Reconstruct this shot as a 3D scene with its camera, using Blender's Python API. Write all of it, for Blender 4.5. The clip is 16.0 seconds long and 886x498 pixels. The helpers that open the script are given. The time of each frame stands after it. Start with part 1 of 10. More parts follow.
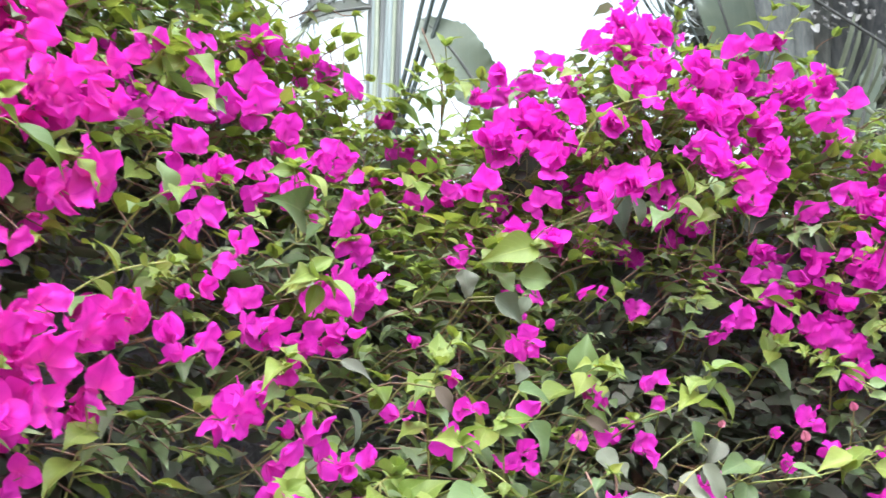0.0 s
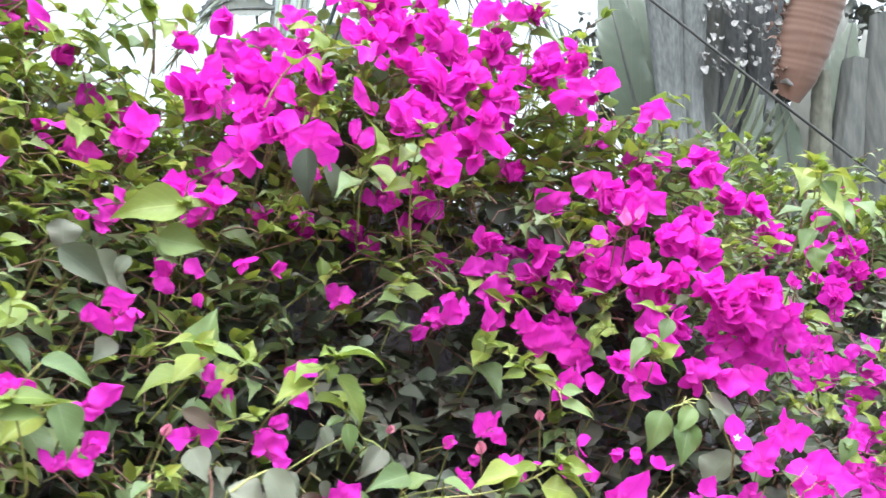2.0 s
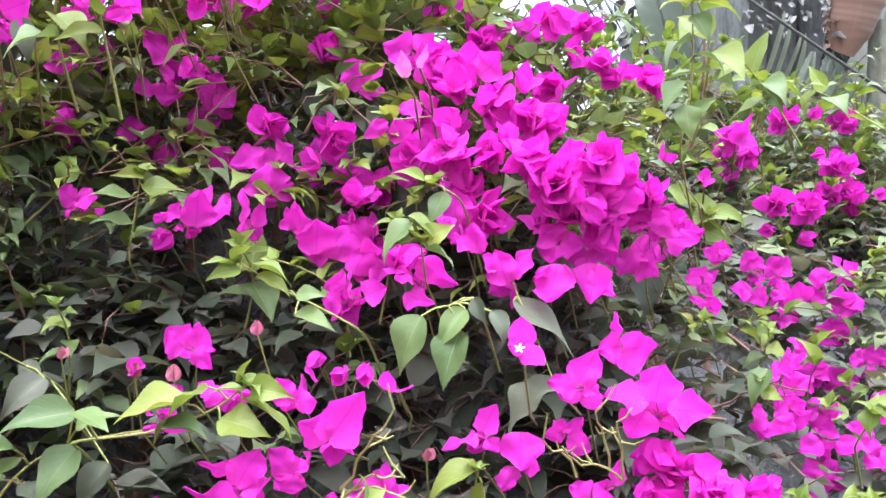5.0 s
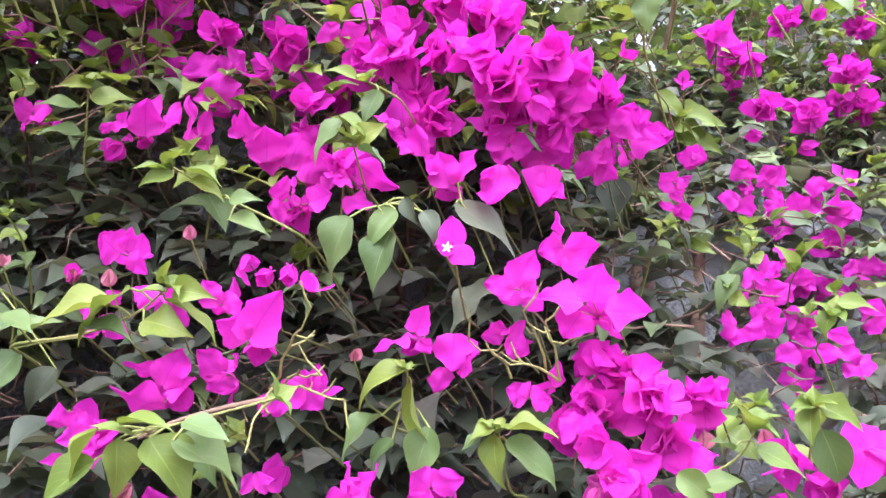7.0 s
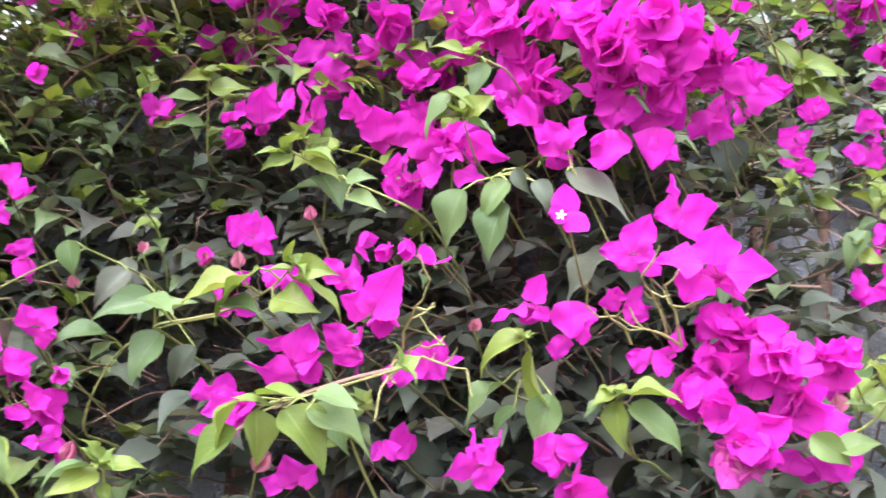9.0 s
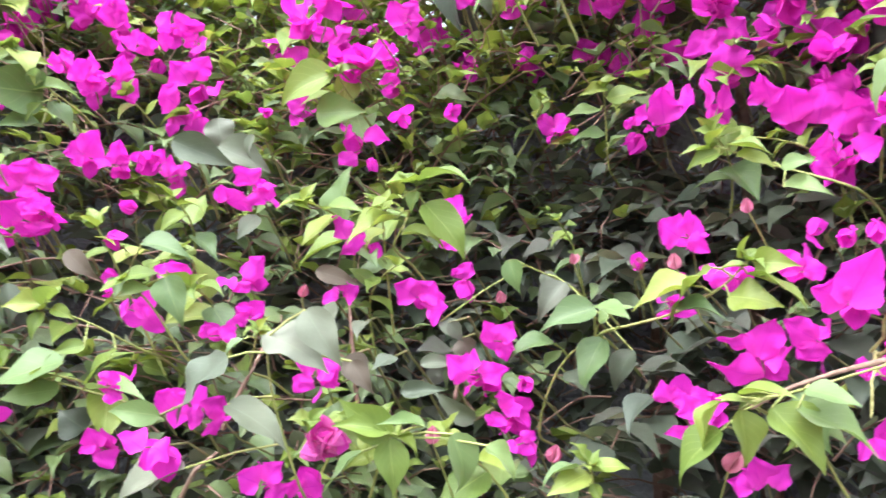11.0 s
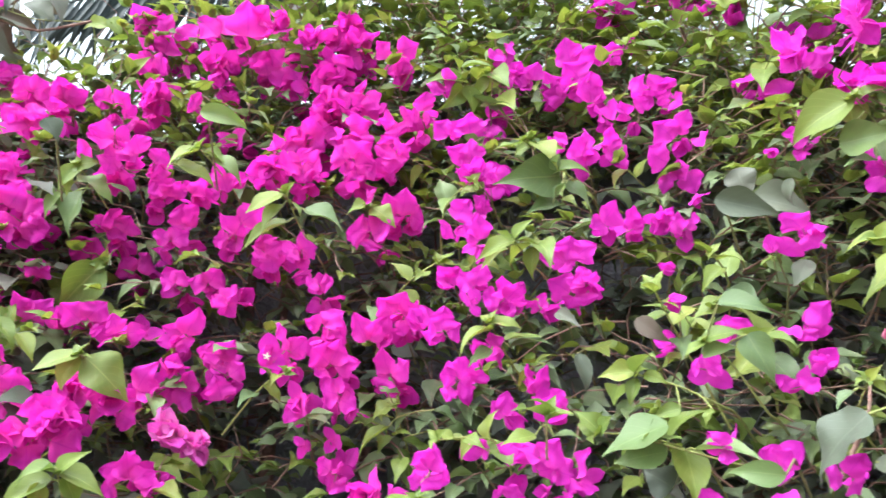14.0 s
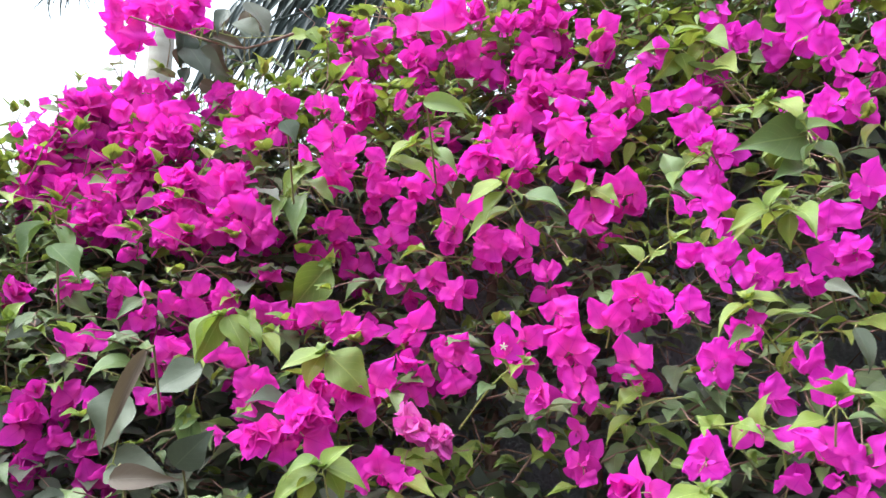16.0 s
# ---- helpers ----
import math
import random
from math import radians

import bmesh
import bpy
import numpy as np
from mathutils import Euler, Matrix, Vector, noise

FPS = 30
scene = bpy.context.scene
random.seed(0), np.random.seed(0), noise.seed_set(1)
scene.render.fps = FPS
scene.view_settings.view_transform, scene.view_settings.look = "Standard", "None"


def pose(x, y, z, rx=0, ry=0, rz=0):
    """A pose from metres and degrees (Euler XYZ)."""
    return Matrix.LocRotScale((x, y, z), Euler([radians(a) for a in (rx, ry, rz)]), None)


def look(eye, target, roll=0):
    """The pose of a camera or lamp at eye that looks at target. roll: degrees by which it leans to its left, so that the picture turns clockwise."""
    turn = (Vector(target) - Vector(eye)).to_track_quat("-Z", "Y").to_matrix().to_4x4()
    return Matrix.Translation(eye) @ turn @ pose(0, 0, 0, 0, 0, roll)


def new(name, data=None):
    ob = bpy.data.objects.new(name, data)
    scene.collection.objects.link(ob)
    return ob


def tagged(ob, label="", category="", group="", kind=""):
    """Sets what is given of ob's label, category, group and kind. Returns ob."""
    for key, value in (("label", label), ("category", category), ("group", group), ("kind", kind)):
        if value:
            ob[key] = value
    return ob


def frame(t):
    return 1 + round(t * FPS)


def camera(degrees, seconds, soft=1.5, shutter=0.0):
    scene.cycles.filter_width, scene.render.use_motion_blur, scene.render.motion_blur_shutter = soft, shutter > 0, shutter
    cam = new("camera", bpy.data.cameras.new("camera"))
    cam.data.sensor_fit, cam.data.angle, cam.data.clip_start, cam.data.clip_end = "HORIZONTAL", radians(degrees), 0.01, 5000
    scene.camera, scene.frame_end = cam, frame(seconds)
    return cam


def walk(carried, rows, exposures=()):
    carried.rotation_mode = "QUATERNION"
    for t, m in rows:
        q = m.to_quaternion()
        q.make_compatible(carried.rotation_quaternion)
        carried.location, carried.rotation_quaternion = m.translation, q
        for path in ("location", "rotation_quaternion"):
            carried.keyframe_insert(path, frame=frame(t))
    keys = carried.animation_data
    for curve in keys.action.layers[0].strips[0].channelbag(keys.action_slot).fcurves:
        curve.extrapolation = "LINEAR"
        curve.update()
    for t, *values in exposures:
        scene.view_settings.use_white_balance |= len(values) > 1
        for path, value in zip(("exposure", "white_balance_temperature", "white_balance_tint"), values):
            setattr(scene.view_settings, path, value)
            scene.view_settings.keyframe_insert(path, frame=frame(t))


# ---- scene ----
cam = camera(57.3, 16.0, shutter=0.35)
METRES, EYE, TILT, LEAN, TURN = 1.2, 1.45, 20.0, 0.0, 0.0
ROWS = [
    (0.0, 0.0, 0.0, 0.0, 0.0, 0.0, -0.0),
    (0.5, 0.0063, 0.0328, -0.0163, -4.25, 0.45, -1.41),
    (1.0, 0.0629, 0.0675, -0.0276, -6.58, 1.14, -2.55),
    (1.5, 0.1571, 0.1016, -0.0323, -6.54, 1.69, -3.42),
    (2.0, 0.2394, 0.1204, -0.0397, -6.07, 1.69, -3.9),
    (2.5, 0.2972, 0.1564, -0.0571, -5.97, 1.41, -4.02),
    (3.0, 0.3507, 0.2175, -0.0867, -5.33, 1.7, -3.91),
    (3.5, 0.3932, 0.2632, -0.1022, -4.76, 1.74, -3.47),
    (4.0, 0.4343, 0.2788, -0.1049, -3.73, 1.69, -2.73),
    (6.5, 0.5571, 0.306, -0.1223, 1.37, -2.13, -1.19),
    (7.0, 0.5651, 0.3056, -0.128, 1.57, -3.84, -0.92),
    (7.5, 0.5711, 0.3049, -0.1314, 1.87, -5.11, -0.61),
    (8.0, 0.5738, 0.3053, -0.1313, 2.27, -5.64, -0.36),
    (10.5, 0.512, 0.2798, -0.1219, 25.69, -3.95, 8.4),
    (11.0, 0.4957, 0.2713, -0.1195, 30.71, -3.12, 10.33),
    (11.5, 0.4822, 0.2599, -0.1142, 35.9, -1.99, 12.25),
    (12.0, 0.4624, 0.2464, -0.1083, 40.24, -0.76, 13.76),
    (12.5, 0.4448, 0.2308, -0.0998, 43.84, 0.38, 14.95),
    (13.0, 0.4293, 0.213, -0.0889, 48.34, 2.08, 16.15),
    (13.5, 0.42, 0.1933, -0.0778, 52.63, 3.94, 17.13),
    (14.0, 0.41, 0.1776, -0.0703, 56.71, 5.8, 17.94),
    (14.5, 0.3946, 0.1676, -0.0685, 61.04, 7.38, 18.68),
    (15.0, 0.3779, 0.1553, -0.0643, 64.16, 8.53, 19.21),
    (15.5, 0.3666, 0.1432, -0.0597, 66.95, 9.29, 19.62),
    (16.0, 0.3561, 0.1368, -0.0598, 68.95, 9.83, 20.12),
]
walk(cam, [(t, pose(0, 0, EYE, TILT, LEAN, TURN) @ pose(METRES * x, METRES * y, METRES * z, 90 + pitch, roll, yaw)) for t, x, y, z, yaw, pitch, roll in ROWS],
     [(0.0, 2.09, 6040, 3), (2.5, 2.15, 5960, 3.5), (4.0, 2.26, 5860, 6), (8.0, 2.16, 5840, 11), (10.5, 2.46, 5970, 3.5), (12.5, 2.43, 5980, 3), (13.5, 2.28, 5980, 3), (16.0, 2.00, 5980, 3)])


# ---- light: bright overcast sky ----
world = bpy.data.worlds.new("overcast_sky")
scene.world = world
world.use_nodes = True
wn, wl = world.node_tree.nodes, world.node_tree.links
sky = wn.new("ShaderNodeTexSky")
sky.sky_type, sky.sun_disc = "NISHITA", False
sky.sun_elevation, sky.sun_rotation = radians(52), radians(190)
sky.dust_density, sky.air_density, sky.ozone_density = 4.0, 1.2, 0.6
pale = wn.new("ShaderNodeHueSaturation")
pale.inputs["Saturation"].default_value = 0.30
wl.new(sky.outputs[0], pale.inputs["Color"])
wl.new(pale.outputs[0], wn["Background"].inputs["Color"])
wn["Background"].inputs["Strength"].default_value = 0.15
sun = new("sun", bpy.data.lights.new("sun", "SUN"))
sun.data.energy, sun.data.angle, sun.data.color = 1.05, radians(50), (1.0, 0.98, 0.96)
sun.matrix_world = look((1.3, -0.5, 6.0), (0, 0.4, 1.6))


# ---- materials ----
def base_material(name):
    m = bpy.data.materials.new(name)
    m.use_nodes = True
    t = m.node_tree
    b = t.nodes["Principled BSDF"]
    return m, t.nodes, t.links, b


def mixed(nodes, links, fac, a, b, mode="MIX"):
    """A colour mix; a and b are sockets or colours, fac a socket or number."""
    n = nodes.new("ShaderNodeMix")
    n.data_type, n.blend_type = "RGBA", mode
    for s, v in ((n.inputs["Factor"], fac), (n.inputs["A"], a), (n.inputs["B"], b)):
        if isinstance(v, bpy.types.NodeSocket):
            links.new(v, s)
        else:
            s.default_value = v if isinstance(v, (int, float)) else (*v, 1)
    return n.outputs["Result"]


def calc(nodes, links, op, a, b=0.0, c=None):
    n = nodes.new("ShaderNodeMath")
    n.operation = op
    for s, v in zip(n.inputs, (a, b, c)):
        if v is None:
            continue
        if isinstance(v, bpy.types.NodeSocket):
            links.new(v, s)
        else:
            s.default_value = v
    return n.outputs[0]


def ramp(nodes, links, src, stops):
    n = nodes.new("ShaderNodeValToRGB")
    el = n.color_ramp.elements
    while len(el) < len(stops):
        el.new(0.5)
    for e, (p, c) in zip(el, stops):
        e.position, e.color = p, (*c, 1)
    links.new(src, n.inputs[0])
    return n.outputs[0]


def blade_material(name, tones, vein, through_light, rough, per_object, vein_amount=0.45, mottling=60.0, wrinkle=0.25, tip=None, spec=0.5, dust=None, sheen=0.16):
    """A leaf or bract: tones picked at random for each piece, veins along the blade's own coordinates, mottling, fine relief, light through it."""
    m, n, l, b = base_material(name)
    if per_object:
        rnd = n.new("ShaderNodeObjectInfo").outputs["Random"]
    else:
        rnd = n.new("ShaderNodeNewGeometry").outputs["Random Per Island"]
    k = len(tones) - 1
    col = ramp(n, l, rnd, [(i / k, c) for i, c in enumerate(tones)])
    uv = n.new("ShaderNodeUVMap").outputs[0]
    sep = n.new("ShaderNodeSeparateXYZ")
    l.new(uv, sep.inputs[0])
    u, v = sep.outputs[0], sep.outputs[1]
    off = calc(n, l, "ABSOLUTE", calc(n, l, "SUBTRACT", v, 0.5))
    mid = calc(n, l, "LESS_THAN", off, 0.016)
    side = calc(n, l, "SUBTRACT", calc(n, l, "MULTIPLY", u, 7.0), calc(n, l, "MULTIPLY", off, 5.0))
    side = calc(n, l, "ABSOLUTE", calc(n, l, "SUBTRACT", calc(n, l, "FRACT", side), 0.5))
    side = calc(n, l, "MULTIPLY", calc(n, l, "LESS_THAN", side, 0.035), 0.45)
    veins = calc(n, l, "MAXIMUM", mid, side)
    where = n.new("ShaderNodeNewGeometry").outputs["Position"]
    spots = n.new("ShaderNodeTexNoise")
    spots.inputs["Scale"].default_value, spots.inputs["Detail"].default_value = mottling, 4
    l.new(where, spots.inputs["Vector"])
    patch = n.new("ShaderNodeTexNoise")
    patch.inputs["Scale"].default_value = 9.0
    l.new(where, patch.inputs["Vector"])
    dark = mixed(n, l, 1.0, col, (0.62, 0.62, 0.62), "MULTIPLY")
    col = mixed(n, l, calc(n, l, "MULTIPLY", spots.outputs[0], 0.55), col, dark)
    warm = mixed(n, l, 1.0, col, (1.25, 1.05, 0.8) if name.startswith("leaf") else (1.05, 1.0, 1.0), "MULTIPLY")
    col = mixed(n, l, calc(n, l, "MULTIPLY", patch.outputs[0], 0.6), col, warm)
    if tip:
        col = mixed(n, l, calc(n, l, "MULTIPLY", calc(n, l, "POWER", calc(n, l, "SUBTRACT", 1.0, u), 3.0), 0.8), col, tip)
    if dust:
        grime = n.new("ShaderNodeTexNoise")
        grime.inputs["Scale"].default_value, grime.inputs["Detail"].default_value = 28.0, 5
        l.new(where, grime.inputs["Vector"])
        amount = calc(n, l, "MULTIPLY", calc(n, l, "SUBTRACT", grime.outputs[0], 0.35), 1.2)
        amount = calc(n, l, "MAXIMUM", amount, 0.0)
        col = mixed(n, l, amount, col, dust)
    col = mixed(n, l, calc(n, l, "MULTIPLY", veins, vein_amount), col, vein)
    l.new(col, b.inputs["Base Color"])
    b.inputs["Roughness"].default_value = rough
    b.inputs["Specular IOR Level"].default_value = spec
    # Sheen of the blades, raised to stand in for some haze as well.
    b.inputs["Sheen Weight"].default_value, b.inputs["Sheen Roughness"].default_value = sheen, 0.5
    bump = n.new("ShaderNodeBump")
    bump.inputs["Strength"].default_value, bump.inputs["Distance"].default_value = wrinkle, 0.0015
    crease = n.new("ShaderNodeTexNoise")
    crease.inputs["Scale"].default_value, crease.inputs["Detail"].default_value = 160.0, 3
    l.new(where, crease.inputs["Vector"])
    l.new(calc(n, l, "SUBTRACT", crease.outputs[0], calc(n, l, "MULTIPLY", veins, 0.6)), bump.inputs["Height"])
    l.new(bump.outputs[0], b.inputs["Normal"])
    thin = n.new("ShaderNodeBsdfTranslucent")
    l.new(mixed(n, l, 1.0, col, (1.15, 1.1, 0.75) if name.startswith("leaf") else (1.1, 1.0, 1.0), "MULTIPLY"), thin.inputs["Color"])
    mix = n.new("ShaderNodeMixShader")
    mix.inputs[0].default_value = through_light
    l.new(b.outputs[0], mix.inputs[1])
    l.new(thin.outputs[0], mix.inputs[2])
    l.new(mix.outputs[0], n["Material Output"].inputs["Surface"])
    return m


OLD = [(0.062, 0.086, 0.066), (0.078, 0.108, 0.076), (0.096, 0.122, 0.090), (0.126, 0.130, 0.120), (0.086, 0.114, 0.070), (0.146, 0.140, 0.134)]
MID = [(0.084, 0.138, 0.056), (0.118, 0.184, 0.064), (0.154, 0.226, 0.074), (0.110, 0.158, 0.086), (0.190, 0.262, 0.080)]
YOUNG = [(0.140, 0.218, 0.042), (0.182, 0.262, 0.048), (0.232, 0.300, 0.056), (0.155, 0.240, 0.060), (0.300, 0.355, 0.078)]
MAGENTA = [(0.58, 0.018, 0.46), (0.72, 0.026, 0.60), (0.80, 0.036, 0.60), (0.73, 0.036, 0.65), (0.84, 0.085, 0.72)]
# Dust tone and translucency also lift the shaded inside, in place of haze.
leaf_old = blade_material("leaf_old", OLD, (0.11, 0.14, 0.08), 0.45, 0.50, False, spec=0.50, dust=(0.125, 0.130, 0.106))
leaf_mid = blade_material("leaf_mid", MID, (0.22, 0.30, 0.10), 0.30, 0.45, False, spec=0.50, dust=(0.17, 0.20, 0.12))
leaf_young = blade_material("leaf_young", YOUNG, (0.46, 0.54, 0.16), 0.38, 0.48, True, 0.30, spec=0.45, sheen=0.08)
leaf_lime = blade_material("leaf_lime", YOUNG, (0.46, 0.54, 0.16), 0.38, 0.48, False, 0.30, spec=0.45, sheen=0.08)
leaf_fresh = blade_material("leaf_fresh", [(0.095, 0.162, 0.055), (0.142, 0.226, 0.074), (0.118, 0.190, 0.078), (0.178, 0.262, 0.082)], (0.26, 0.34, 0.13), 0.34, 0.46, True, 0.35, spec=0.50)
leaf_grey = blade_material("leaf_grey", [(0.074, 0.096, 0.068), (0.112, 0.132, 0.096), (0.092, 0.098, 0.078)], (0.15, 0.17, 0.12), 0.15, 0.55, True, 0.35, spec=0.45, sheen=0.06)
leaf_sage = blade_material("leaf_sage", [(0.130, 0.160, 0.115), (0.165, 0.190, 0.145), (0.185, 0.200, 0.165)], (0.21, 0.24, 0.17), 0.22, 0.6, True, 0.35, spec=0.35, sheen=0.04)
# Some of these stand for shaded leaves, with the shade put into the colour.
leaf_dark = blade_material("leaf_dark", [(0.034, 0.048, 0.036), (0.048, 0.064, 0.046)], (0.08, 0.10, 0.06), 0.12, 0.5, True, spec=0.45, sheen=0.04)
bract_mat = blade_material("bract_magenta", MAGENTA, (0.58, 0.004, 0.50), 0.50, 0.75, False, 0.5, 70.0, 0.7, (0.80, 0.07, 0.58), 0.25, sheen=0.08)
bract_rose = blade_material("bract_rose", [(c[0], c[1], c[2] * 0.90) for c in MAGENTA], (0.58, 0.004, 0.40), 0.50, 0.75, False, 0.5, 70.0, 0.7, (0.80, 0.07, 0.46), 0.25, sheen=0.08)
bract_pink = blade_material("bract_pink", [(0.76, 0.05, 0.56), (0.80, 0.13, 0.62), (0.82, 0.22, 0.62)], (0.80, 0.25, 0.55), 0.45, 0.7, True, 0.5, 45.0, 0.5, (0.82, 0.26, 0.50), 0.15)
bract_faded = blade_material("bract_faded", [(0.44, 0.20, 0.15), (0.50, 0.24, 0.20)], (0.36, 0.16, 0.12), 0.4, 0.7, True, 0.5, 60.0, 0.6, None, 0.15)
leaf_limp = blade_material("leaf_limp", [(0.100, 0.080, 0.068), (0.125, 0.100, 0.084)], (0.17, 0.15, 0.12), 0.25, 0.6, True, 0.35, spec=0.3, sheen=0.04)
bract_bud = blade_material("bract_bud", [(0.46, 0.10, 0.22), (0.50, 0.16, 0.24)], (0.45, 0.25, 0.2), 0.3, 0.55, True)


def rough_material(name, tones, scale, rough, bump_amount=0.4, metal=0.0, stretch=(1, 1, 1), fine=180.0):
    m, n, l, b = base_material(name)
    co = n.new("ShaderNodeTexCoord").outputs["Object"]
    mp = n.new("ShaderNodeMapping")
    mp.inputs["Scale"].default_value = stretch
    l.new(co, mp.inputs[0])
    big = n.new("ShaderNodeTexNoise")
    big.inputs["Scale"].default_value, big.inputs["Detail"].default_value = scale, 6
    l.new(mp.outputs[0], big.inputs["Vector"])
    small = n.new("ShaderNodeTexNoise")
    small.inputs["Scale"].default_value, small.inputs["Detail"].default_value = fine, 4
    l.new(mp.outputs[0], small.inputs["Vector"])
    k = len(tones) - 1
    col = ramp(n, l, big.outputs[0], [(0.3 + 0.4 * i / k, c) for i, c in enumerate(tones)])
    col = mixed(n, l, calc(n, l, "MULTIPLY", small.outputs[0], 0.5), col, mixed(n, l, 1.0, col, (0.55, 0.55, 0.55), "MULTIPLY"))
    l.new(col, b.inputs["Base Color"])
    b.inputs["Roughness"].default_value, b.inputs["Metallic"].default_value = rough, metal
    bump = n.new("ShaderNodeBump")
    bump.inputs["Strength"].default_value, bump.inputs["Distance"].default_value = bump_amount, 0.01
    l.new(small.outputs[0], bump.inputs["Height"])
    l.new(bump.outputs[0], b.inputs["Normal"])
    return m


twig_brown = rough_material("twig_brown", [(0.16, 0.085, 0.065), (0.24, 0.135, 0.105), (0.31, 0.20, 0.15)], 30, 0.75)
twig_green = rough_material("twig_green", [(0.22, 0.26, 0.07), (0.32, 0.34, 0.10), (0.36, 0.30, 0.13)], 30, 0.6)
stalk_pale = rough_material("stalk_pale", [(0.30, 0.28, 0.10), (0.40, 0.36, 0.14), (0.36, 0.26, 0.13)], 40, 0.65)
stalk_mat = rough_material("stalk", [(0.16, 0.15, 0.06), (0.22, 0.21, 0.08), (0.24, 0.16, 0.09)], 30, 0.6)
# Both fibre tones are lifted and bluish, with the haze before them coloured in.
fibre_dark = rough_material("fibre_dark", [(0.056, 0.060, 0.068), (0.086, 0.090, 0.099), (0.125, 0.126, 0.132)], 5, 0.9, 0.6, 0.0, (6, 6, 0.6))
fibre_pale = rough_material("fibre_pale", [(0.096, 0.104, 0.109), (0.140, 0.149, 0.154), (0.195, 0.203, 0.205)], 5, 0.85, 0.5, 0.0, (7, 7, 0.4))
scrap_dry = rough_material("scrap_dry", [(0.24, 0.235, 0.24), (0.34, 0.33, 0.335)], 12, 0.8, 0.3)
sheath_brown = rough_material("sheath_brown", [(0.085, 0.088, 0.070), (0.125, 0.125, 0.10), (0.16, 0.155, 0.13)], 5, 0.8, 0.5, 0.0, (4, 4, 2))
# Pale bluish twig colour: haze over the dark hollows, put into the base tone.
thicket_mat = rough_material("thicket_hazed", [(0.23, 0.235, 0.27), (0.30, 0.30, 0.335), (0.36, 0.35, 0.37)], 14, 0.9, 0.8)
petal_white = rough_material("petal_white", [(0.80, 0.78, 0.62), (0.85, 0.83, 0.70)], 60, 0.5, 0.1)
# Ground out of view; its tone is chosen for the light it bounces upward.
soil = rough_material("soil", [(0.11, 0.10, 0.082), (0.145, 0.132, 0.108), (0.18, 0.165, 0.138)], 1.2, 0.95, 0.6)
palm_bark = rough_material("palm_bark", [(0.26, 0.235, 0.21), (0.33, 0.30, 0.27), (0.38, 0.35, 0.32)], 4, 0.8, 0.5, 0.0, (1, 1, 3))
palm_shaft = rough_material("palm_shaft", [(0.17, 0.21, 0.21), (0.24, 0.28, 0.29), (0.30, 0.33, 0.31)], 3, 0.6, 0.3, 0.0, (9, 9, 0.25))
sheath_grey = rough_material("sheath_grey", [(0.055, 0.060, 0.060), (0.085, 0.088, 0.086), (0.12, 0.12, 0.115)], 5, 0.8, 0.5, 0.0, (4, 4, 0.5))
frond_dark = rough_material("frond_dark", [(0.020, 0.030, 0.030), (0.035, 0.050, 0.045)], 6, 0.4, 0.1)
frond_pale = rough_material("frond_pale", [(0.17, 0.20, 0.15), (0.22, 0.24, 0.18)], 6, 0.5, 0.1)
cable_black = rough_material("cable_black", [(0.03, 0.03, 0.032), (0.045, 0.045, 0.045)], 20, 0.6, 0.1)
banana_green = blade_material("leaf_banana", [(0.070, 0.100, 0.080), (0.095, 0.125, 0.100), (0.085, 0.110, 0.092)], (0.40, 0.44, 0.30), 0.15, 0.55, True, 0.07, 3.0, 0.2)
banana_dim = blade_material("leaf_banana_dim", [(0.075, 0.088, 0.088), (0.10, 0.115, 0.112), (0.12, 0.125, 0.12)], (0.22, 0.22, 0.18), 0.12, 0.6, True, 0.05, 3.0, 0.2)
leaf_brown = blade_material("leaf_withered", [(0.066, 0.029, 0.019), (0.088, 0.040, 0.026), (0.066, 0.037, 0.030)], (0.12, 0.06, 0.04), 0.05, 0.8, True, 0.15, 4.0, 0.4)
far_leaf = blade_material("leaf_far", [(0.030, 0.036, 0.034), (0.05, 0.058, 0.052), (0.08, 0.09, 0.085)], (0.10, 0.11, 0.09), 0.1, 0.35, False)


# ---- mesh helpers ----
rng = np.random.default_rng(7)


def mesh_of(name, verts, quads, uvs=None, mats=(), slots=None):
    """A smooth mesh from arrays: verts (n, 3), quads (m, 4), uv for each vertex."""
    verts, quads = np.asarray(verts, np.float32), np.asarray(quads, np.int32)
    me = bpy.data.meshes.new(name)
    me.vertices.add(len(verts))
    me.vertices.foreach_set("co", verts.ravel())
    me.loops.add(quads.size)
    me.loops.foreach_set("vertex_index", quads.ravel())
    me.polygons.add(len(quads))
    me.polygons.foreach_set("loop_start", np.arange(0, quads.size, 4, dtype=np.int32))
    me.polygons.foreach_set("loop_total", np.full(len(quads), 4, np.int32))
    me.polygons.foreach_set("use_smooth", np.ones(len(quads), bool))
    for m in mats:
        me.materials.append(m)
    if slots is not None:
        me.polygons.foreach_set("material_index", np.asarray(slots, np.int32))
    if uvs is not None:
        me.uv_layers.new(name="UVMap").data.foreach_set("uv", np.asarray(uvs, np.float32)[quads.ravel()].ravel())
    me.update(calc_edges=True)
    me.validate()
    return me


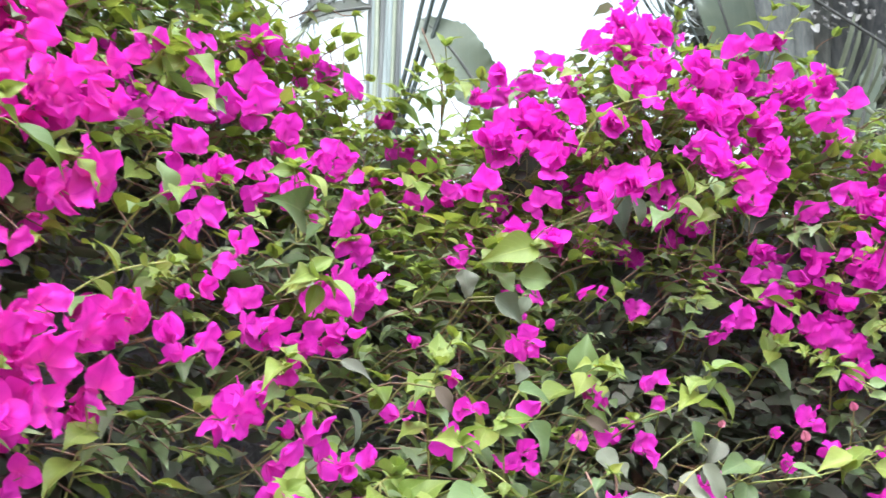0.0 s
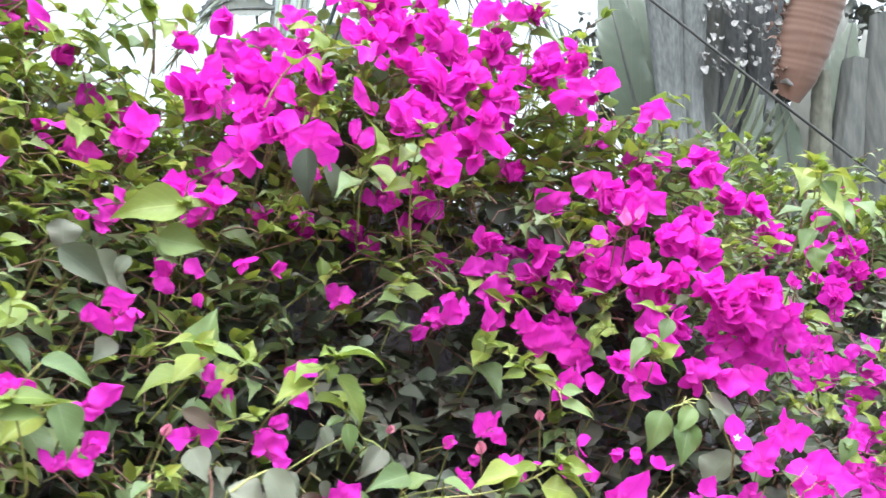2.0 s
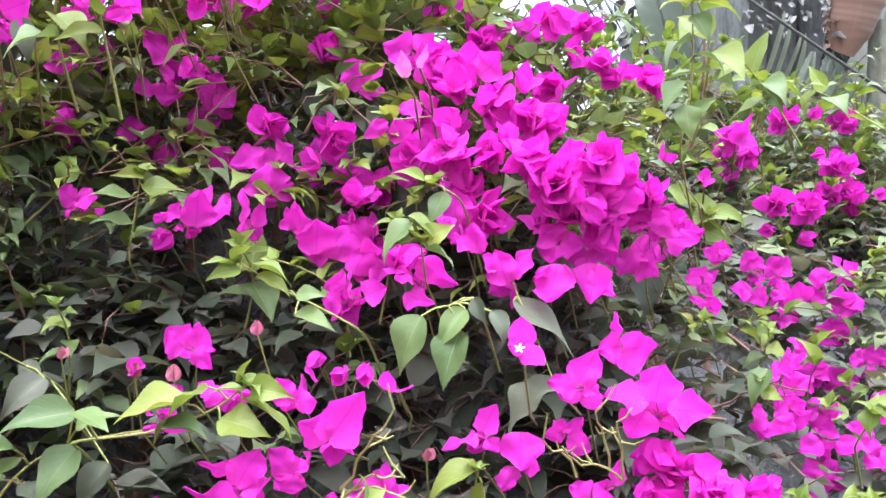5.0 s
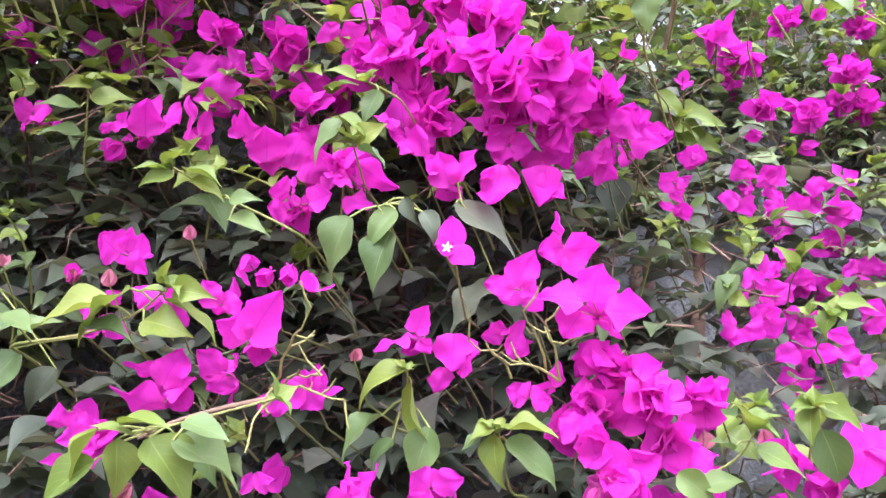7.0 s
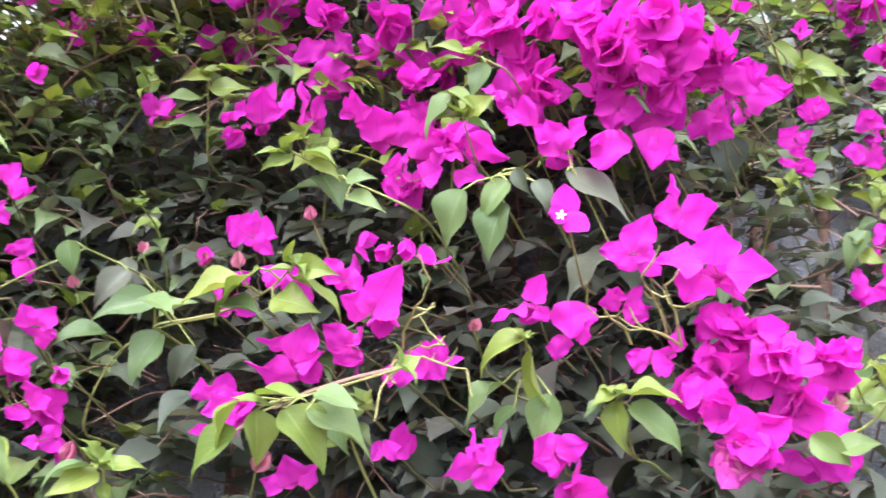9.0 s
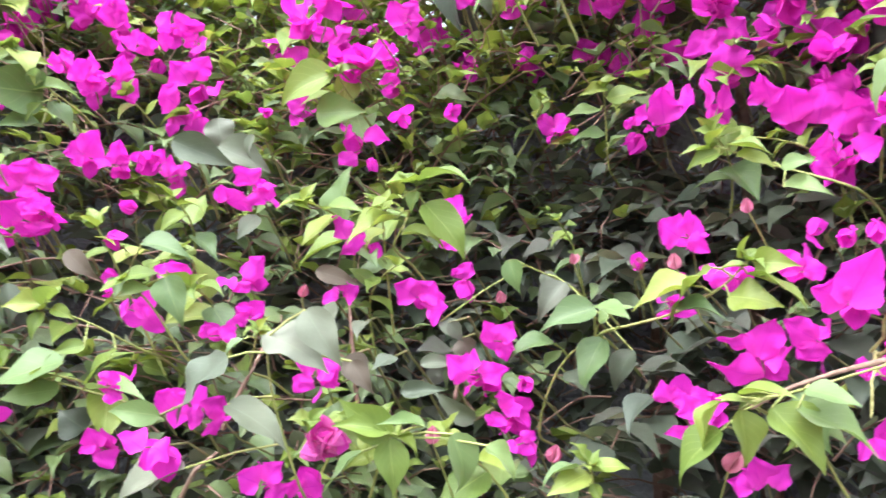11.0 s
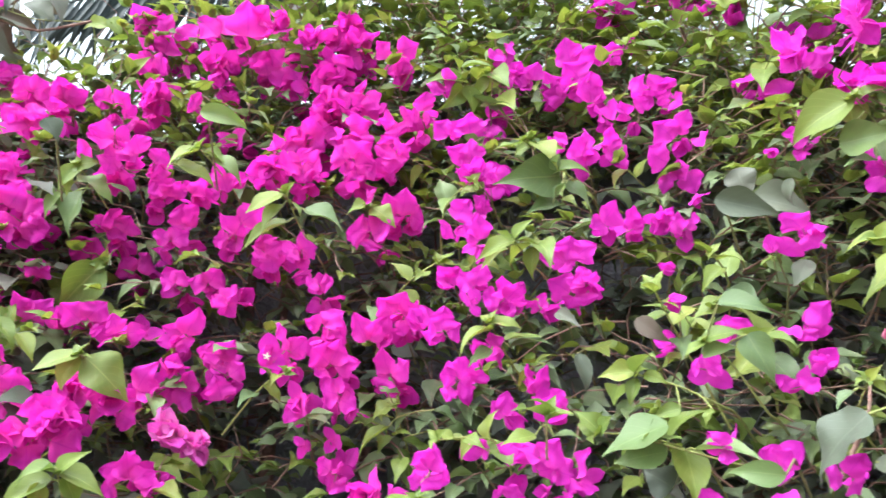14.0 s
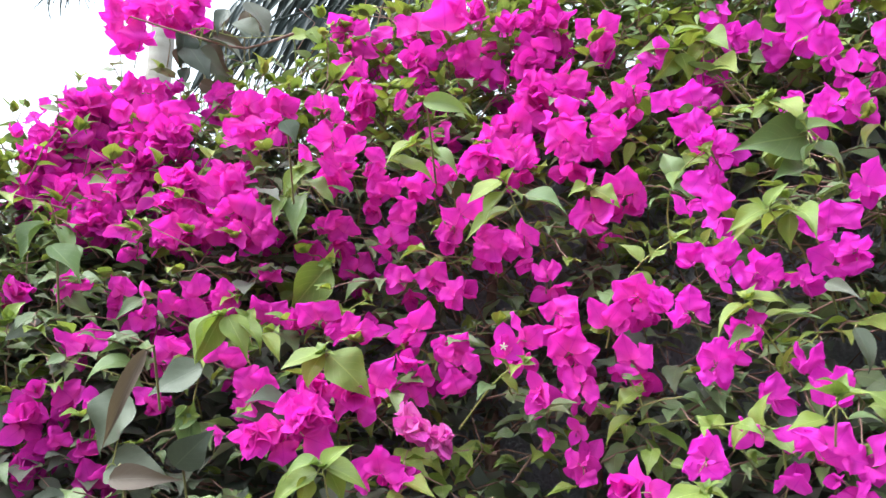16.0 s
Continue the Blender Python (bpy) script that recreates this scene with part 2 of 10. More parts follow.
def blade(nu, nv, width, shape, fold, curl, ripple, r, twist=0.0, pointed=1.0):
    """A leaf blade of length 1 along +x, its face to +z: verts, quads, uvs."""
    t = np.linspace(0, 1, nu) ** (1.3 if nu < 9 else 1.0)
    if shape == "leaf":
        w = (t + 0.01) ** 0.50 * (1 - t) ** (1.0 * pointed) * (1 + 0.25 * np.sin(np.clip(t, 0, 0.75) / 0.75 * math.pi))
    elif shape == "bract":
        w = (t + 0.02) ** 0.46 * (1 - t) ** (0.66 * pointed) * (1 + 0.12 * np.sin(np.clip(t, 0, 0.8) / 0.8 * math.pi))
    else:
        w = np.clip(t * 7, 0, 1) ** 0.6 * np.clip((1 - t) * 4, 0, 1) ** 0.6
    w = np.maximum(w / w.max() * width, 0.006)
    s = np.linspace(-1, 1, nv)
    tt, ss = np.meshgrid(t, s, indexing="ij")
    x = tt.copy()
    y = ss * w[:, None]
    edge = np.abs(ss)
    z = fold * (edge ** 1.6 if shape == "bract" else edge ** 1.3) * w[:, None] + ripple * edge * np.sin(tt * r.uniform(7, 12) + r.uniform(0, 6) + (ss > 0) * 1.9) * w[:, None]
    if shape == "bract":
        for k in range(3):
            z = z + r.uniform(0.012, 0.028) * np.sin(tt * r.uniform(4, 11) + ss * r.uniform(-7, 7) + r.uniform(0, 6))
    y = y * (1 - 0.25 * abs(fold) * edge)
    a = curl * tt ** 1.4
    x2 = x * np.cos(a * 0.6) + z * np.sin(a)
    z2 = -x * np.sin(a * 0.6) * tt + z * np.cos(a)
    tw = twist * tt
    y3, z3 = y * np.cos(tw) - z2 * np.sin(tw), y * np.sin(tw) + z2 * np.cos(tw)
    y3 = y3 + r.uniform(-0.12, 0.12) * tt ** 2
    v = np.stack([x2, y3, z3], -1).reshape(-1, 3)
    i = np.arange(nu * nv).reshape(nu, nv)
    q = np.stack([i[:-1, :-1], i[1:, :-1], i[1:, 1:], i[:-1, 1:]], -1).reshape(-1, 4)
    uv = np.stack([tt, ss * 0.5 + 0.5], -1).reshape(-1, 2)
    return v, q, uv


def tube(points, radii, sides=5):
    """A tube along points: verts, quads, uvs."""
    p = np.asarray(points, float)
    d = np.gradient(p, axis=0)
    d /= np.linalg.norm(d, axis=1)[:, None] + 1e-9
    ref = np.where(np.abs(d[:, 2:3]) > 0.9, np.array([[1.0, 0, 0]]), np.array([[0, 0, 1.0]]))
    a = np.cross(d, ref)
    a /= np.linalg.norm(a, axis=1)[:, None] + 1e-9
    b = np.cross(d, a)
    th = np.arange(sides) * 2 * math.pi / sides
    ring = a[:, None] * np.cos(th)[None, :, None] + b[:, None] * np.sin(th)[None, :, None]
    v = (p[:, None] + ring * np.asarray(radii, float)[:, None, None]).reshape(-1, 3)
    i = np.arange(len(p) * sides).reshape(len(p), sides)
    j = np.roll(i, -1, 1)
    q = np.stack([i[:-1], j[:-1], j[1:], i[1:]], -1).reshape(-1, 4)
    uv = np.stack([np.repeat(np.linspace(0, 1, len(p)), sides), np.tile(th / 6.3, len(p))], -1)
    return v, q, uv


def joined(pieces):
    """Several (verts, quads, uvs) as one."""
    vs, qs, us, n = [], [], [], 0
    for v, q, u in pieces:
        vs.append(v), qs.append(q + n), us.append(u)
        n += len(v)
    return np.concatenate(vs), np.concatenate(qs), np.concatenate(us)


def frames_of(along, up):
    """Rotations (n, 3, 3) whose x axis lies along the given directions and whose z axis leans to up."""
    x = along / (np.linalg.norm(along, axis=1)[:, None] + 1e-9)
    y = np.cross(up, x)
    y /= np.linalg.norm(y, axis=1)[:, None] + 1e-9
    return np.stack([x, y, np.cross(x, y)], -1)


def spread(shapes, place, rot, size, r):
    """Many copies of a few shapes in one (verts, quads, uvs)."""
    which = r.integers(0, len(shapes), len(place))
    out = []
    for k, (v, q, u) in enumerate(shapes):
        m = which == k
        c = int(m.sum())
        if not c:
            continue
        vv = np.einsum("nij,vj->nvi", rot[m] * size[m][:, None, None], v) + place[m][:, None]
        qq = q[None] + (np.arange(c) * len(v))[:, None, None]
        out.append((vv.reshape(-1, 3), qq.reshape(-1, 4), np.tile(u, (c, 1))))
    return joined(out)


def matrix_of(rot, loc, size=1.0):
    m = Matrix(np.asarray(rot, float).tolist()).to_4x4()
    return Matrix.Translation([float(c) for c in loc]) @ m @ Matrix.Diagonal((size, size, size, 1))


def part(name, mesh, parent, m=None, label="", kind=""):
    ob = new(name, mesh)
    ob.parent = parent
    if m is not None:
        ob.matrix_basis = m
    return tagged(ob, label, kind=kind)


def unit(v):
    v = np.asarray(v, float)
    return v / (np.linalg.norm(v) + 1e-9)


COARSE = [blade(7, 3, rng.uniform(0.29, 0.38), "leaf", rng.uniform(0.05, 0.40), rng.uniform(0.1, 0.8), rng.uniform(0.04, 0.18), rng, rng.uniform(-0.45, 0.45), rng.uniform(0.95, 1.3)) for _ in range(10)]
LEAVES = [blade(6, 5, rng.uniform(0.30, 0.40), "leaf", rng.uniform(0.05, 0.45), rng.uniform(0.1, 0.8), rng.uniform(0.05, 0.18), rng, rng.uniform(-0.45, 0.45), rng.uniform(0.95, 1.35)) for _ in range(10)]
BRACTS = [blade(8, 7, rng.uniform(0.38, 0.48), "bract", rng.uniform(-0.15, 0.28), rng.uniform(-0.45, 0.25), rng.uniform(0.05, 0.16), rng, rng.uniform(-0.3, 0.3)) for _ in range(12)]


def flower_shape(r, opening, tubes=True):
    """Three papery bracts of length 1 round the +z axis, with the thin flower tubes between them."""
    out = []
    for k in range(3):
        a = k * 2.094 + r.uniform(-0.25, 0.25)
        o = opening + r.uniform(-0.38, 0.38)
        along = np.array([[math.cos(a) * math.sin(o), math.sin(a) * math.sin(o), math.cos(o)]])
        up = np.array([[-math.cos(a) * math.cos(o), -math.sin(a) * math.cos(o), math.sin(o)]])
        out.append(spread([BRACTS[r.integers(0, 12)]], np.zeros((1, 3)), frames_of(along, up), np.array([r.uniform(0.88, 1.1)]), r))
    n = sum(len(p[1]) for p in out)
    if tubes:
        for k in range(3):
            a = k * 2.094 + 0.4
            e = np.array([math.cos(a) * 0.13, math.sin(a) * 0.13, 0.46 + 0.05 * k])
            out.append(tube([(0, 0, 0), e * 0.5 + (0, 0, 0.04), e], [0.022, 0.022, 0.028], 4))
    v, q, u = joined(out)
    slots = np.zeros(len(q), int)
    slots[n:] = 1
    return v, q, u, slots


def flower_mesh(name, r, opening, mats):
    v, q, u, s = flower_shape(r, opening)
    return mesh_of(name, v, q, u, mats, s)


FLOWERS = [flower_mesh("flower", rng, o, (bract_mat, bract_mat)) for o in (0.30, 0.42, 0.55, 0.66, 0.75, 0.82, 0.90, 1.00, 1.10, 0.48, 0.60, 1.25)]
ROSES = [flower_mesh("flower", rng, o, (bract_rose, bract_rose)) for o in (0.30, 0.42, 0.55, 0.66, 0.75, 0.82, 0.90, 1.00, 1.10, 0.48, 0.60, 1.25)]
PINKS = [flower_mesh("flower", rng, o, (bract_pink, bract_pink)) for o in (0.4, 0.6, 0.8)]
BUDS = [flower_mesh("bud", rng, o, (bract_bud, bract_bud)) for o in (0.12, 0.2)]
FINE = [blade(13, 7, rng.uniform(0.31, 0.42), "leaf", rng.uniform(0.10, 0.50), rng.uniform(0.15, 0.85), rng.uniform(0.06, 0.20), rng, rng.uniform(-0.4, 0.4), rng.uniform(1.1, 1.5)) for _ in range(10)]
YOUNG_LEAF = [mesh_of("leaf", *s, (leaf_young,)) for s in FINE]
FRESH_LEAF = [mesh_of("leaf", *s, (leaf_fresh,)) for s in FINE]
DARK_LEAF = [mesh_of("leaf", *s, (leaf_dark,)) for s in FINE]
GREY_LEAF = [mesh_of("leaf", *s, (leaf_grey,)) for s in FINE]
SAGE_LEAF = [mesh_of("leaf", *s, (leaf_sage,)) for s in FINE]
WITHERED_LEAF = [mesh_of("leaf", *s, (leaf_limp,)) for s in FINE]


# ---- ground ----
def ground_sheet():
    bm = bmesh.new()
    bmesh.ops.create_grid(bm, x_segments=120, y_segments=120, size=1.0)
    for v in bm.verts:
        far = 4.0
        v.co.x, v.co.y = (math.copysign(abs(c) ** far * 1500 + abs(c) * 8, c) for c in (v.co.x, v.co.y))
        v.co.z = 0.03 * noise.noise(v.co * 0.8) if v.co.length < 40 else 0.0
    me = bpy.data.meshes.new("ground")
    bm.to_mesh(me)
    bm.free()
    me.materials.append(soil)
    return tagged(new("ground", me), "unseen brown soil under the hedge, its tone set for bounced light", "ground", kind="structure")


ground_sheet()

# ---- the hedge: three bushes grown into one another, bending round the path ----
HUB = np.array([0.45, 0.10])


def steps(x, knots):
    return np.interp(x, [k[0] for k in knots], [k[1] for k in knots])


FRONT = [(-125, 1.20), (-100, 1.06), (-85, 0.93), (-70, 0.88), (-55, 0.86), (-40, 0.83), (-25, 0.84), (-10, 0.86), (5, 0.88), (14, 0.91), (22, 1.00), (30, 1.12), (45, 1.25), (60, 1.6)]
LEANING = [(-125, 0.48), (-90, 0.45), (-62, 0.40), (-50, 0.50), (-22, 0.52), (-12, 0.28), (10, 0.20), (15, 0.30), (20, 0.75), (24, 1.1), (28, 1.25), (45, 1.3)]
CREST = [(-125, 1.88), (-97, 1.92), (-93, 1.98), (-88, 2.02), (-80, 2.00), (-77, 2.08), (-73, 2.18), (-60, 2.28), (-45, 2.26), (-36, 2.22), (-31, 2.12),
         (-27, 2.07), (-22, 2.08), (-17, 2.11), (-11, 2.17), (-7, 2.24), (2, 2.20), (6, 2.15), (10, 2.07), (14, 2.01), (17, 2.12), (20, 2.26), (25, 2.32), (30, 2.34), (60, 2.40)]


def front(phi, z):
    """How far the hedge's face lies from the hub, at the bearing phi (degrees from +y, clockwise) and height z."""
    return steps(phi, FRONT) + steps(phi, LEANING) * np.clip(z - 1.5, -0.25, 0.62)


def on_hedge(phi, z, inside):
    """Points at the bearing, height and distance behind the face; and the outward direction there."""
    r = front(phi, z) + inside
    a = np.radians(phi)
    out = np.stack([-np.sin(a), -np.cos(a), np.zeros_like(a)], -1)
    return np.stack([HUB[0] + r * np.sin(a), HUB[1] + r * np.cos(a), z], -1), out


def outward(p):
    d = unit([HUB[0] - p[0], HUB[1] - p[1], 0.0])
    return d


BUSHES = []
for span, label in (((-125, -52), "dense bougainvillea bush covered in magenta bracts and green leaves"),
                    ((-52, 15), "tall bougainvillea bush with dark leaves and magenta sprays"),
                    ((15, 60), "bougainvillea bush with lime shoots growing behind a mound")):
    b = tagged(new("bougainvillea_bush"), label, "bush", "bougainvillea bushes of the hedge")
    a = radians(0.5 * (max(span[0], -100) + min(span[1], 40)))
    b.location = (HUB[0] + 1.3 * math.sin(a), HUB[1] + 1.3 * math.cos(a), 0.0)
    b["base"] = tuple(b.location)
    BUSHES.append((span, b, np.array(b.location)))


def bush_at(p):
    phi = math.degrees(math.atan2(p[0] - HUB[0], p[1] - HUB[1]))
    for span, b, base in BUSHES:
        if phi < span[1]:
            return b, base
    return BUSHES[-1][1:]


def thicket(span, b, base, r):
    """The inner mass of twigs, its pale blue-grey standing in for haze: a closed, lumpy wall behind the leaves."""
    n, m = 46, 34
    phis = np.linspace(span[0], span[1], n)
    rows = []
    for side in (0, 1):
        for k in range(m):
            f = k / (m - 1)
            f = f if side == 0 else 1 - f
            z = f * (steps(phis, CREST) - 0.12)
            depth = 0.31 + 0.085 * side * 3 + 0.05 * math.sin(3.1 * f) + (1 - side) * 0.07 * np.clip((1.68 - z) / 0.25, 0, 1)
            p, _ = on_hedge(phis, z, depth)
            rows.append(p)
    g = np.array(rows)
    for a in range(g.shape[0]):
        for c in range(n):
            q = Vector(g[a, c])
            g[a, c] += np.array(noise.noise_vector(q * 9)) * 0.05 + np.array(noise.noise_vector(q * 30)) * 0.02
    i = np.arange(2 * m * n).reshape(2 * m, n)
    q = np.stack([i[:-1, :-1], i[:-1, 1:], i[1:, 1:], i[1:, :-1]], -1).reshape(-1, 4)
    caps = [np.stack([i[:m - 1, c], i[1:m, c], i[::-1, c][1:m], i[::-1, c][:m - 1]], -1) for c in (0, n - 1)]
    q = np.concatenate([q, *caps])
    part("inner_thicket", mesh_of("inner_thicket", g.reshape(-1, 3) - base, q, None, (thicket_mat,)), b, None, "tangle of twigs inside the bush, coloured pale blue-grey for haze")


def trunks(span, b, base, r):
    """Woody stems rising from the soil through the bush."""
    for k in range(4):
        phi = r.uniform(max(span[0], -98), min(span[1], 34))
        zs = np.linspace(-0.03, float(steps(phi, CREST)) - 0.15, 12)
        pts, _ = on_hedge(phi + np.linspace(0, r.uniform(-6, 6), 12), zs, np.full(12, 0.33))
        pts = pts + r.normal(0, 0.008, (12, 3))
        part("stem", mesh_of("stem", *(lambda v, q, u: (v - base, q, u))(*tube(pts, np.linspace(0.022, 0.006, 12), 8)), (twig_brown,)), b)


# Middle of the camera's path; foliage and bracts are fitted to the view from here.
VIEWPOINT = np.array([0.45, 0.25, 1.43])
BLOOMS = []
HOLLOWS = [(0, 1.48, 13, 0.10), (13, 1.50, 8, 0.09), (-9, 1.66, 9, 0.10), (-5, 1.70, 12, 0.14), (8, 1.62, 7, 0.10), (-58, 1.62, 6, 0.07), (-48, 1.38, 9, 0.10), (20, 1.85, 5, 0.08), (-12, 1.52, 9, 0.10), (5, 1.38, 8, 0.10)]


def leafy(span, b, base, r, count):
    """The bush's foliage: short twigs with alternate leaves, dusty and dark inside, greener at the face and the crest;
    these tones also stand in for shade and light.
    """
    wide = span[1] - span[0]
    phi = r.uniform(span[0], span[1], count)
    low, high = 1.05, steps(phi, CREST)
    z = low + (high - low) * r.uniform(0, 1, count) ** 0.9
    inside = r.uniform(0, 1, count) ** 1.1 * 0.25 + 0.03
    for a, h, wa, wz in HOLLOWS:
        near = np.exp(-((phi - a) / wa) ** 2 - ((z - h) / wz) ** 2)
        inside += near * 0.13
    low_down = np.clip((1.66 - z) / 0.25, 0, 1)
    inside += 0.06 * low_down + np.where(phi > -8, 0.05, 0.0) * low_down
    open_top = (phi > -26) & (phi < 10) & (z > 1.78)
    inside = np.where(open_top, inside * 0.5, inside)
    # Greener leaves near the top also make up for light and haze there.
    fresh = np.where(open_top, 0.42, 0.0) + np.where((phi > -75) & (phi < -10), 0.34, 0.0)
    top = r.random(count) < 0.30
    z = np.where(top, high - r.uniform(-0.02, 0.32, count), z)
    inside = np.where(top, r.uniform(0, 0.36, count) + np.where((phi > -26) & (phi < 10), 0.10, 0.0), inside)
    deep = r.random(count) < 0.22
    inside = np.where(deep & ~top, r.uniform(0.14, 0.25, count), inside)
    inside = np.where(top, inside, np.minimum(inside, r.uniform(0.19, 0.28, count) + 0.07 * low_down))
    crest = np.clip((z - (high - 0.36)) / 0.30, 0, 1)
    p, out = on_hedge(phi, z, inside)
    # Most twigs that would cover a bloom in the camera's view move behind it.
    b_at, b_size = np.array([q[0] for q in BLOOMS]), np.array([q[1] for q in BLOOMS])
    far = np.linalg.norm(b_at - VIEWPOINT, axis=1)
    to_twig = p - VIEWPOINT
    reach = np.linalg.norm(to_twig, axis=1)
    apart = np.arccos(np.clip((to_twig / reach[:, None]) @ ((b_at - VIEWPOINT) / far[:, None]).T, -1, 1))
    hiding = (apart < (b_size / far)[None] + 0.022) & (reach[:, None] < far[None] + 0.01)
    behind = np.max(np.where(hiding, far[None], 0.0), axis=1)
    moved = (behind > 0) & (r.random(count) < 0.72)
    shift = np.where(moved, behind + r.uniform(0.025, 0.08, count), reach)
    p = VIEWPOINT + to_twig * (shift / reach)[:, None]
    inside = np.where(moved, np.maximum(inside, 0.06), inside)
    side = np.cross(out, (0, 0, 1.0))
    way = out * r.uniform(0.1, 0.9, (count, 1)) + side * r.uniform(-1, 1, (count, 1)) + np.array([0, 0, 1.0]) * (r.uniform(-0.35, 0.9, (count, 1)) + 0.5 * crest[:, None])
    way /= np.linalg.norm(way, axis=1)[:, None]
    length = r.uniform(0.05, 0.13, count)
    thin_rng = np.random.default_rng(5)
    stems = []
    sets = {"old": [], "mid": [], "lime": []}
    for k in range(count):
        n = int(r.integers(4, 8))
        f = np.linspace(0.1, 1, n)
        droop = np.array([0, 0, -1.0]) * length[k] * 0.35
        pts = p[k] + way[k] * (f * length[k])[:, None] + droop * (f ** 2)[:, None] + r.normal(0, 0.002, (n, 3))
        stems.append(tube(np.vstack([p[k] - way[k] * 0.02, pts]), np.linspace(0.0016, 0.0008, n + 1), 3))
        across = unit(np.cross(way[k], (0, 0, 1.0)))
        sign = np.where(np.arange(n) % 2, 1.0, -1.0)[:, None]
        along = across * sign * r.uniform(0.5, 1.1, (n, 1)) + way[k] * r.uniform(0.2, 0.8, (n, 1)) + out[k] * r.uniform(0, 0.7, (n, 1)) + np.array([0, 0, -1.0]) * r.uniform(0.0, 0.75, (n, 1))
        up = np.array([0, 0, 1.0]) + out[k] * r.uniform(-0.1, 0.9, (n, 1)) + r.normal(0, 0.28, (n, 3))
        size = r.uniform(0.020, 0.044, n) * (1.08 - 0.35 * f)
        # Darker leaf colours inside and low down carry part of the shade.
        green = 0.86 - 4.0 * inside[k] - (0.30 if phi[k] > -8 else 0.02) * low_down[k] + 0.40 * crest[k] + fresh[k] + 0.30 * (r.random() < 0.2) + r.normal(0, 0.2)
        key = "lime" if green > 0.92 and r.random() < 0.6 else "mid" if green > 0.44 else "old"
        if key != "old" and r.random() < 0.55:
            tip = max(n - 3, 1)
            star = along[tip:] * 0.8 + way[k] * 0.9 + np.array([0, 0, 0.35])
            sets["lime"].append((np.repeat(pts[-1:], n - tip, 0), star, up[tip:] + way[k] * 0.3, size[tip:] * 0.95))
            pts, along, up, size = pts[:tip], along[:tip], up[:tip], size[:tip]
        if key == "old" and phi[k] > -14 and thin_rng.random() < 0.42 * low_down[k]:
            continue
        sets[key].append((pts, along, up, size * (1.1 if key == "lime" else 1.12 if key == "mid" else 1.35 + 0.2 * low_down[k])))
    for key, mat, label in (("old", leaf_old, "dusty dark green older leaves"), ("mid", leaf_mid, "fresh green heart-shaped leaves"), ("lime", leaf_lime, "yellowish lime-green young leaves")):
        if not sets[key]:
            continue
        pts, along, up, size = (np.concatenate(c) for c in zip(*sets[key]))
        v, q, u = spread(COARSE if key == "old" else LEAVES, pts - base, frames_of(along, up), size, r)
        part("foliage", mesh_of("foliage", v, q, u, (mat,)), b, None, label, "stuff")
    for k in range(count // 4):
        o = r.integers(0, count)
        a = p[o] + out[o] * r.uniform(-0.05, 0.02)
        d = unit(r.normal(0, 1, 3) + np.array([0, 0, 0.4])) * r.uniform(0.05, 0.14)
        kink = r.normal(0, 0.012, (2, 3))
        stems.append(tube([a, a + d * 0.35 + kink[0], a + d * 0.7 + kink[1], a + d], [0.0013, 0.0011, 0.0009, 0.0006], 3))
    v, q, u = joined(stems)
    part("twig", mesh_of("twig", v - base, q, u, (twig_brown,)), b, None, "thin brown twigs", "stuff")


shade_rng = np.random.default_rng(41)


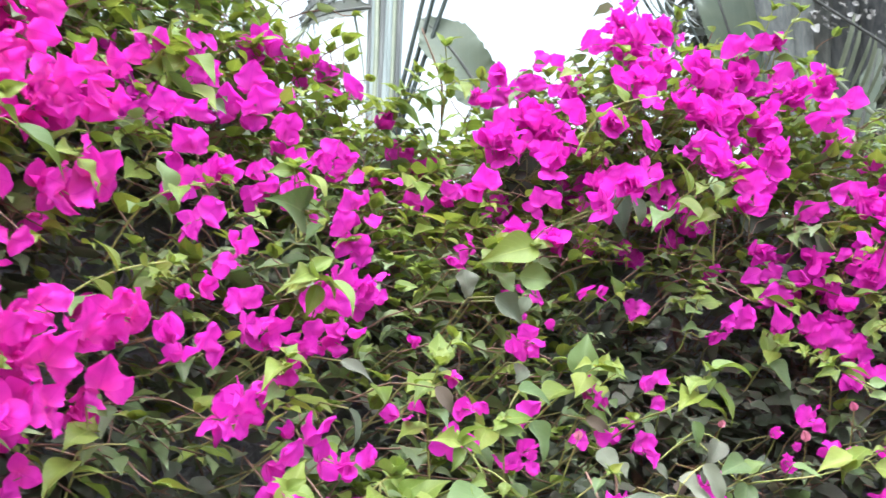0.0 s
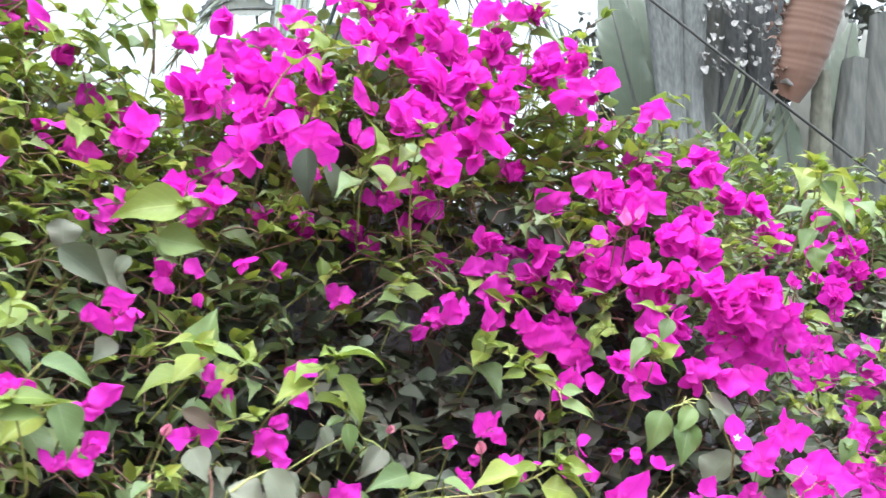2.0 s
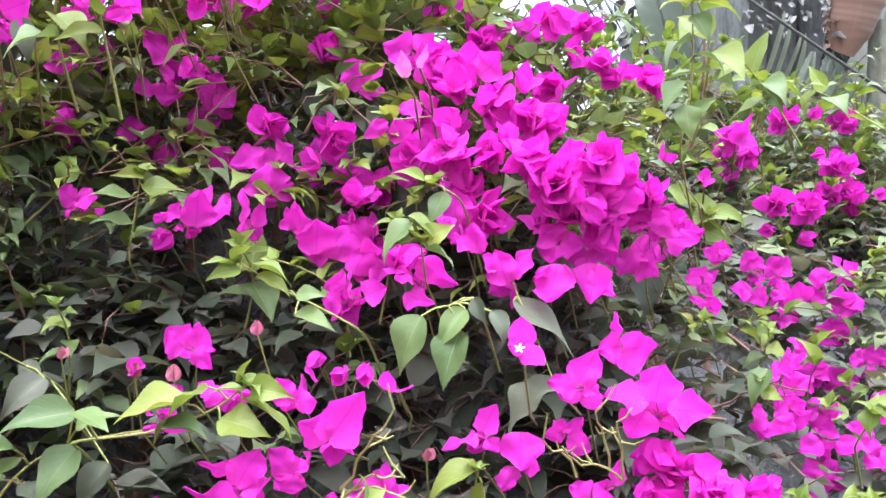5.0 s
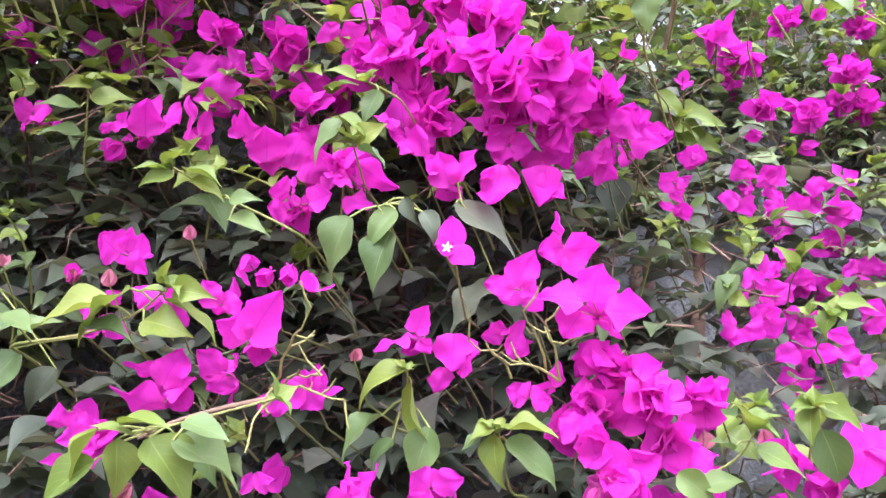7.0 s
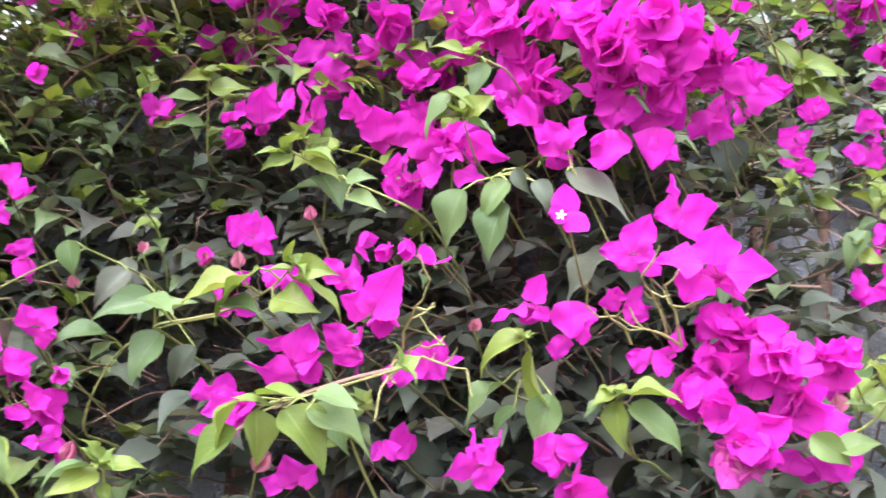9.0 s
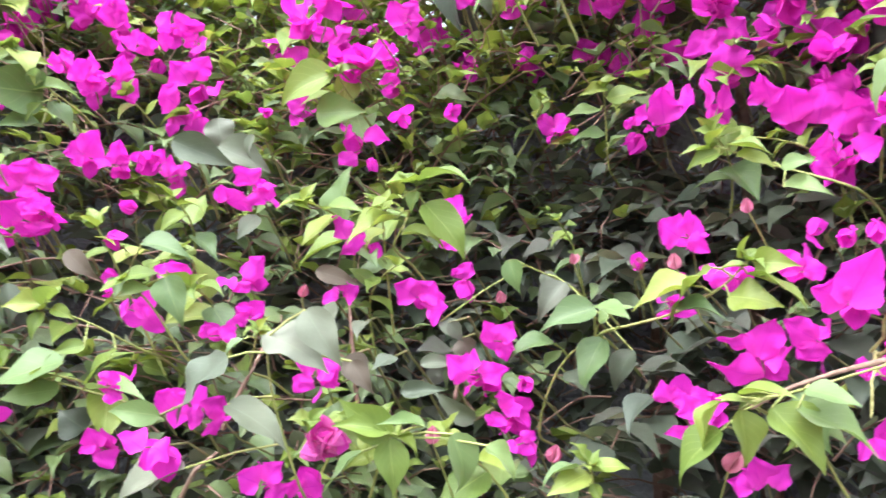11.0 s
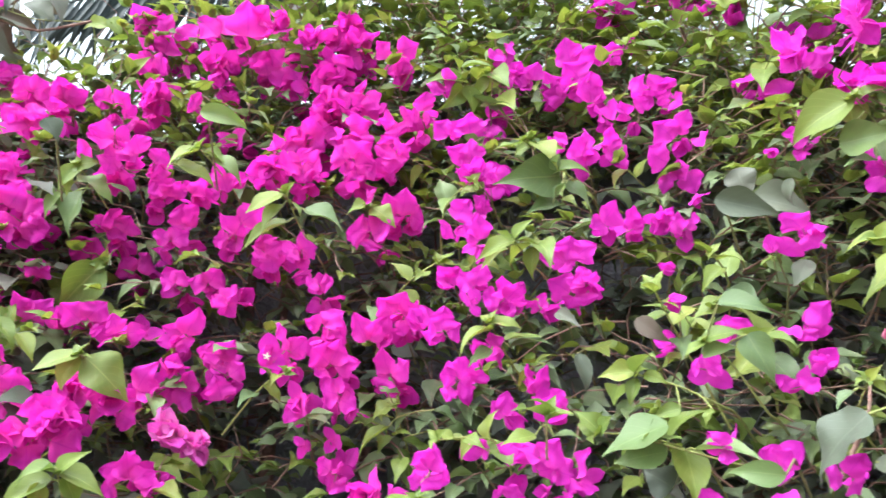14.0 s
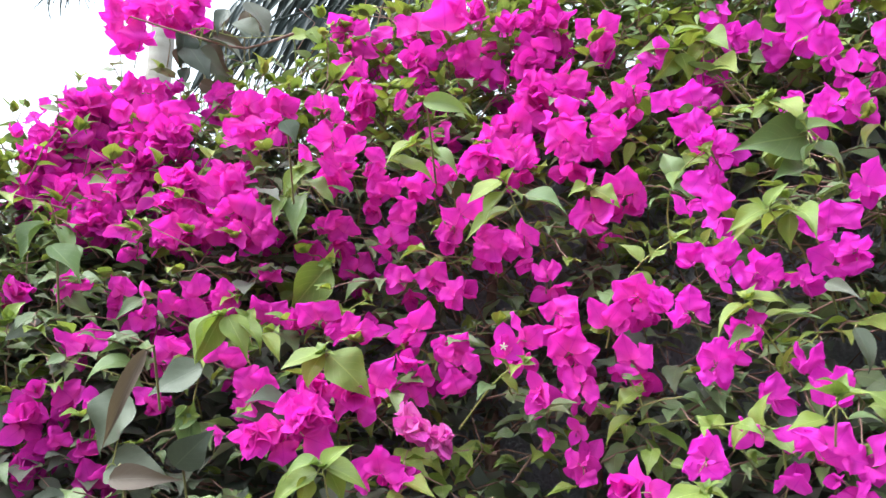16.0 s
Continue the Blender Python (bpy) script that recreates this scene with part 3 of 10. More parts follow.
def flowers(x, y, z, radius, count, kind="magenta"):
    """A spray of papery flowers round (x, y, z) on thin stalks that come out of the bush."""
    p = np.array([x, y, z])
    b, base = bush_at(p)
    out = outward(p)
    BLOOMS.append((p, radius))
    thick = float(steps(math.degrees(math.atan2(x - HUB[0], y - HUB[1])), ((-85, 4.6), (-70, 3.6), (-50, 2.6), (-10, 2.8), (5, 4.3))))
    n = max(1, round((radius / 0.02) ** 2 * thick)) if radius > 0.0125 else 1
    root = p - out * rng.uniform(0.12, 0.17) + np.array([rng.uniform(-0.03, 0.03), rng.uniform(-0.02, 0.02), rng.uniform(-0.05, 0.0)])
    if kind == "pink":
        n = 5 + count
    spots, tries = [], 0
    while len(spots) < n and tries < 60:
        tries += 1
        d = rng.normal(0, 1, 3)
        d = unit(d) * rng.uniform(0.1, 1.0) ** 0.5 * max(radius - 0.012, 0.001)
        d = d - out * (d @ out) * 0.4
        if all(np.linalg.norm(d - e) > 0.015 for e in spots) or tries > 45:
            spots.append(d)
    for k in range((n + 1) // 6 if kind != "pink" else 0):
        d = unit(rng.normal(0, 1, 3))
        d = unit(d - out * (d @ out) * 0.7) * (radius * rng.uniform(1.0, 1.35) + 0.008)
        spots.append(d - out * 0.012)
    for k in range(round(n * 0.55) if n > 1 and kind != "pink" and b is BUSHES[0][1] else 0):
        d = unit(shade_rng.normal(0, 1, 3))
        d = d - out * (d @ out)
        spots.append(d * radius * shade_rng.uniform(0.3, 1.15) - out * shade_rng.uniform(0.025, 0.065))
    stalks = [tube([root, (root + p) / 2 + rng.normal(0, 0.008, 3), p - out * 0.02], [0.0010, 0.0008, 0.0006], 5)]
    for d in spots:
        tip = p + d
        stalks.append(tube([root * 0.45 + p * 0.55, (root * 0.3 + p * 0.7 + tip) / 2, tip], [0.0006, 0.0005, 0.0005], 4))
    v, q, u = joined(stalks)
    c = part("flower_spray", mesh_of("flower_spray", v - p, q, u, (stalk_mat,)), b, Matrix.Translation([float(e) for e in p - base]))
    stock = PINKS if kind == "pink" else ROSES if b is BUSHES[0][1] else FLOWERS
    for d in spots:
        axis = unit(out * rng.uniform(-0.1, 1.1) + unit(d + 1e-6) * 0.6 + rng.normal(0, 0.65, 3) + np.array([0, 0, 0.05]))
        rot = frames_of(np.cross(axis, unit(rng.normal(0, 1, 3)))[None], axis[None])[0]
        size = rng.uniform(0.019, 0.027) if kind == "pink" else float(np.clip(radius * 1.30, 0.016, 0.034)) if n == 1 and d is spots[0] else rng.uniform(0.021, 0.030)
        part("flower", stock[rng.integers(0, len(stock))], c, matrix_of(rot, d - axis * 0.008, size), "pale pink half-opened flower" if kind == "pink" else "")


def crumpled(r):
    """A papery bract with a crease along the middle, an uneven edge and soft dents."""
    v, q, u = blade(11, 9, 0.43, "bract", r.uniform(-0.1, 0.55), r.uniform(-0.6, 0.5), r.uniform(0.18, 0.42), r, r.uniform(-0.5, 0.5), r.uniform(1.1, 1.6))
    edge = np.abs(u[:, 1] - 0.5) * 2
    side = np.sign(u[:, 1] - 0.5)
    k = r.uniform(0, 6, 4)
    v[:, 1] *= 1 + edge ** 2 * (0.12 * np.sin(u[:, 0] * 9 + k[0] + side) + 0.07 * np.sin(u[:, 0] * 23 + k[1] + side * 2))
    v[:, 2] += 0.045 * np.sin(u[:, 0] * 6 + k[2]) * np.cos(u[:, 1] * 7 + k[3])
    v[:, 1] += 0.06 * r.uniform(-1, 1) * u[:, 0]
    return v, q, u


CRUMPLED = [crumpled(rng) for _ in range(16)]
BRACT_MESH = [mesh_of("bract", *b, (bract_mat,)) for b in CRUMPLED]
ROSE_MESH = [mesh_of("bract", *b, (bract_rose,)) for b in CRUMPLED]
FADED_BRACT = [mesh_of("bract", *b, (bract_faded,)) for b in CRUMPLED[:6]]
PALE_BRACT = [mesh_of("bract", *b, (bract_pink,)) for b in CRUMPLED[6:12]]


def bloom(x, y, z, *bracts):
    """A spray whose nearest bracts are set one by one (foot, tip and width of each), with another flower behind them."""
    p = np.array([x, y, z])
    b, base = bush_at(p)
    out = outward(p)
    rose = b is BUSHES[0][1]
    root = p - out * rng.uniform(0.11, 0.16) + np.array([0, 0, rng.uniform(-0.05, 0.0)])
    hub = p - out * 0.02
    stalks = [tube([root, (root + hub) / 2 + rng.normal(0, 0.006, 3), hub], [0.0010, 0.0008, 0.0006], 5)]
    reach = max(np.linalg.norm(np.array(c[:3]) - p) for c in bracts)
    BLOOMS.append((p, reach + 0.008))
    for c in bracts:
        stalks.append(tube([hub, (hub + np.array(c[:3])) / 2 - out * 0.002, np.array(c[:3])], [0.0006, 0.0005, 0.0005], 4))
    v, q, u = joined(stalks)
    s = part("flower_spray", mesh_of("flower_spray", v - p, q, u, (stalk_mat,)), b, Matrix.Translation([float(e) for e in p - base]))
    for x1, y1, z1, x2, y2, z2, wide in bracts:
        foot, tip = np.array([x1, y1, z1]), np.array([x2, y2, z2])
        d = tip - foot
        long = float(np.linalg.norm(d))
        # Each bract is turned to show its face to the camera's path.
        face = unit(VIEWPOINT - foot) + rng.normal(0, 0.42, 3) + np.array([0, 0, 0.2])
        part("bract", (ROSE_MESH if rose else BRACT_MESH)[rng.integers(0, 16)], s, matrix_of(frames_of(d[None], face[None])[0], foot - p) @ Matrix.Diagonal((long, wide / 0.82, (long + wide) / 2, 1)))
    stock = ROSES if rose else FLOWERS
    for k in range(len(bracts) if rose else 0):
        d = unit(shade_rng.normal(0, 1, 3))
        axis = unit(out + d * 1.2)
        rot = frames_of(np.cross(axis, unit(shade_rng.normal(0, 1, 3)))[None], axis[None])[0]
        at = np.array(bracts[k][:3]) * 0.6 + p * 0.4 + d * 0.012 - out * shade_rng.uniform(0.03, 0.065)
        part("flower", stock[shade_rng.integers(0, len(stock))], s, matrix_of(rot, at - p, shade_rng.uniform(0.020, 0.027)))
    for k in range(max(1, len(bracts) // 2)):
        axis = unit(out + rng.normal(0, 0.8, 3))
        rot = frames_of(np.cross(axis, unit(rng.normal(0, 1, 3)))[None], axis[None])[0]
        at = np.array(bracts[k][:3]) * 0.5 + p * 0.5 - out * 0.026
        part("flower", stock[rng.integers(0, len(stock))], s, matrix_of(rot, at - p, rng.uniform(0.018, 0.024)))


def tip_leaves(parent, at, way, size, count):
    """The star of small, still folded leaves at a shoot's tip."""
    e1 = unit(np.cross(way, (0.2, 0.1, 1.0)))
    e2 = np.cross(way, e1)
    for k in range(count):
        a = k * 6.283 / count + rng.uniform(-0.5, 0.5)
        rad = e1 * math.cos(a) + e2 * math.sin(a)
        along = unit(rad * rng.uniform(0.5, 1.1) + way * rng.uniform(0.5, 1.0))
        part("leaf", YOUNG_LEAF[rng.integers(0, 10)], parent, matrix_of(frames_of(along[None], (way - rad * 0.4)[None])[0], at, size * rng.uniform(0.7, 1.15)))


def shoot(x, y, z, radius, kind="lime"):
    """A young shoot: a pale stem that rises out of the bush and carries leaves, the smallest and yellowest at its tip."""
    p = np.array([x, y, z])
    b, base = bush_at(p)
    out = outward(p)
    across = unit(np.cross(out, (0, 0, 1.0))) * rng.choice([-1.0, 1.0])
    way = unit(out * rng.uniform(0.5, 1.0) + across * rng.uniform(-0.7, 0.7) + np.array([0, 0, rng.uniform(0.2, 0.9)]))
    long = radius * 2.4 + 0.08
    tip = p + way * radius * 0.35
    f = np.linspace(0, 1, 8)
    bend = across * rng.uniform(-0.02, 0.02) + np.array([0, 0, 0.018])
    pts = tip - way * (long * (1 - f))[:, None] + bend * (np.sin(f * math.pi))[:, None]
    v, q, u = tube(pts, np.linspace(0.0013, 0.0008, 8), 5)
    s = part("young_shoot", mesh_of("young_shoot", v - p, q, u, (twig_green,)), b, Matrix.Translation([float(e) for e in p - base]), "pale stem of a lime-green young shoot")
    n = int(rng.integers(5, 8))
    for k in range(n):
        g = 0.42 + 0.58 * k / (n - 1)
        at = np.array([np.interp(g, f, pts[:, c]) for c in range(3)])
        turn = k * 2.4 + rng.uniform(-0.4, 0.4)
        e1 = unit(np.cross(way, (0, 0, 1.0)))
        e2 = np.cross(way, e1)
        rad = e1 * math.cos(turn) + e2 * math.sin(turn) * 0.8
        along = unit(rad + way * (0.15 + 0.75 * max(g - 0.75, 0) * 3) + out * 0.25 + np.array([0, 0, -0.30 + 0.6 * (g > 0.97)]))
        up = np.array([0, 0, 1.0]) + out * 0.7 + rng.normal(0, 0.2, 3)
        size = float(np.clip(radius * 1.35, 0.026, 0.048)) * (1.15 - 0.65 * max(g - 0.6, 0) * 2.2) * rng.uniform(0.85, 1.1)
        stock = YOUNG_LEAF if g > 0.62 or rng.random() < 0.45 else FRESH_LEAF
        part("leaf", stock[rng.integers(0, len(stock))], s, matrix_of(frames_of(along[None], up[None])[0], at - p, size))
    tip_leaves(s, pts[-1] - p, way, float(np.clip(radius * 0.7, 0.014, 0.024)), 3)


def big_leaf(x, y, z, size, kind=0):
    """One large old leaf on a short stalk."""
    p = np.array([x, y, z])
    b, base = bush_at(p)
    out = outward(p)
    along = unit(np.array([0, 0, -0.7]) + rng.normal(0, 0.5, 3) + out * 0.2)
    up = out + np.array([0, 0, 0.7]) + rng.normal(0, 0.2, 3)
    at = p - along * size
    stalk = tube([at - out * 0.13 + (0, 0, -0.02), at - out * 0.03 + (0, 0, 0.008), at], [0.0012, 0.001, 0.001], 5)
    s = part("leaf_stalk", mesh_of("leaf_stalk", stalk[0] - at, stalk[1], stalk[2], (stalk_mat,)), b, Matrix.Translation([float(e) for e in at - base]))
    part("leaf", (GREY_LEAF, DARK_LEAF, FRESH_LEAF)[kind][rng.integers(0, 10)], s, matrix_of(frames_of(along[None], up[None])[0], (0, 0, 0), size * (1.15, 1.6, 1.6)[kind]), ("large grey dusty leaf", "large dark green leaf", "large fresh green leaf")[kind])


def set_leaf(x, y, z, x2, y2, z2, wide, kind):
    """One leaf or faded bract from foot to tip: G grey, D dark, F fresh, W withered grey-brown, B faded brown bract, P pale pink bract."""
    foot, tip = np.array([x, y, z]), np.array([x2, y2, z2])
    b, base = bush_at(foot)
    out = outward(foot)
    d = tip - foot
    long = float(np.linalg.norm(d))
    BLOOMS.append(((foot + tip) / 2, long * 0.4))
    stalk = tube([foot - out * 0.14 + (0, 0, -0.03), foot - out * 0.05 + (0, 0, 0.012), foot], [0.0013, 0.0011, 0.0009], 5)
    s = part("leaf_stalk", mesh_of("leaf_stalk", stalk[0] - foot, stalk[1], stalk[2], (stalk_mat,)), b, Matrix.Translation([float(e) for e in foot - base]))
    stock, half, label = {"G": (GREY_LEAF, 0.39, "large grey dusty leaf"), "D": (DARK_LEAF, 0.39, "large dark green leaf"), "F": (FRESH_LEAF, 0.39, "large fresh green leaf"),
                          "W": (WITHERED_LEAF, 0.39, "limp withered grey-brown leaf"), "B": (FADED_BRACT, 0.43, "faded brown-pink bract"), "P": (PALE_BRACT, 0.43, "pale pink bract")}[kind]
    # Turned towards the camera's path.
    face = unit(VIEWPOINT - foot) + rng.normal(0, 0.25, 3) + np.array([0, 0, 0.35])
    part("bract" if kind in "BP" else "leaf", stock[rng.integers(0, len(stock))], s, matrix_of(frames_of(d[None], face[None])[0], (0, 0, 0)) @ Matrix.Diagonal((long, wide / (2 * half), (long + wide) / 2, 1)), label)


def star_mesh():
    """The small white five-lobed flower in the middle of the bracts."""
    n = 40
    a = np.linspace(0, 2 * math.pi, n, endpoint=False)
    lobes = 0.10 + 0.07 * np.cos(5 * a)
    rings = [np.c_[np.cos(a) * lobes * s, np.sin(a) * lobes * s, np.full(n, h)] for s, h in ((0.02, 0.02), (0.5, 0.0), (1.0, 0.03), (0.96, 0.0))]
    v = np.concatenate(rings)
    i = np.arange(4 * n).reshape(4, n)
    j = np.roll(i, -1, 1)
    q = np.stack([i[:-1], j[:-1], j[1:], i[1:]], -1).reshape(-1, 4)
    return mesh_of("star", v, q, None, (petal_white,))


STAR = star_mesh()
WIDE = flower_mesh("open_flower", rng, 1.0, (bract_mat, bract_mat))


def open_flower(x, y, z, radius):
    """A wide-open flower facing the path, with its small white star."""
    p = np.array([x, y, z])
    b, base = bush_at(p)
    out = unit(outward(p) + np.array([0, 0, -0.25]))
    stalk = tube([p - out * 0.08 + (0, 0, -0.06), p - out * 0.04 + (0, 0, -0.05), p], [0.001, 0.001, 0.0009], 5)
    s = part("flower_spray", mesh_of("flower_spray", stalk[0] - p, stalk[1], stalk[2], (stalk_mat,)), b, Matrix.Translation([float(e) for e in p - base]))
    rot = frames_of(np.array([[0.2, 0.1, 1.0]]), out[None])[0]
    part("open_flower", WIDE, s, matrix_of(rot, (0, 0, 0), radius * 1.0), "wide-open magenta flower")
    part("star", STAR, s, matrix_of(rot, out * radius * 0.62, radius * 1.1), "tiny white five-lobed star")


def bud(x, y, z, radius):
    """A closed pink bud on a thin upright stalk."""
    p = np.array([x, y, z])
    b, base = bush_at(p)
    out = outward(p)
    axis = unit(np.array([0, 0, 1.0]) + out * 0.3 + rng.normal(0, 0.25, 3))
    stalk = tube([p - axis * 0.06 - out * 0.12, p - axis * 0.045 - out * 0.03, p - axis * radius], [0.0009, 0.0008, 0.0006], 5)
    s = part("bud_stalk", mesh_of("bud_stalk", stalk[0] - p, stalk[1], stalk[2], (twig_green,)), b, Matrix.Translation([float(e) for e in p - base]))
    rot = frames_of(np.cross(axis, (0.3, 0.9, 0.1))[None], axis[None])[0]
    part("bud", BUDS[rng.integers(0, 2)], s, matrix_of(rot, -axis * radius, radius * 1.7), "closed dull pink bud")


def bare_twig(x, y, z, x2, y2, z2):
    """A leafless yellowish flower stalk with a forked, hooked tip."""
    a, c = np.array([x, y, z]), np.array([x2, y2, z2])
    b, base = bush_at(a)
    d = a - c
    f = np.linspace(0, 1, 7)[:, None]
    main = c + d * f + np.array([0, 0, 0.004]) * np.sin(f * 5) + rng.normal(0, 0.0012, (7, 3))
    bits = [tube(main, np.linspace(0.0011, 0.0006, 7), 6)]
    for k in (3, 4, 6):
        e = unit(d) * 0.6 + rng.normal(0, 0.6, 3)
        l = rng.uniform(0.010, 0.024)
        bits.append(tube([main[k], main[k] + unit(e) * l * 0.6, main[k] + unit(e) * l + (0, 0, 0.004)], [0.0008, 0.0007, 0.0005], 5))
    v, q, u = joined(bits)
    part("bare_twig", mesh_of("bare_twig", v - base, q, u, (stalk_pale,)), b, None, "leafless yellowish forked stalk")


def long_branch(*points):
    """A thin woody branch that arches out of the bush."""
    p = np.array(points, float).reshape(-1, 3)
    b, base = bush_at(p[0])
    t = np.linspace(0, len(p) - 1, 14)
    c = np.stack([np.interp(t, np.arange(len(p)), p[:, k]) for k in range(3)], -1)
    c[1:-1] = (c[:-2] + c[1:-1] * 2 + c[2:]) / 4
    part("branch", mesh_of("branch", *(lambda v, q, u: (v - base, q, u))(*tube(c, np.linspace(0.0021, 0.0011, 14), 6)), (twig_brown,)), b)


def sprig(stem, *leaves):
    """A shoot whose single leaves are set one by one: the stem's points, then foot, tip and kind of each leaf (L lime, F fresh green, G grey, D dark, S pale sage, W withered)."""
    p = np.array(stem, float)
    b, base = bush_at(p[-1])
    p = np.vstack([p[0] - outward(p[0]) * 0.16 + np.array([0, 0, -0.02]), p[0] - outward(p[0]) * 0.05, p])
    t = np.linspace(0, len(p) - 1, 18)
    c = np.stack([np.interp(t, np.arange(len(p)), p[:, k]) for k in range(3)], -1)
    for _ in range(2):
        c[1:-1] = (c[:-2] + c[1:-1] * 2 + c[2:]) / 4
    o = p[-1]
    v, q, u = tube(c - o, np.linspace(0.0013, 0.0007, 18), 6)
    s = part("young_shoot", mesh_of("young_shoot", v, q, u, (twig_green,)), b, Matrix.Translation([float(e) for e in o - base]), "stem of a young shoot")
    if any(l[6] == "L" for l in leaves):
        tip_leaves(s, np.zeros(3), unit(unit(c[-1] - c[-4]) + np.array([0, 0, 0.5])), rng.uniform(0.013, 0.020), 4)
    for x, y, z, x2, y2, z2, kind in leaves:
        foot, tip = np.array([x, y, z]), np.array([x2, y2, z2])
        d = tip - foot
        long = np.linalg.norm(d)
        BLOOMS.append(((foot + tip) / 2, long * 0.4))
        # Leaf faces and tips lean towards the camera's path to fit its view.
        face = unit(VIEWPOINT - foot) + np.array([0, 0, rng.uniform(0.6, 2.2)]) + rng.normal(0, 0.35, 3)
        d = d + unit(VIEWPOINT - foot) * long * rng.uniform(-0.15, 0.2)
        stock = {"L": YOUNG_LEAF, "F": FRESH_LEAF, "G": GREY_LEAF, "D": DARK_LEAF, "S": SAGE_LEAF, "W": WITHERED_LEAF}[kind]
        leaf = part("leaf", stock[rng.integers(0, len(stock))], s, matrix_of(frames_of(d[None], face[None])[0], foot - o, float(np.linalg.norm(d)) * 1.05) @ Matrix.Diagonal((1, rng.uniform(0.85, 1.05), 1, 1)))
        near = c[np.argmin(np.linalg.norm(c - foot, axis=1))]
        v, q, u = tube([near - foot, (near - foot) * 0.5 + np.array([0, 0, 0.002]), (0, 0, 0)], [0.0009, 0.0008, 0.0008], 5)
        part("leaf_stalk", mesh_of("leaf_stalk", v, q, u, (twig_green,)), s, Matrix.Translation([float(e) for e in foot - o]))


def skirt(span, b, base, r, count):
    """Plain foliage over the foot and the back of the bush, down to the soil."""
    sparse = [blade(4, 3, r.uniform(0.30, 0.38), "leaf", 0.3, 0.5, 0.1, r) for _ in range(4)]
    phi = r.uniform(span[0], span[1], count)
    back = r.random(count) < 0.5
    top = r.random(count) < 0.25
    high = steps(phi, CREST)
    z = np.where(back, r.uniform(0.05, 1, count) * high, r.uniform(0.04, 1.08, count))
    inside = np.where(back, r.uniform(0.52, 0.66, count), r.uniform(0.03, 0.24, count))
    z, inside, back = np.where(top, high - r.uniform(0.02, 0.09, count), z), np.where(top, r.uniform(0.24, 0.62, count), inside), back & ~top
    end = r.random(count) < 0.08
    phi = np.where(end & (span[0] < -100), span[0] - r.uniform(-0.5, 2, count), np.where(end & (span[1] > 40), span[1] + r.uniform(-0.5, 2, count), phi))
    inside = np.where(end, r.uniform(0.05, 0.62, count), inside)
    p, out = on_hedge(phi, z, inside)
    out = np.where(back[:, None], -out, out)
    n = 7
    at = (p[:, None] + r.normal(0, 0.035, (count, n, 3))).reshape(-1, 3)
    at[:, 2] = np.maximum(at[:, 2], 0.03)
    o = np.repeat(out, n, 0)
    along = r.normal(0, 0.7, at.shape) + o * 0.5 + np.array([0, 0, -0.35])
    up = np.array([0, 0, 1.0]) + o * 0.6 + r.normal(0, 0.3, at.shape)
    green = np.repeat(back | top, n, 0) & (r.random(len(at)) < 0.7)
    for pick, mat, label in ((~green, leaf_old, "dusty dark green leaves"), (green, leaf_mid, "fresh green leaves")):
        v, q, u = spread(sparse, at[pick] - base, frames_of(along[pick], up[pick]), r.uniform(0.034, 0.056, int(pick.sum())), r)
        part("foliage", mesh_of("foliage", v, q, u, (mat,)), b, None, label, "stuff")


# flower sprays
flowers(-0.781, -0.002, 1.864, 0.032, 4)
flowers(-0.771, 0.000, 1.916, 0.024, 3)
flowers(-0.651, 0.017, 1.686, 0.017, 2)
flowers(-0.798, 0.023, 1.953, 0.042, 6)
flowers(-0.597, 0.050, 1.532, 0.025, 3)
flowers(-0.609, 0.055, 1.475, 0.022, 2)
flowers(-0.763, 0.051, 1.859, 0.036, 6)
flowers(-0.793, 0.068, 2.013, 0.043, 7)
flowers(-0.821, 0.092, 1.954, 0.048, 7)
flowers(-0.699, 0.096, 1.803, 0.034, 5)
flowers(-0.713, 0.146, 1.889, 0.032, 4)
flowers(-0.725, 0.155, 1.975, 0.041, 6)
flowers(-0.674, 0.181, 1.920, 0.039, 6)
flowers(-0.708, 0.197, 2.162, 0.022, 3)
flowers(-0.577, 0.205, 1.818, 0.032, 6)
flowers(-0.541, 0.255, 1.719, 0.010, 1)
flowers(-0.450, 0.247, 1.503, 0.012, 2)
flowers(-0.373, 0.277, 1.498, 0.019, 4)
flowers(-0.564, 0.319, 1.939, 0.023, 3)
flowers(-0.495, 0.331, 1.634, 0.016, 2)
flowers(-0.352, 0.321, 1.512, 0.024, 5)
flowers(-0.408, 0.342, 1.546, 0.023, 4)
flowers(-0.534, 0.420, 1.948, 0.027, 3)
flowers(-0.391, 0.374, 1.544, 0.017, 3)
flowers(-0.398, 0.437, 1.576, 0.015, 2)
flowers(-0.536, 0.502, 2.023, 0.028, 4)
flowers(-0.353, 0.428, 1.504, 0.022, 6, "pink")
flowers(-0.347, 0.455, 1.490, 0.016, 3, "pink")
flowers(-0.462, 0.559, 2.070, 0.023, 3)
flowers(-0.403, 0.541, 1.830, 0.024, 3)
flowers(-0.452, 0.605, 2.055, 0.023, 3)
flowers(-0.459, 0.630, 2.003, 0.027, 3)
flowers(-0.294, 0.537, 1.530, 0.017, 2)
flowers(-0.307, 0.547, 1.488, 0.007, 1)
flowers(-0.427, 0.628, 1.935, 0.033, 5)
flowers(-0.455, 0.659, 2.076, 0.036, 5)
flowers(-0.288, 0.574, 1.494, 0.014, 1)
flowers(-0.186, 0.568, 1.440, 0.021, 2)
flowers(-0.223, 0.641, 1.610, 0.016, 3)
flowers(-0.213, 0.711, 1.785, 0.021, 3)
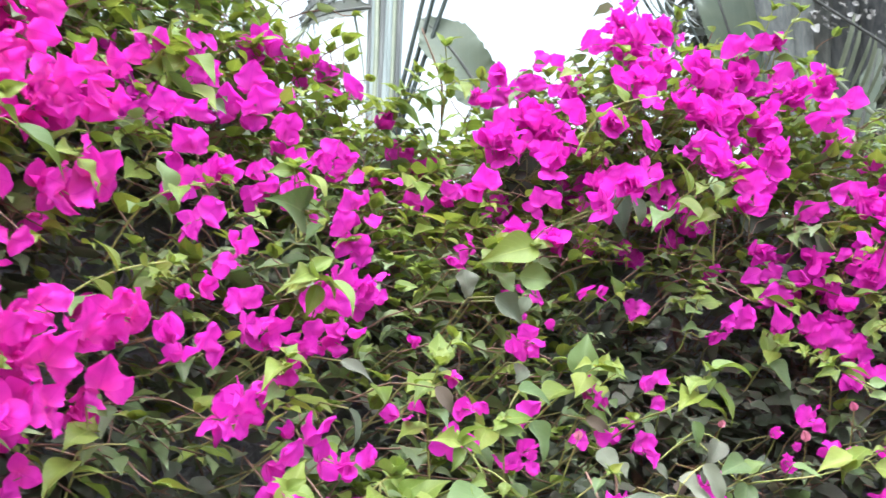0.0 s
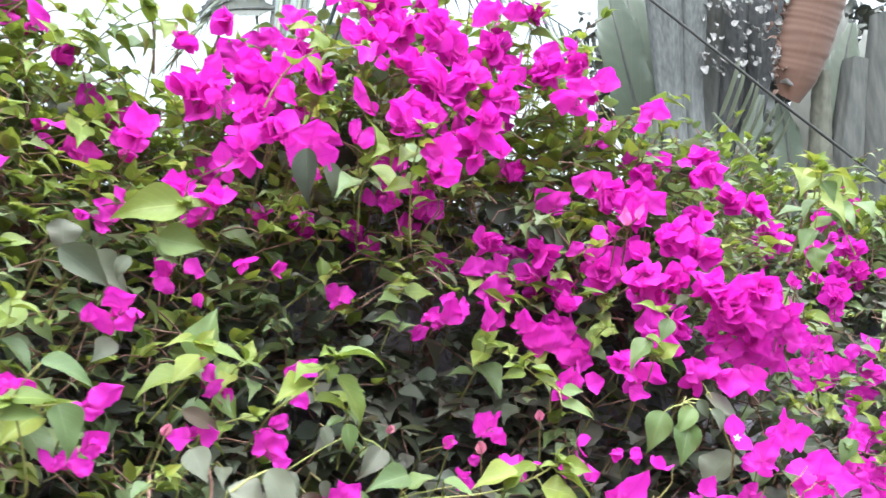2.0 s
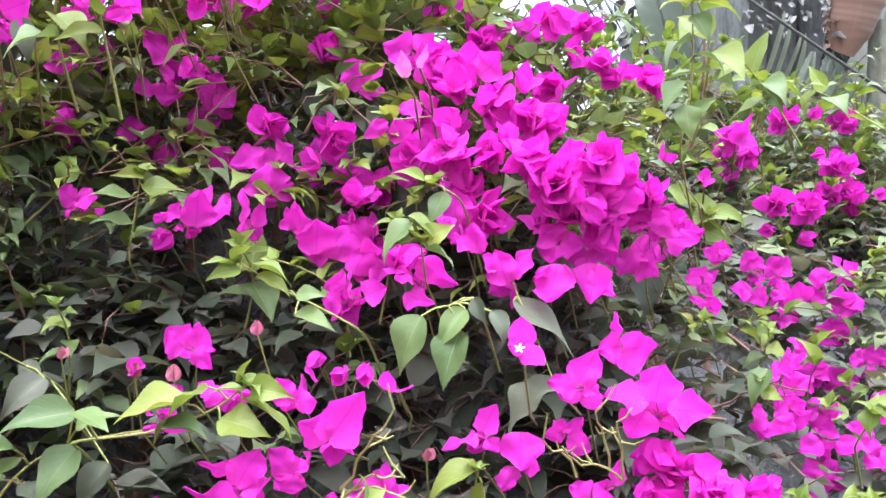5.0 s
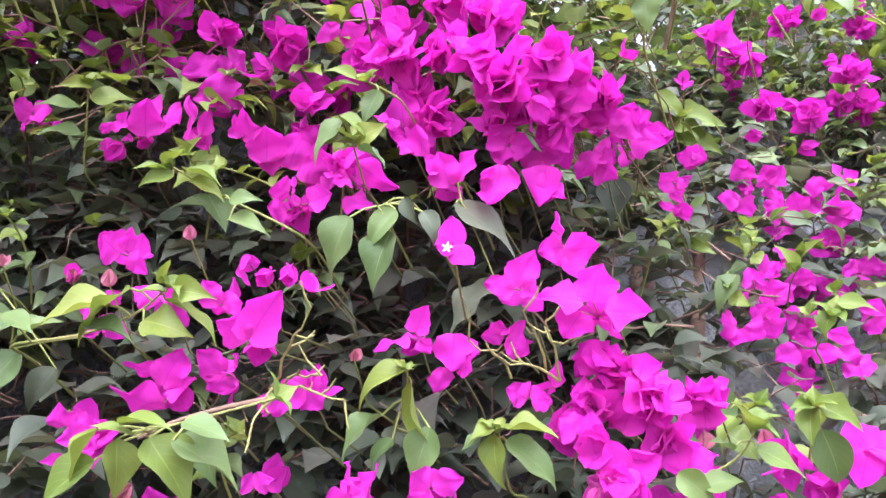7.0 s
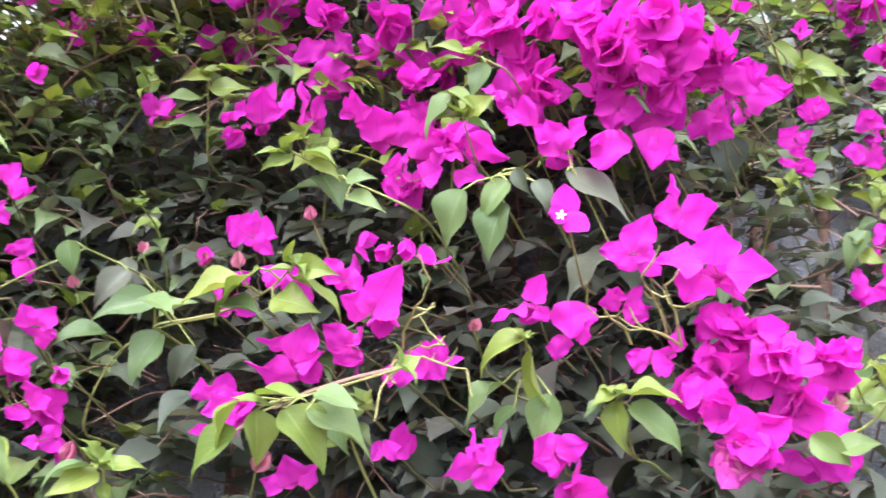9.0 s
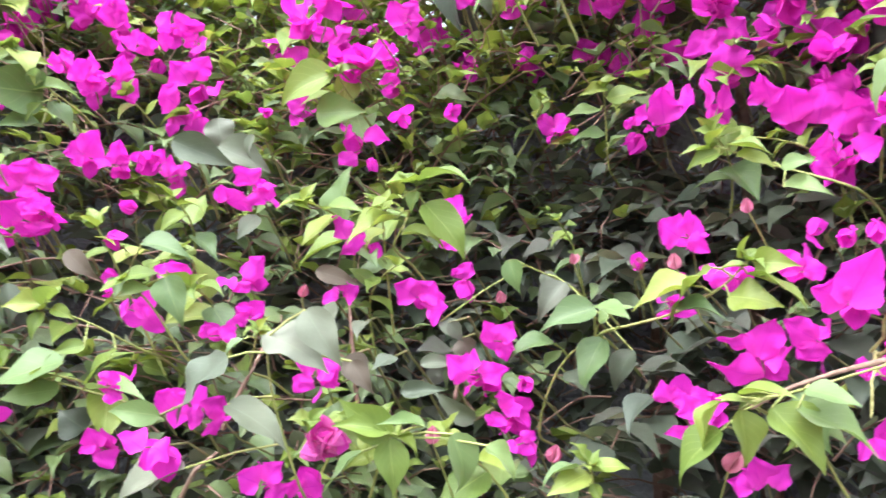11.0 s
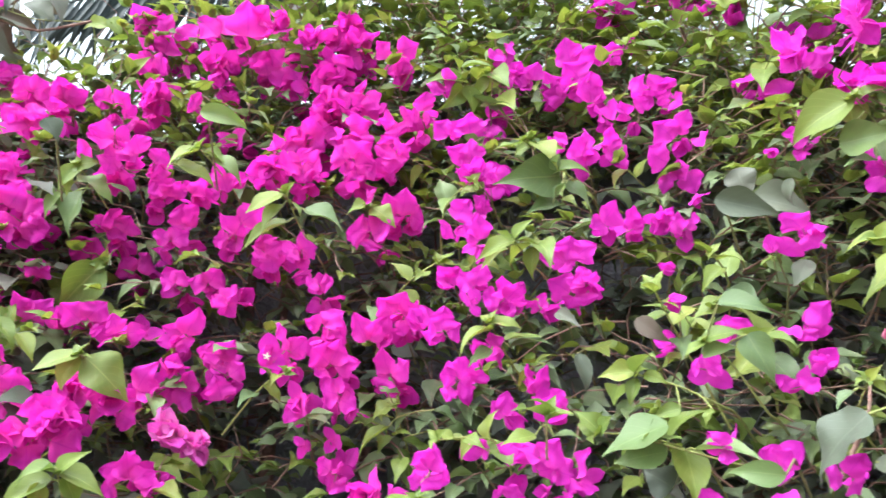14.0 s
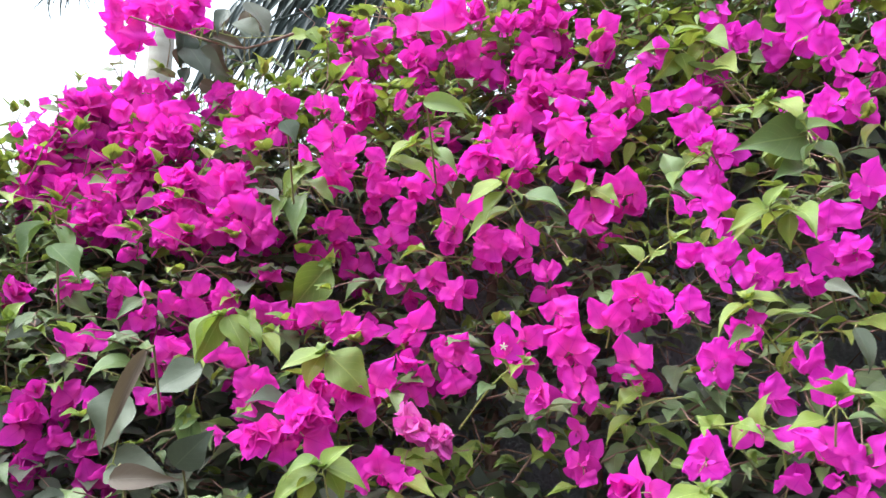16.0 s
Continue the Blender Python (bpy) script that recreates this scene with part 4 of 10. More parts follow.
flowers(-0.428, 0.915, 2.028, 0.027, 4)
flowers(-0.166, 0.672, 1.629, 0.015, 2)
flowers(-0.363, 0.856, 1.960, 0.029, 5)
flowers(-0.285, 0.793, 1.818, 0.025, 3)
flowers(-0.282, 0.823, 1.974, 0.021, 2)
flowers(-0.079, 0.681, 1.443, 0.013, 2)
flowers(-0.259, 0.995, 2.120, 0.035, 5)
flowers(-0.091, 0.853, 1.716, 0.012, 1)
flowers(-0.083, 0.866, 1.716, 0.018, 1)
flowers(-0.030, 0.803, 1.644, 0.008, 1)
flowers(0.010, 0.765, 1.598, 0.006, 1)
flowers(-0.072, 0.911, 1.744, 0.013, 1)
flowers(-0.089, 1.034, 2.018, 0.016, 1)
flowers(0.011, 0.927, 1.773, 0.012, 1)
flowers(0.070, 0.824, 1.642, 0.012, 1)
flowers(0.034, 0.951, 1.872, 0.015, 2)
flowers(0.051, 1.031, 2.059, 0.024, 2)
flowers(0.096, 0.952, 1.821, 0.020, 3)
flowers(0.087, 0.986, 1.833, 0.024, 2)
flowers(0.083, 1.030, 1.988, 0.039, 6)
flowers(0.137, 0.933, 1.796, 0.019, 3)
flowers(0.178, 0.824, 1.805, 0.024, 5)
flowers(0.130, 0.958, 1.701, 0.011, 1)
flowers(0.087, 1.088, 2.136, 0.021, 2)
flowers(0.201, 0.818, 1.433, 0.013, 3, "pink")
flowers(0.207, 0.808, 1.820, 0.024, 5)
flowers(0.147, 0.993, 1.941, 0.030, 4)
flowers(0.178, 0.904, 1.596, 0.007, 1)
flowers(0.128, 1.074, 2.051, 0.033, 5)
flowers(0.175, 0.949, 1.734, 0.011, 1)
flowers(0.129, 1.156, 2.172, 0.018, 1)
flowers(0.153, 1.082, 2.029, 0.041, 6)
flowers(0.163, 1.093, 1.855, 0.016, 2)
flowers(0.202, 0.992, 1.752, 0.014, 2)
flowers(0.206, 0.993, 1.908, 0.021, 3)
flowers(0.190, 1.089, 2.111, 0.030, 3)
flowers(0.228, 0.971, 1.987, 0.026, 3)
flowers(0.282, 1.015, 2.078, 0.032, 5)
flowers(0.271, 1.083, 2.191, 0.026, 3)
flowers(0.310, 0.925, 1.477, 0.011, 1)
flowers(0.283, 1.089, 2.228, 0.027, 3)
flowers(0.326, 0.864, 1.868, 0.024, 3)
flowers(0.303, 1.107, 2.190, 0.036, 4)
flowers(0.329, 0.956, 2.001, 0.022, 2)
flowers(0.339, 0.928, 1.931, 0.021, 3)
flowers(0.325, 1.041, 2.116, 0.037, 6)
flowers(0.352, 0.945, 1.928, 0.022, 2)
flowers(0.351, 1.138, 2.251, 0.032, 4)
flowers(0.366, 0.994, 2.078, 0.032, 5)
flowers(0.371, 0.982, 1.999, 0.031, 4)
flowers(0.391, 0.968, 1.572, 0.004, 1)
flowers(0.393, 1.009, 2.063, 0.027, 4)
flowers(0.406, 0.989, 2.013, 0.023, 2)
flowers(0.409, 0.974, 1.919, 0.025, 4)
flowers(0.417, 0.912, 1.905, 0.024, 3)
flowers(0.442, 1.071, 1.838, 0.020, 3)
flowers(0.452, 1.008, 2.009, 0.032, 4)
flowers(0.454, 1.061, 2.110, 0.033, 5)
flowers(0.485, 1.114, 1.956, 0.019, 2)
flowers(0.501, 1.041, 2.160, 0.017, 1)
flowers(0.512, 1.052, 1.816, 0.021, 3)
flowers(0.518, 1.047, 2.073, 0.029, 4)
flowers(0.537, 1.081, 1.730, 0.024, 5)
flowers(0.534, 1.043, 1.750, 0.015, 2)
flowers(0.526, 0.952, 1.577, 0.012, 2)
flowers(0.536, 1.053, 1.651, 0.016, 3)
flowers(0.549, 1.110, 1.793, 0.020, 3)
flowers(0.560, 1.091, 1.712, 0.019, 3)
flowers(0.546, 0.960, 1.481, 0.011, 2)
flowers(0.557, 1.027, 2.072, 0.021, 2)
flowers(0.546, 0.918, 1.562, 0.009, 1)
flowers(0.562, 0.910, 1.561, 0.011, 1)
flowers(0.585, 1.055, 1.795, 0.023, 4)
flowers(0.581, 0.989, 1.670, 0.016, 3)
flowers(0.603, 1.057, 1.906, 0.023, 4)
flowers(0.581, 0.901, 1.555, 0.009, 1)
flowers(0.624, 1.042, 1.872, 0.022, 4)
flowers(0.617, 0.992, 1.775, 0.023, 6)
flowers(0.635, 1.018, 1.748, 0.019, 4)
flowers(0.654, 1.079, 1.945, 0.021, 3)
flowers(0.650, 1.011, 1.724, 0.019, 3)
flowers(0.650, 0.998, 1.774, 0.021, 6)
flowers(0.661, 1.008, 1.829, 0.026, 6)
flowers(0.682, 0.977, 1.761, 0.022, 6)
flowers(0.676, 0.950, 1.405, 0.015, 2)
flowers(0.703, 1.027, 1.825, 0.027, 6)
flowers(0.719, 1.058, 1.881, 0.023, 4)
flowers(0.711, 1.001, 1.920, 0.013, 2)
flowers(0.705, 0.976, 1.736, 0.022, 6)
flowers(0.759, 1.147, 1.987, 0.013, 1)
flowers(0.724, 1.000, 1.729, 0.023, 6)
flowers(0.775, 1.147, 2.024, 0.017, 3)
flowers(0.752, 1.014, 1.720, 0.023, 6)
flowers(0.781, 1.095, 1.940, 0.014, 2)
flowers(0.740, 0.972, 1.758, 0.022, 6)
flowers(0.750, 0.987, 1.471, 0.014, 2)
flowers(0.796, 1.107, 1.931, 0.016, 2)
flowers(0.761, 1.000, 1.754, 0.023, 6)
flowers(0.767, 0.969, 1.459, 0.017, 5)
flowers(0.791, 1.024, 1.746, 0.021, 5)
flowers(0.778, 0.983, 1.487, 0.020, 4)
flowers(0.779, 0.986, 1.520, 0.014, 2)
flowers(0.841, 1.141, 1.944, 0.023, 4)
flowers(0.777, 0.964, 1.427, 0.011, 3, "pink")
flowers(0.816, 1.056, 1.741, 0.020, 5)
flowers(0.794, 0.980, 1.511, 0.020, 5)
flowers(0.788, 0.958, 1.440, 0.019, 5)
flowers(0.818, 1.029, 1.796, 0.012, 2)
flowers(0.854, 1.117, 1.758, 0.016, 3)
flowers(0.815, 0.966, 1.494, 0.020, 5)
flowers(0.906, 1.178, 1.851, 0.012, 2)
flowers(0.825, 0.984, 1.464, 0.018, 4)
flowers(1.105, 1.568, 2.101, 0.036, 4)
flowers(0.857, 1.009, 1.495, 0.019, 3)
flowers(0.939, 1.165, 1.893, 0.020, 3)
flowers(1.124, 1.549, 2.081, 0.022, 2)
flowers(1.021, 1.258, 1.859, 0.021, 4)
flowers(0.915, 1.025, 1.419, 0.017, 3)
flowers(1.121, 1.405, 2.058, 0.026, 3)
flowers(0.907, 0.986, 1.454, 0.014, 3)
flowers(1.193, 1.512, 1.968, 0.029, 4)
flowers(1.176, 1.474, 1.950, 0.026, 4)
flowers(0.935, 0.992, 1.436, 0.016, 3)
flowers(1.314, 1.669, 2.075, 0.029, 4)
flowers(0.968, 1.028, 1.412, 0.019, 3)
flowers(1.319, 1.623, 2.110, 0.031, 2)
flowers(1.365, 1.698, 2.080, 0.039, 6)
flowers(1.401, 1.730, 2.255, 0.032, 2)
flowers(0.956, 0.966, 1.458, 0.015, 4)

bloom(0.266, 1.090, 1.756, (0.268, 1.089, 1.758, 0.249, 1.084, 1.764, 0.024), (0.268, 1.089, 1.758, 0.289, 1.087, 1.757, 0.027), (0.270, 1.090, 1.755, 0.259, 1.090, 1.741, 0.016))
bloom(0.296, 1.204, 1.876, (0.288, 1.204, 1.875, 0.273, 1.193, 1.897, 0.028), (0.294, 1.203, 1.879, 0.321, 1.203, 1.868, 0.035), (0.294, 1.204, 1.875, 0.309, 1.206, 1.856, 0.025))
bloom(0.388, 1.049, 1.726, (0.395, 1.051, 1.719, 0.399, 1.037, 1.751, 0.036), (0.384, 1.051, 1.718, 0.376, 1.051, 1.713, 0.011))
bloom(0.445, 1.033, 1.728, (0.441, 1.038, 1.709, 0.435, 1.022, 1.745, 0.033), (0.451, 1.037, 1.715, 0.456, 1.027, 1.737, 0.015))
bloom(0.458, 1.060, 1.768, (0.452, 1.064, 1.755, 0.447, 1.050, 1.785, 0.038), (0.461, 1.064, 1.755, 0.473, 1.057, 1.771, 0.020))
bloom(0.488, 1.051, 1.725, (0.490, 1.053, 1.715, 0.487, 1.040, 1.744, 0.026), (0.480, 1.052, 1.720, 0.471, 1.043, 1.737, 0.021), (0.503, 1.058, 1.699, 0.499, 1.045, 1.729, 0.036))
bloom(0.521, 1.062, 1.715, (0.521, 1.067, 1.697, 0.530, 1.052, 1.731, 0.040), (0.514, 1.064, 1.707, 0.486, 1.059, 1.704, 0.030), (0.549, 1.062, 1.719, 0.528, 1.056, 1.727, 0.025))
bloom(0.552, 1.059, 1.696, (0.538, 1.062, 1.682, 0.545, 1.050, 1.710, 0.035), (0.543, 1.058, 1.699, 0.567, 1.054, 1.703, 0.035), (0.551, 1.061, 1.689, 0.571, 1.059, 1.686, 0.030))
bloom(0.536, 1.021, 1.654, (0.541, 1.023, 1.647, 0.533, 1.014, 1.667, 0.033), (0.532, 1.024, 1.643, 0.516, 1.021, 1.641, 0.019), (0.551, 1.023, 1.650, 0.569, 1.018, 1.658, 0.028), (0.534, 1.020, 1.658, 0.519, 1.016, 1.662, 0.023))
bloom(0.596, 0.980, 1.648, (0.594, 0.975, 1.665, 0.627, 0.976, 1.647, 0.027), (0.589, 0.978, 1.655, 0.577, 0.977, 1.647, 0.020), (0.585, 0.982, 1.640, 0.607, 0.982, 1.629, 0.020))
bloom(0.584, 1.055, 1.796, (0.591, 1.058, 1.784, 0.587, 1.041, 1.823, 0.051), (0.594, 1.060, 1.777, 0.567, 1.049, 1.793, 0.030))
bloom(0.623, 1.007, 1.771, (0.617, 1.010, 1.758, 0.623, 0.996, 1.791, 0.038), (0.617, 1.010, 1.756, 0.634, 1.002, 1.773, 0.033))
bloom(0.560, 1.051, 1.825, (0.578, 1.054, 1.816, 0.565, 1.046, 1.831, 0.028), (0.554, 1.053, 1.818, 0.545, 1.046, 1.831, 0.026))
bloom(0.640, 1.014, 1.725, (0.637, 1.017, 1.713, 0.659, 1.001, 1.749, 0.029), (0.628, 1.017, 1.713, 0.618, 1.003, 1.742, 0.034), (0.637, 1.018, 1.709, 0.662, 1.013, 1.716, 0.023))
bloom(0.629, 0.993, 1.698, (0.625, 0.991, 1.708, 0.604, 0.986, 1.711, 0.023), (0.637, 0.997, 1.684, 0.621, 0.991, 1.696, 0.026), (0.642, 0.998, 1.682, 0.644, 0.988, 1.705, 0.027))
bloom(0.663, 0.983, 1.668, (0.667, 0.987, 1.653, 0.653, 0.976, 1.676, 0.027), (0.672, 0.986, 1.657, 0.683, 0.976, 1.681, 0.023), (0.658, 0.984, 1.665, 0.645, 0.979, 1.672, 0.022))
bloom(0.490, 1.143, 1.840, (0.494, 1.144, 1.840, 0.515, 1.133, 1.863, 0.032), (0.489, 1.144, 1.840, 0.475, 1.135, 1.857, 0.026), (0.489, 1.146, 1.831, 0.481, 1.149, 1.804, 0.023))
bloom(0.447, 1.075, 1.805, (0.445, 1.074, 1.807, 0.410, 1.070, 1.796, 0.026), (0.456, 1.075, 1.804, 0.473, 1.071, 1.811, 0.027), (0.453, 1.077, 1.797, 0.446, 1.071, 1.811, 0.021))
bloom(0.695, 0.985, 1.726, (0.697, 0.984, 1.730, 0.681, 0.977, 1.741, 0.023), (0.704, 0.985, 1.726, 0.687, 0.982, 1.724, 0.027), (0.702, 0.987, 1.719, 0.697, 0.987, 1.712, 0.022))
bloom(0.718, 0.976, 1.754, (0.715, 0.982, 1.734, 0.706, 0.972, 1.755, 0.032), (0.733, 0.981, 1.739, 0.723, 0.970, 1.762, 0.032), (0.721, 0.976, 1.758, 0.712, 0.968, 1.773, 0.031))
bloom(0.755, 0.996, 1.755, (0.743, 1.001, 1.736, 0.754, 0.991, 1.758, 0.033), (0.762, 1.004, 1.726, 0.770, 0.993, 1.750, 0.033), (0.745, 0.993, 1.768, 0.756, 0.985, 1.784, 0.028))
bloom(0.798, 1.039, 1.740, (0.781, 1.041, 1.728, 0.794, 1.028, 1.759, 0.035), (0.805, 1.043, 1.724, 0.820, 1.034, 1.744, 0.035), (0.786, 1.037, 1.745, 0.802, 1.037, 1.734, 0.029))
bloom(0.830, 1.087, 1.741, (0.823, 1.087, 1.739, 0.859, 1.082, 1.740, 0.032), (0.798, 1.088, 1.733, 0.815, 1.089, 1.717, 0.031), (0.834, 1.083, 1.756, 0.848, 1.080, 1.758, 0.021))
bloom(0.742, 1.013, 1.712, (0.758, 1.014, 1.710, 0.740, 1.013, 1.697, 0.032), (0.726, 1.010, 1.721, 0.716, 1.005, 1.728, 0.028), (0.747, 1.012, 1.717, 0.765, 1.014, 1.693, 0.029))
bloom(0.712, 1.010, 1.698, (0.712, 1.010, 1.698, 0.698, 1.002, 1.713, 0.029), (0.714, 1.010, 1.698, 0.733, 1.008, 1.698, 0.025), (0.710, 1.010, 1.696, 0.707, 1.012, 1.680, 0.021))
bloom(0.699, 0.983, 1.656, (0.706, 0.980, 1.668, 0.701, 0.984, 1.633, 0.034), (0.698, 0.983, 1.658, 0.690, 0.980, 1.663, 0.017))
bloom(0.744, 1.018, 1.665, (0.744, 1.014, 1.682, 0.733, 1.017, 1.647, 0.031), (0.740, 1.015, 1.676, 0.759, 1.017, 1.651, 0.021))
bloom(0.797, 1.058, 1.703, (0.790, 1.056, 1.712, 0.776, 1.057, 1.689, 0.030), (0.792, 1.058, 1.702, 0.813, 1.058, 1.692, 0.029), (0.797, 1.057, 1.709, 0.809, 1.055, 1.708, 0.022))
bloom(0.751, 0.969, 1.603, (0.750, 0.969, 1.600, 0.732, 0.967, 1.596, 0.022), (0.752, 0.970, 1.597, 0.777, 0.967, 1.597, 0.030), (0.749, 0.968, 1.604, 0.749, 0.959, 1.625, 0.011))
bloom(0.717, 0.963, 1.571, (0.714, 0.964, 1.566, 0.693, 0.959, 1.570, 0.021), (0.716, 0.963, 1.568, 0.725, 0.952, 1.594, 0.025), (0.721, 0.963, 1.569, 0.732, 0.964, 1.557, 0.016))
bloom(0.643, 0.954, 1.529, (0.645, 0.954, 1.531, 0.653, 0.945, 1.550, 0.020), (0.641, 0.954, 1.528, 0.616, 0.951, 1.520, 0.017), (0.649, 0.955, 1.527, 0.654, 0.956, 1.516, 0.013))
bloom(0.672, 0.962, 1.509, (0.672, 0.956, 1.532, 0.671, 0.958, 1.505, 0.031), (0.665, 0.961, 1.509, 0.663, 0.963, 1.490, 0.016), (0.675, 0.961, 1.512, 0.686, 0.960, 1.508, 0.016))
bloom(0.708, 0.979, 1.535, (0.707, 0.979, 1.537, 0.692, 0.977, 1.531, 0.017), (0.709, 0.980, 1.532, 0.728, 0.979, 1.525, 0.019), (0.705, 0.979, 1.536, 0.706, 0.974, 1.547, 0.014))
bloom(0.768, 0.951, 1.549, (0.768, 0.950, 1.555, 0.769, 0.939, 1.580, 0.036), (0.776, 0.951, 1.550, 0.807, 0.949, 1.543, 0.036), (0.760, 0.949, 1.555, 0.731, 0.943, 1.558, 0.028), (0.760, 0.951, 1.548, 0.749, 0.952, 1.529, 0.028), (0.774, 0.953, 1.544, 0.786, 0.954, 1.528, 0.025))
bloom(0.778, 0.986, 1.519, (0.779, 0.987, 1.516, 0.759, 0.980, 1.528, 0.025), (0.773, 0.986, 1.517, 0.781, 0.979, 1.535, 0.021), (0.781, 0.991, 1.502, 0.797, 0.984, 1.517, 0.025))
bloom(0.812, 0.968, 1.504, (0.793, 0.966, 1.507, 0.827, 0.967, 1.480, 0.036), (0.797, 0.965, 1.511, 0.815, 0.962, 1.516, 0.021), (0.813, 0.967, 1.507, 0.824, 0.967, 1.500, 0.020))
bloom(0.858, 1.008, 1.498, (0.859, 1.014, 1.476, 0.856, 1.000, 1.508, 0.034), (0.849, 1.012, 1.485, 0.841, 1.003, 1.504, 0.021), (0.867, 1.007, 1.505, 0.875, 1.004, 1.511, 0.013))
bloom(0.777, 0.982, 1.490, (0.780, 0.985, 1.480, 0.767, 0.976, 1.500, 0.029), (0.792, 0.988, 1.469, 0.799, 0.977, 1.496, 0.033), (0.771, 0.980, 1.496, 0.755, 0.976, 1.499, 0.024))
bloom(0.823, 0.985, 1.459, (0.819, 0.985, 1.460, 0.806, 0.977, 1.477, 0.029), (0.827, 0.990, 1.443, 0.851, 0.980, 1.463, 0.033), (0.823, 0.989, 1.447, 0.810, 0.981, 1.461, 0.028))
bloom(0.775, 0.967, 1.456, (0.772, 0.969, 1.448, 0.763, 0.960, 1.468, 0.028), (0.786, 0.973, 1.438, 0.776, 0.965, 1.452, 0.024), (0.803, 0.972, 1.441, 0.794, 0.963, 1.461, 0.028), (0.757, 0.964, 1.466, 0.744, 0.959, 1.474, 0.020))
bloom(0.846, 1.012, 1.428, (0.856, 1.009, 1.440, 0.845, 1.010, 1.423, 0.025), (0.819, 1.013, 1.418, 0.826, 1.006, 1.435, 0.030), (0.842, 1.015, 1.415, 0.848, 1.009, 1.429, 0.025), (0.856, 1.010, 1.436, 0.871, 1.010, 1.428, 0.025))
bloom(0.733, 0.985, 1.499, (0.725, 0.987, 1.491, 0.711, 0.982, 1.499, 0.021), (0.728, 0.987, 1.490, 0.742, 0.984, 1.494, 0.021), (0.744, 0.985, 1.500, 0.750, 0.978, 1.517, 0.012))
bloom(0.543, 0.898, 1.527, (0.543, 0.901, 1.514, 0.563, 0.888, 1.546, 0.031), (0.543, 0.901, 1.516, 0.525, 0.893, 1.528, 0.022))
bloom(0.515, 0.927, 1.547, (0.514, 0.928, 1.543, 0.501, 0.921, 1.557, 0.018), (0.516, 0.928, 1.543, 0.531, 0.926, 1.546, 0.016))
bloom(0.516, 0.941, 1.500, (0.518, 0.942, 1.499, 0.498, 0.934, 1.511, 0.021), (0.520, 0.942, 1.499, 0.533, 0.936, 1.510, 0.024), (0.518, 0.942, 1.498, 0.513, 0.943, 1.485, 0.019))
bloom(0.481, 0.922, 1.491, (0.484, 0.923, 1.487, 0.497, 0.912, 1.513, 0.023), (0.482, 0.921, 1.495, 0.460, 0.914, 1.503, 0.011), (0.488, 0.924, 1.485, 0.507, 0.921, 1.488, 0.029), (0.486, 0.926, 1.477, 0.450, 0.918, 1.479, 0.022))
bloom(0.446, 0.896, 1.451, (0.453, 0.894, 1.456, 0.436, 0.893, 1.449, 0.019), (0.443, 0.898, 1.440, 0.426, 0.895, 1.439, 0.010), (0.446, 0.893, 1.462, 0.460, 0.891, 1.461, 0.014), (0.453, 0.895, 1.453, 0.459, 0.896, 1.443, 0.017))
bloom(0.573, 0.937, 1.488, (0.572, 0.936, 1.491, 0.553, 0.937, 1.472, 0.023), (0.574, 0.936, 1.491, 0.589, 0.937, 1.480, 0.023), (0.576, 0.937, 1.491, 0.578, 0.932, 1.501, 0.019))
bloom(0.465, 0.986, 1.410, (0.465, 0.988, 1.404, 0.464, 0.978, 1.427, 0.025), (0.459, 0.989, 1.400, 0.443, 0.983, 1.407, 0.017), (0.475, 0.989, 1.401, 0.485, 0.981, 1.419, 0.017))
bloom(0.613, 0.914, 1.423, (0.613, 0.914, 1.423, 0.608, 0.905, 1.444, 0.025), (0.614, 0.914, 1.422, 0.631, 0.908, 1.434, 0.022), (0.611, 0.915, 1.420, 0.590, 0.911, 1.417, 0.018), (0.616, 0.915, 1.420, 0.622, 0.916, 1.406, 0.022))
bloom(0.659, 0.934, 1.429, (0.658, 0.935, 1.428, 0.645, 0.929, 1.438, 0.020), (0.660, 0.934, 1.430, 0.679, 0.929, 1.438, 0.019), (0.658, 0.935, 1.428, 0.655, 0.936, 1.414, 0.019))
bloom(0.432, 0.958, 1.589, (0.428, 0.959, 1.586, 0.412, 0.953, 1.595, 0.026), (0.432, 0.959, 1.588, 0.438, 0.951, 1.605, 0.012), (0.434, 0.960, 1.584, 0.449, 0.960, 1.573, 0.017))
bloom(0.542, 0.953, 1.430, (0.541, 0.954, 1.425, 0.533, 0.950, 1.432, 0.016), (0.542, 0.953, 1.427, 0.553, 0.950, 1.434, 0.015))

bloom(-0.322, 0.701, 1.911, (-0.317, 0.705, 1.907, -0.310, 0.699, 1.930, 0.029), (-0.323, 0.703, 1.901, -0.331, 0.693, 1.903, 0.019))
bloom(-0.267, 0.721, 1.870, (-0.277, 0.717, 1.860, -0.282, 0.701, 1.879, 0.031), (-0.272, 0.721, 1.857, -0.256, 0.722, 1.878, 0.026), (-0.255, 0.734, 1.858, -0.250, 0.726, 1.882, 0.039))
bloom(-0.254, 0.723, 1.831, (-0.252, 0.728, 1.819, -0.263, 0.706, 1.841, 0.026), (-0.248, 0.732, 1.818, -0.244, 0.721, 1.844, 0.032))
bloom(-0.241, 0.745, 1.802, (-0.237, 0.752, 1.790, -0.246, 0.734, 1.806, 0.026), (-0.245, 0.743, 1.796, -0.228, 0.746, 1.812, 0.025))
bloom(-0.297, 0.860, 1.992, (-0.299, 0.862, 1.979, -0.307, 0.845, 1.998, 0.031), (-0.293, 0.866, 1.983, -0.280, 0.864, 2.004, 0.031))
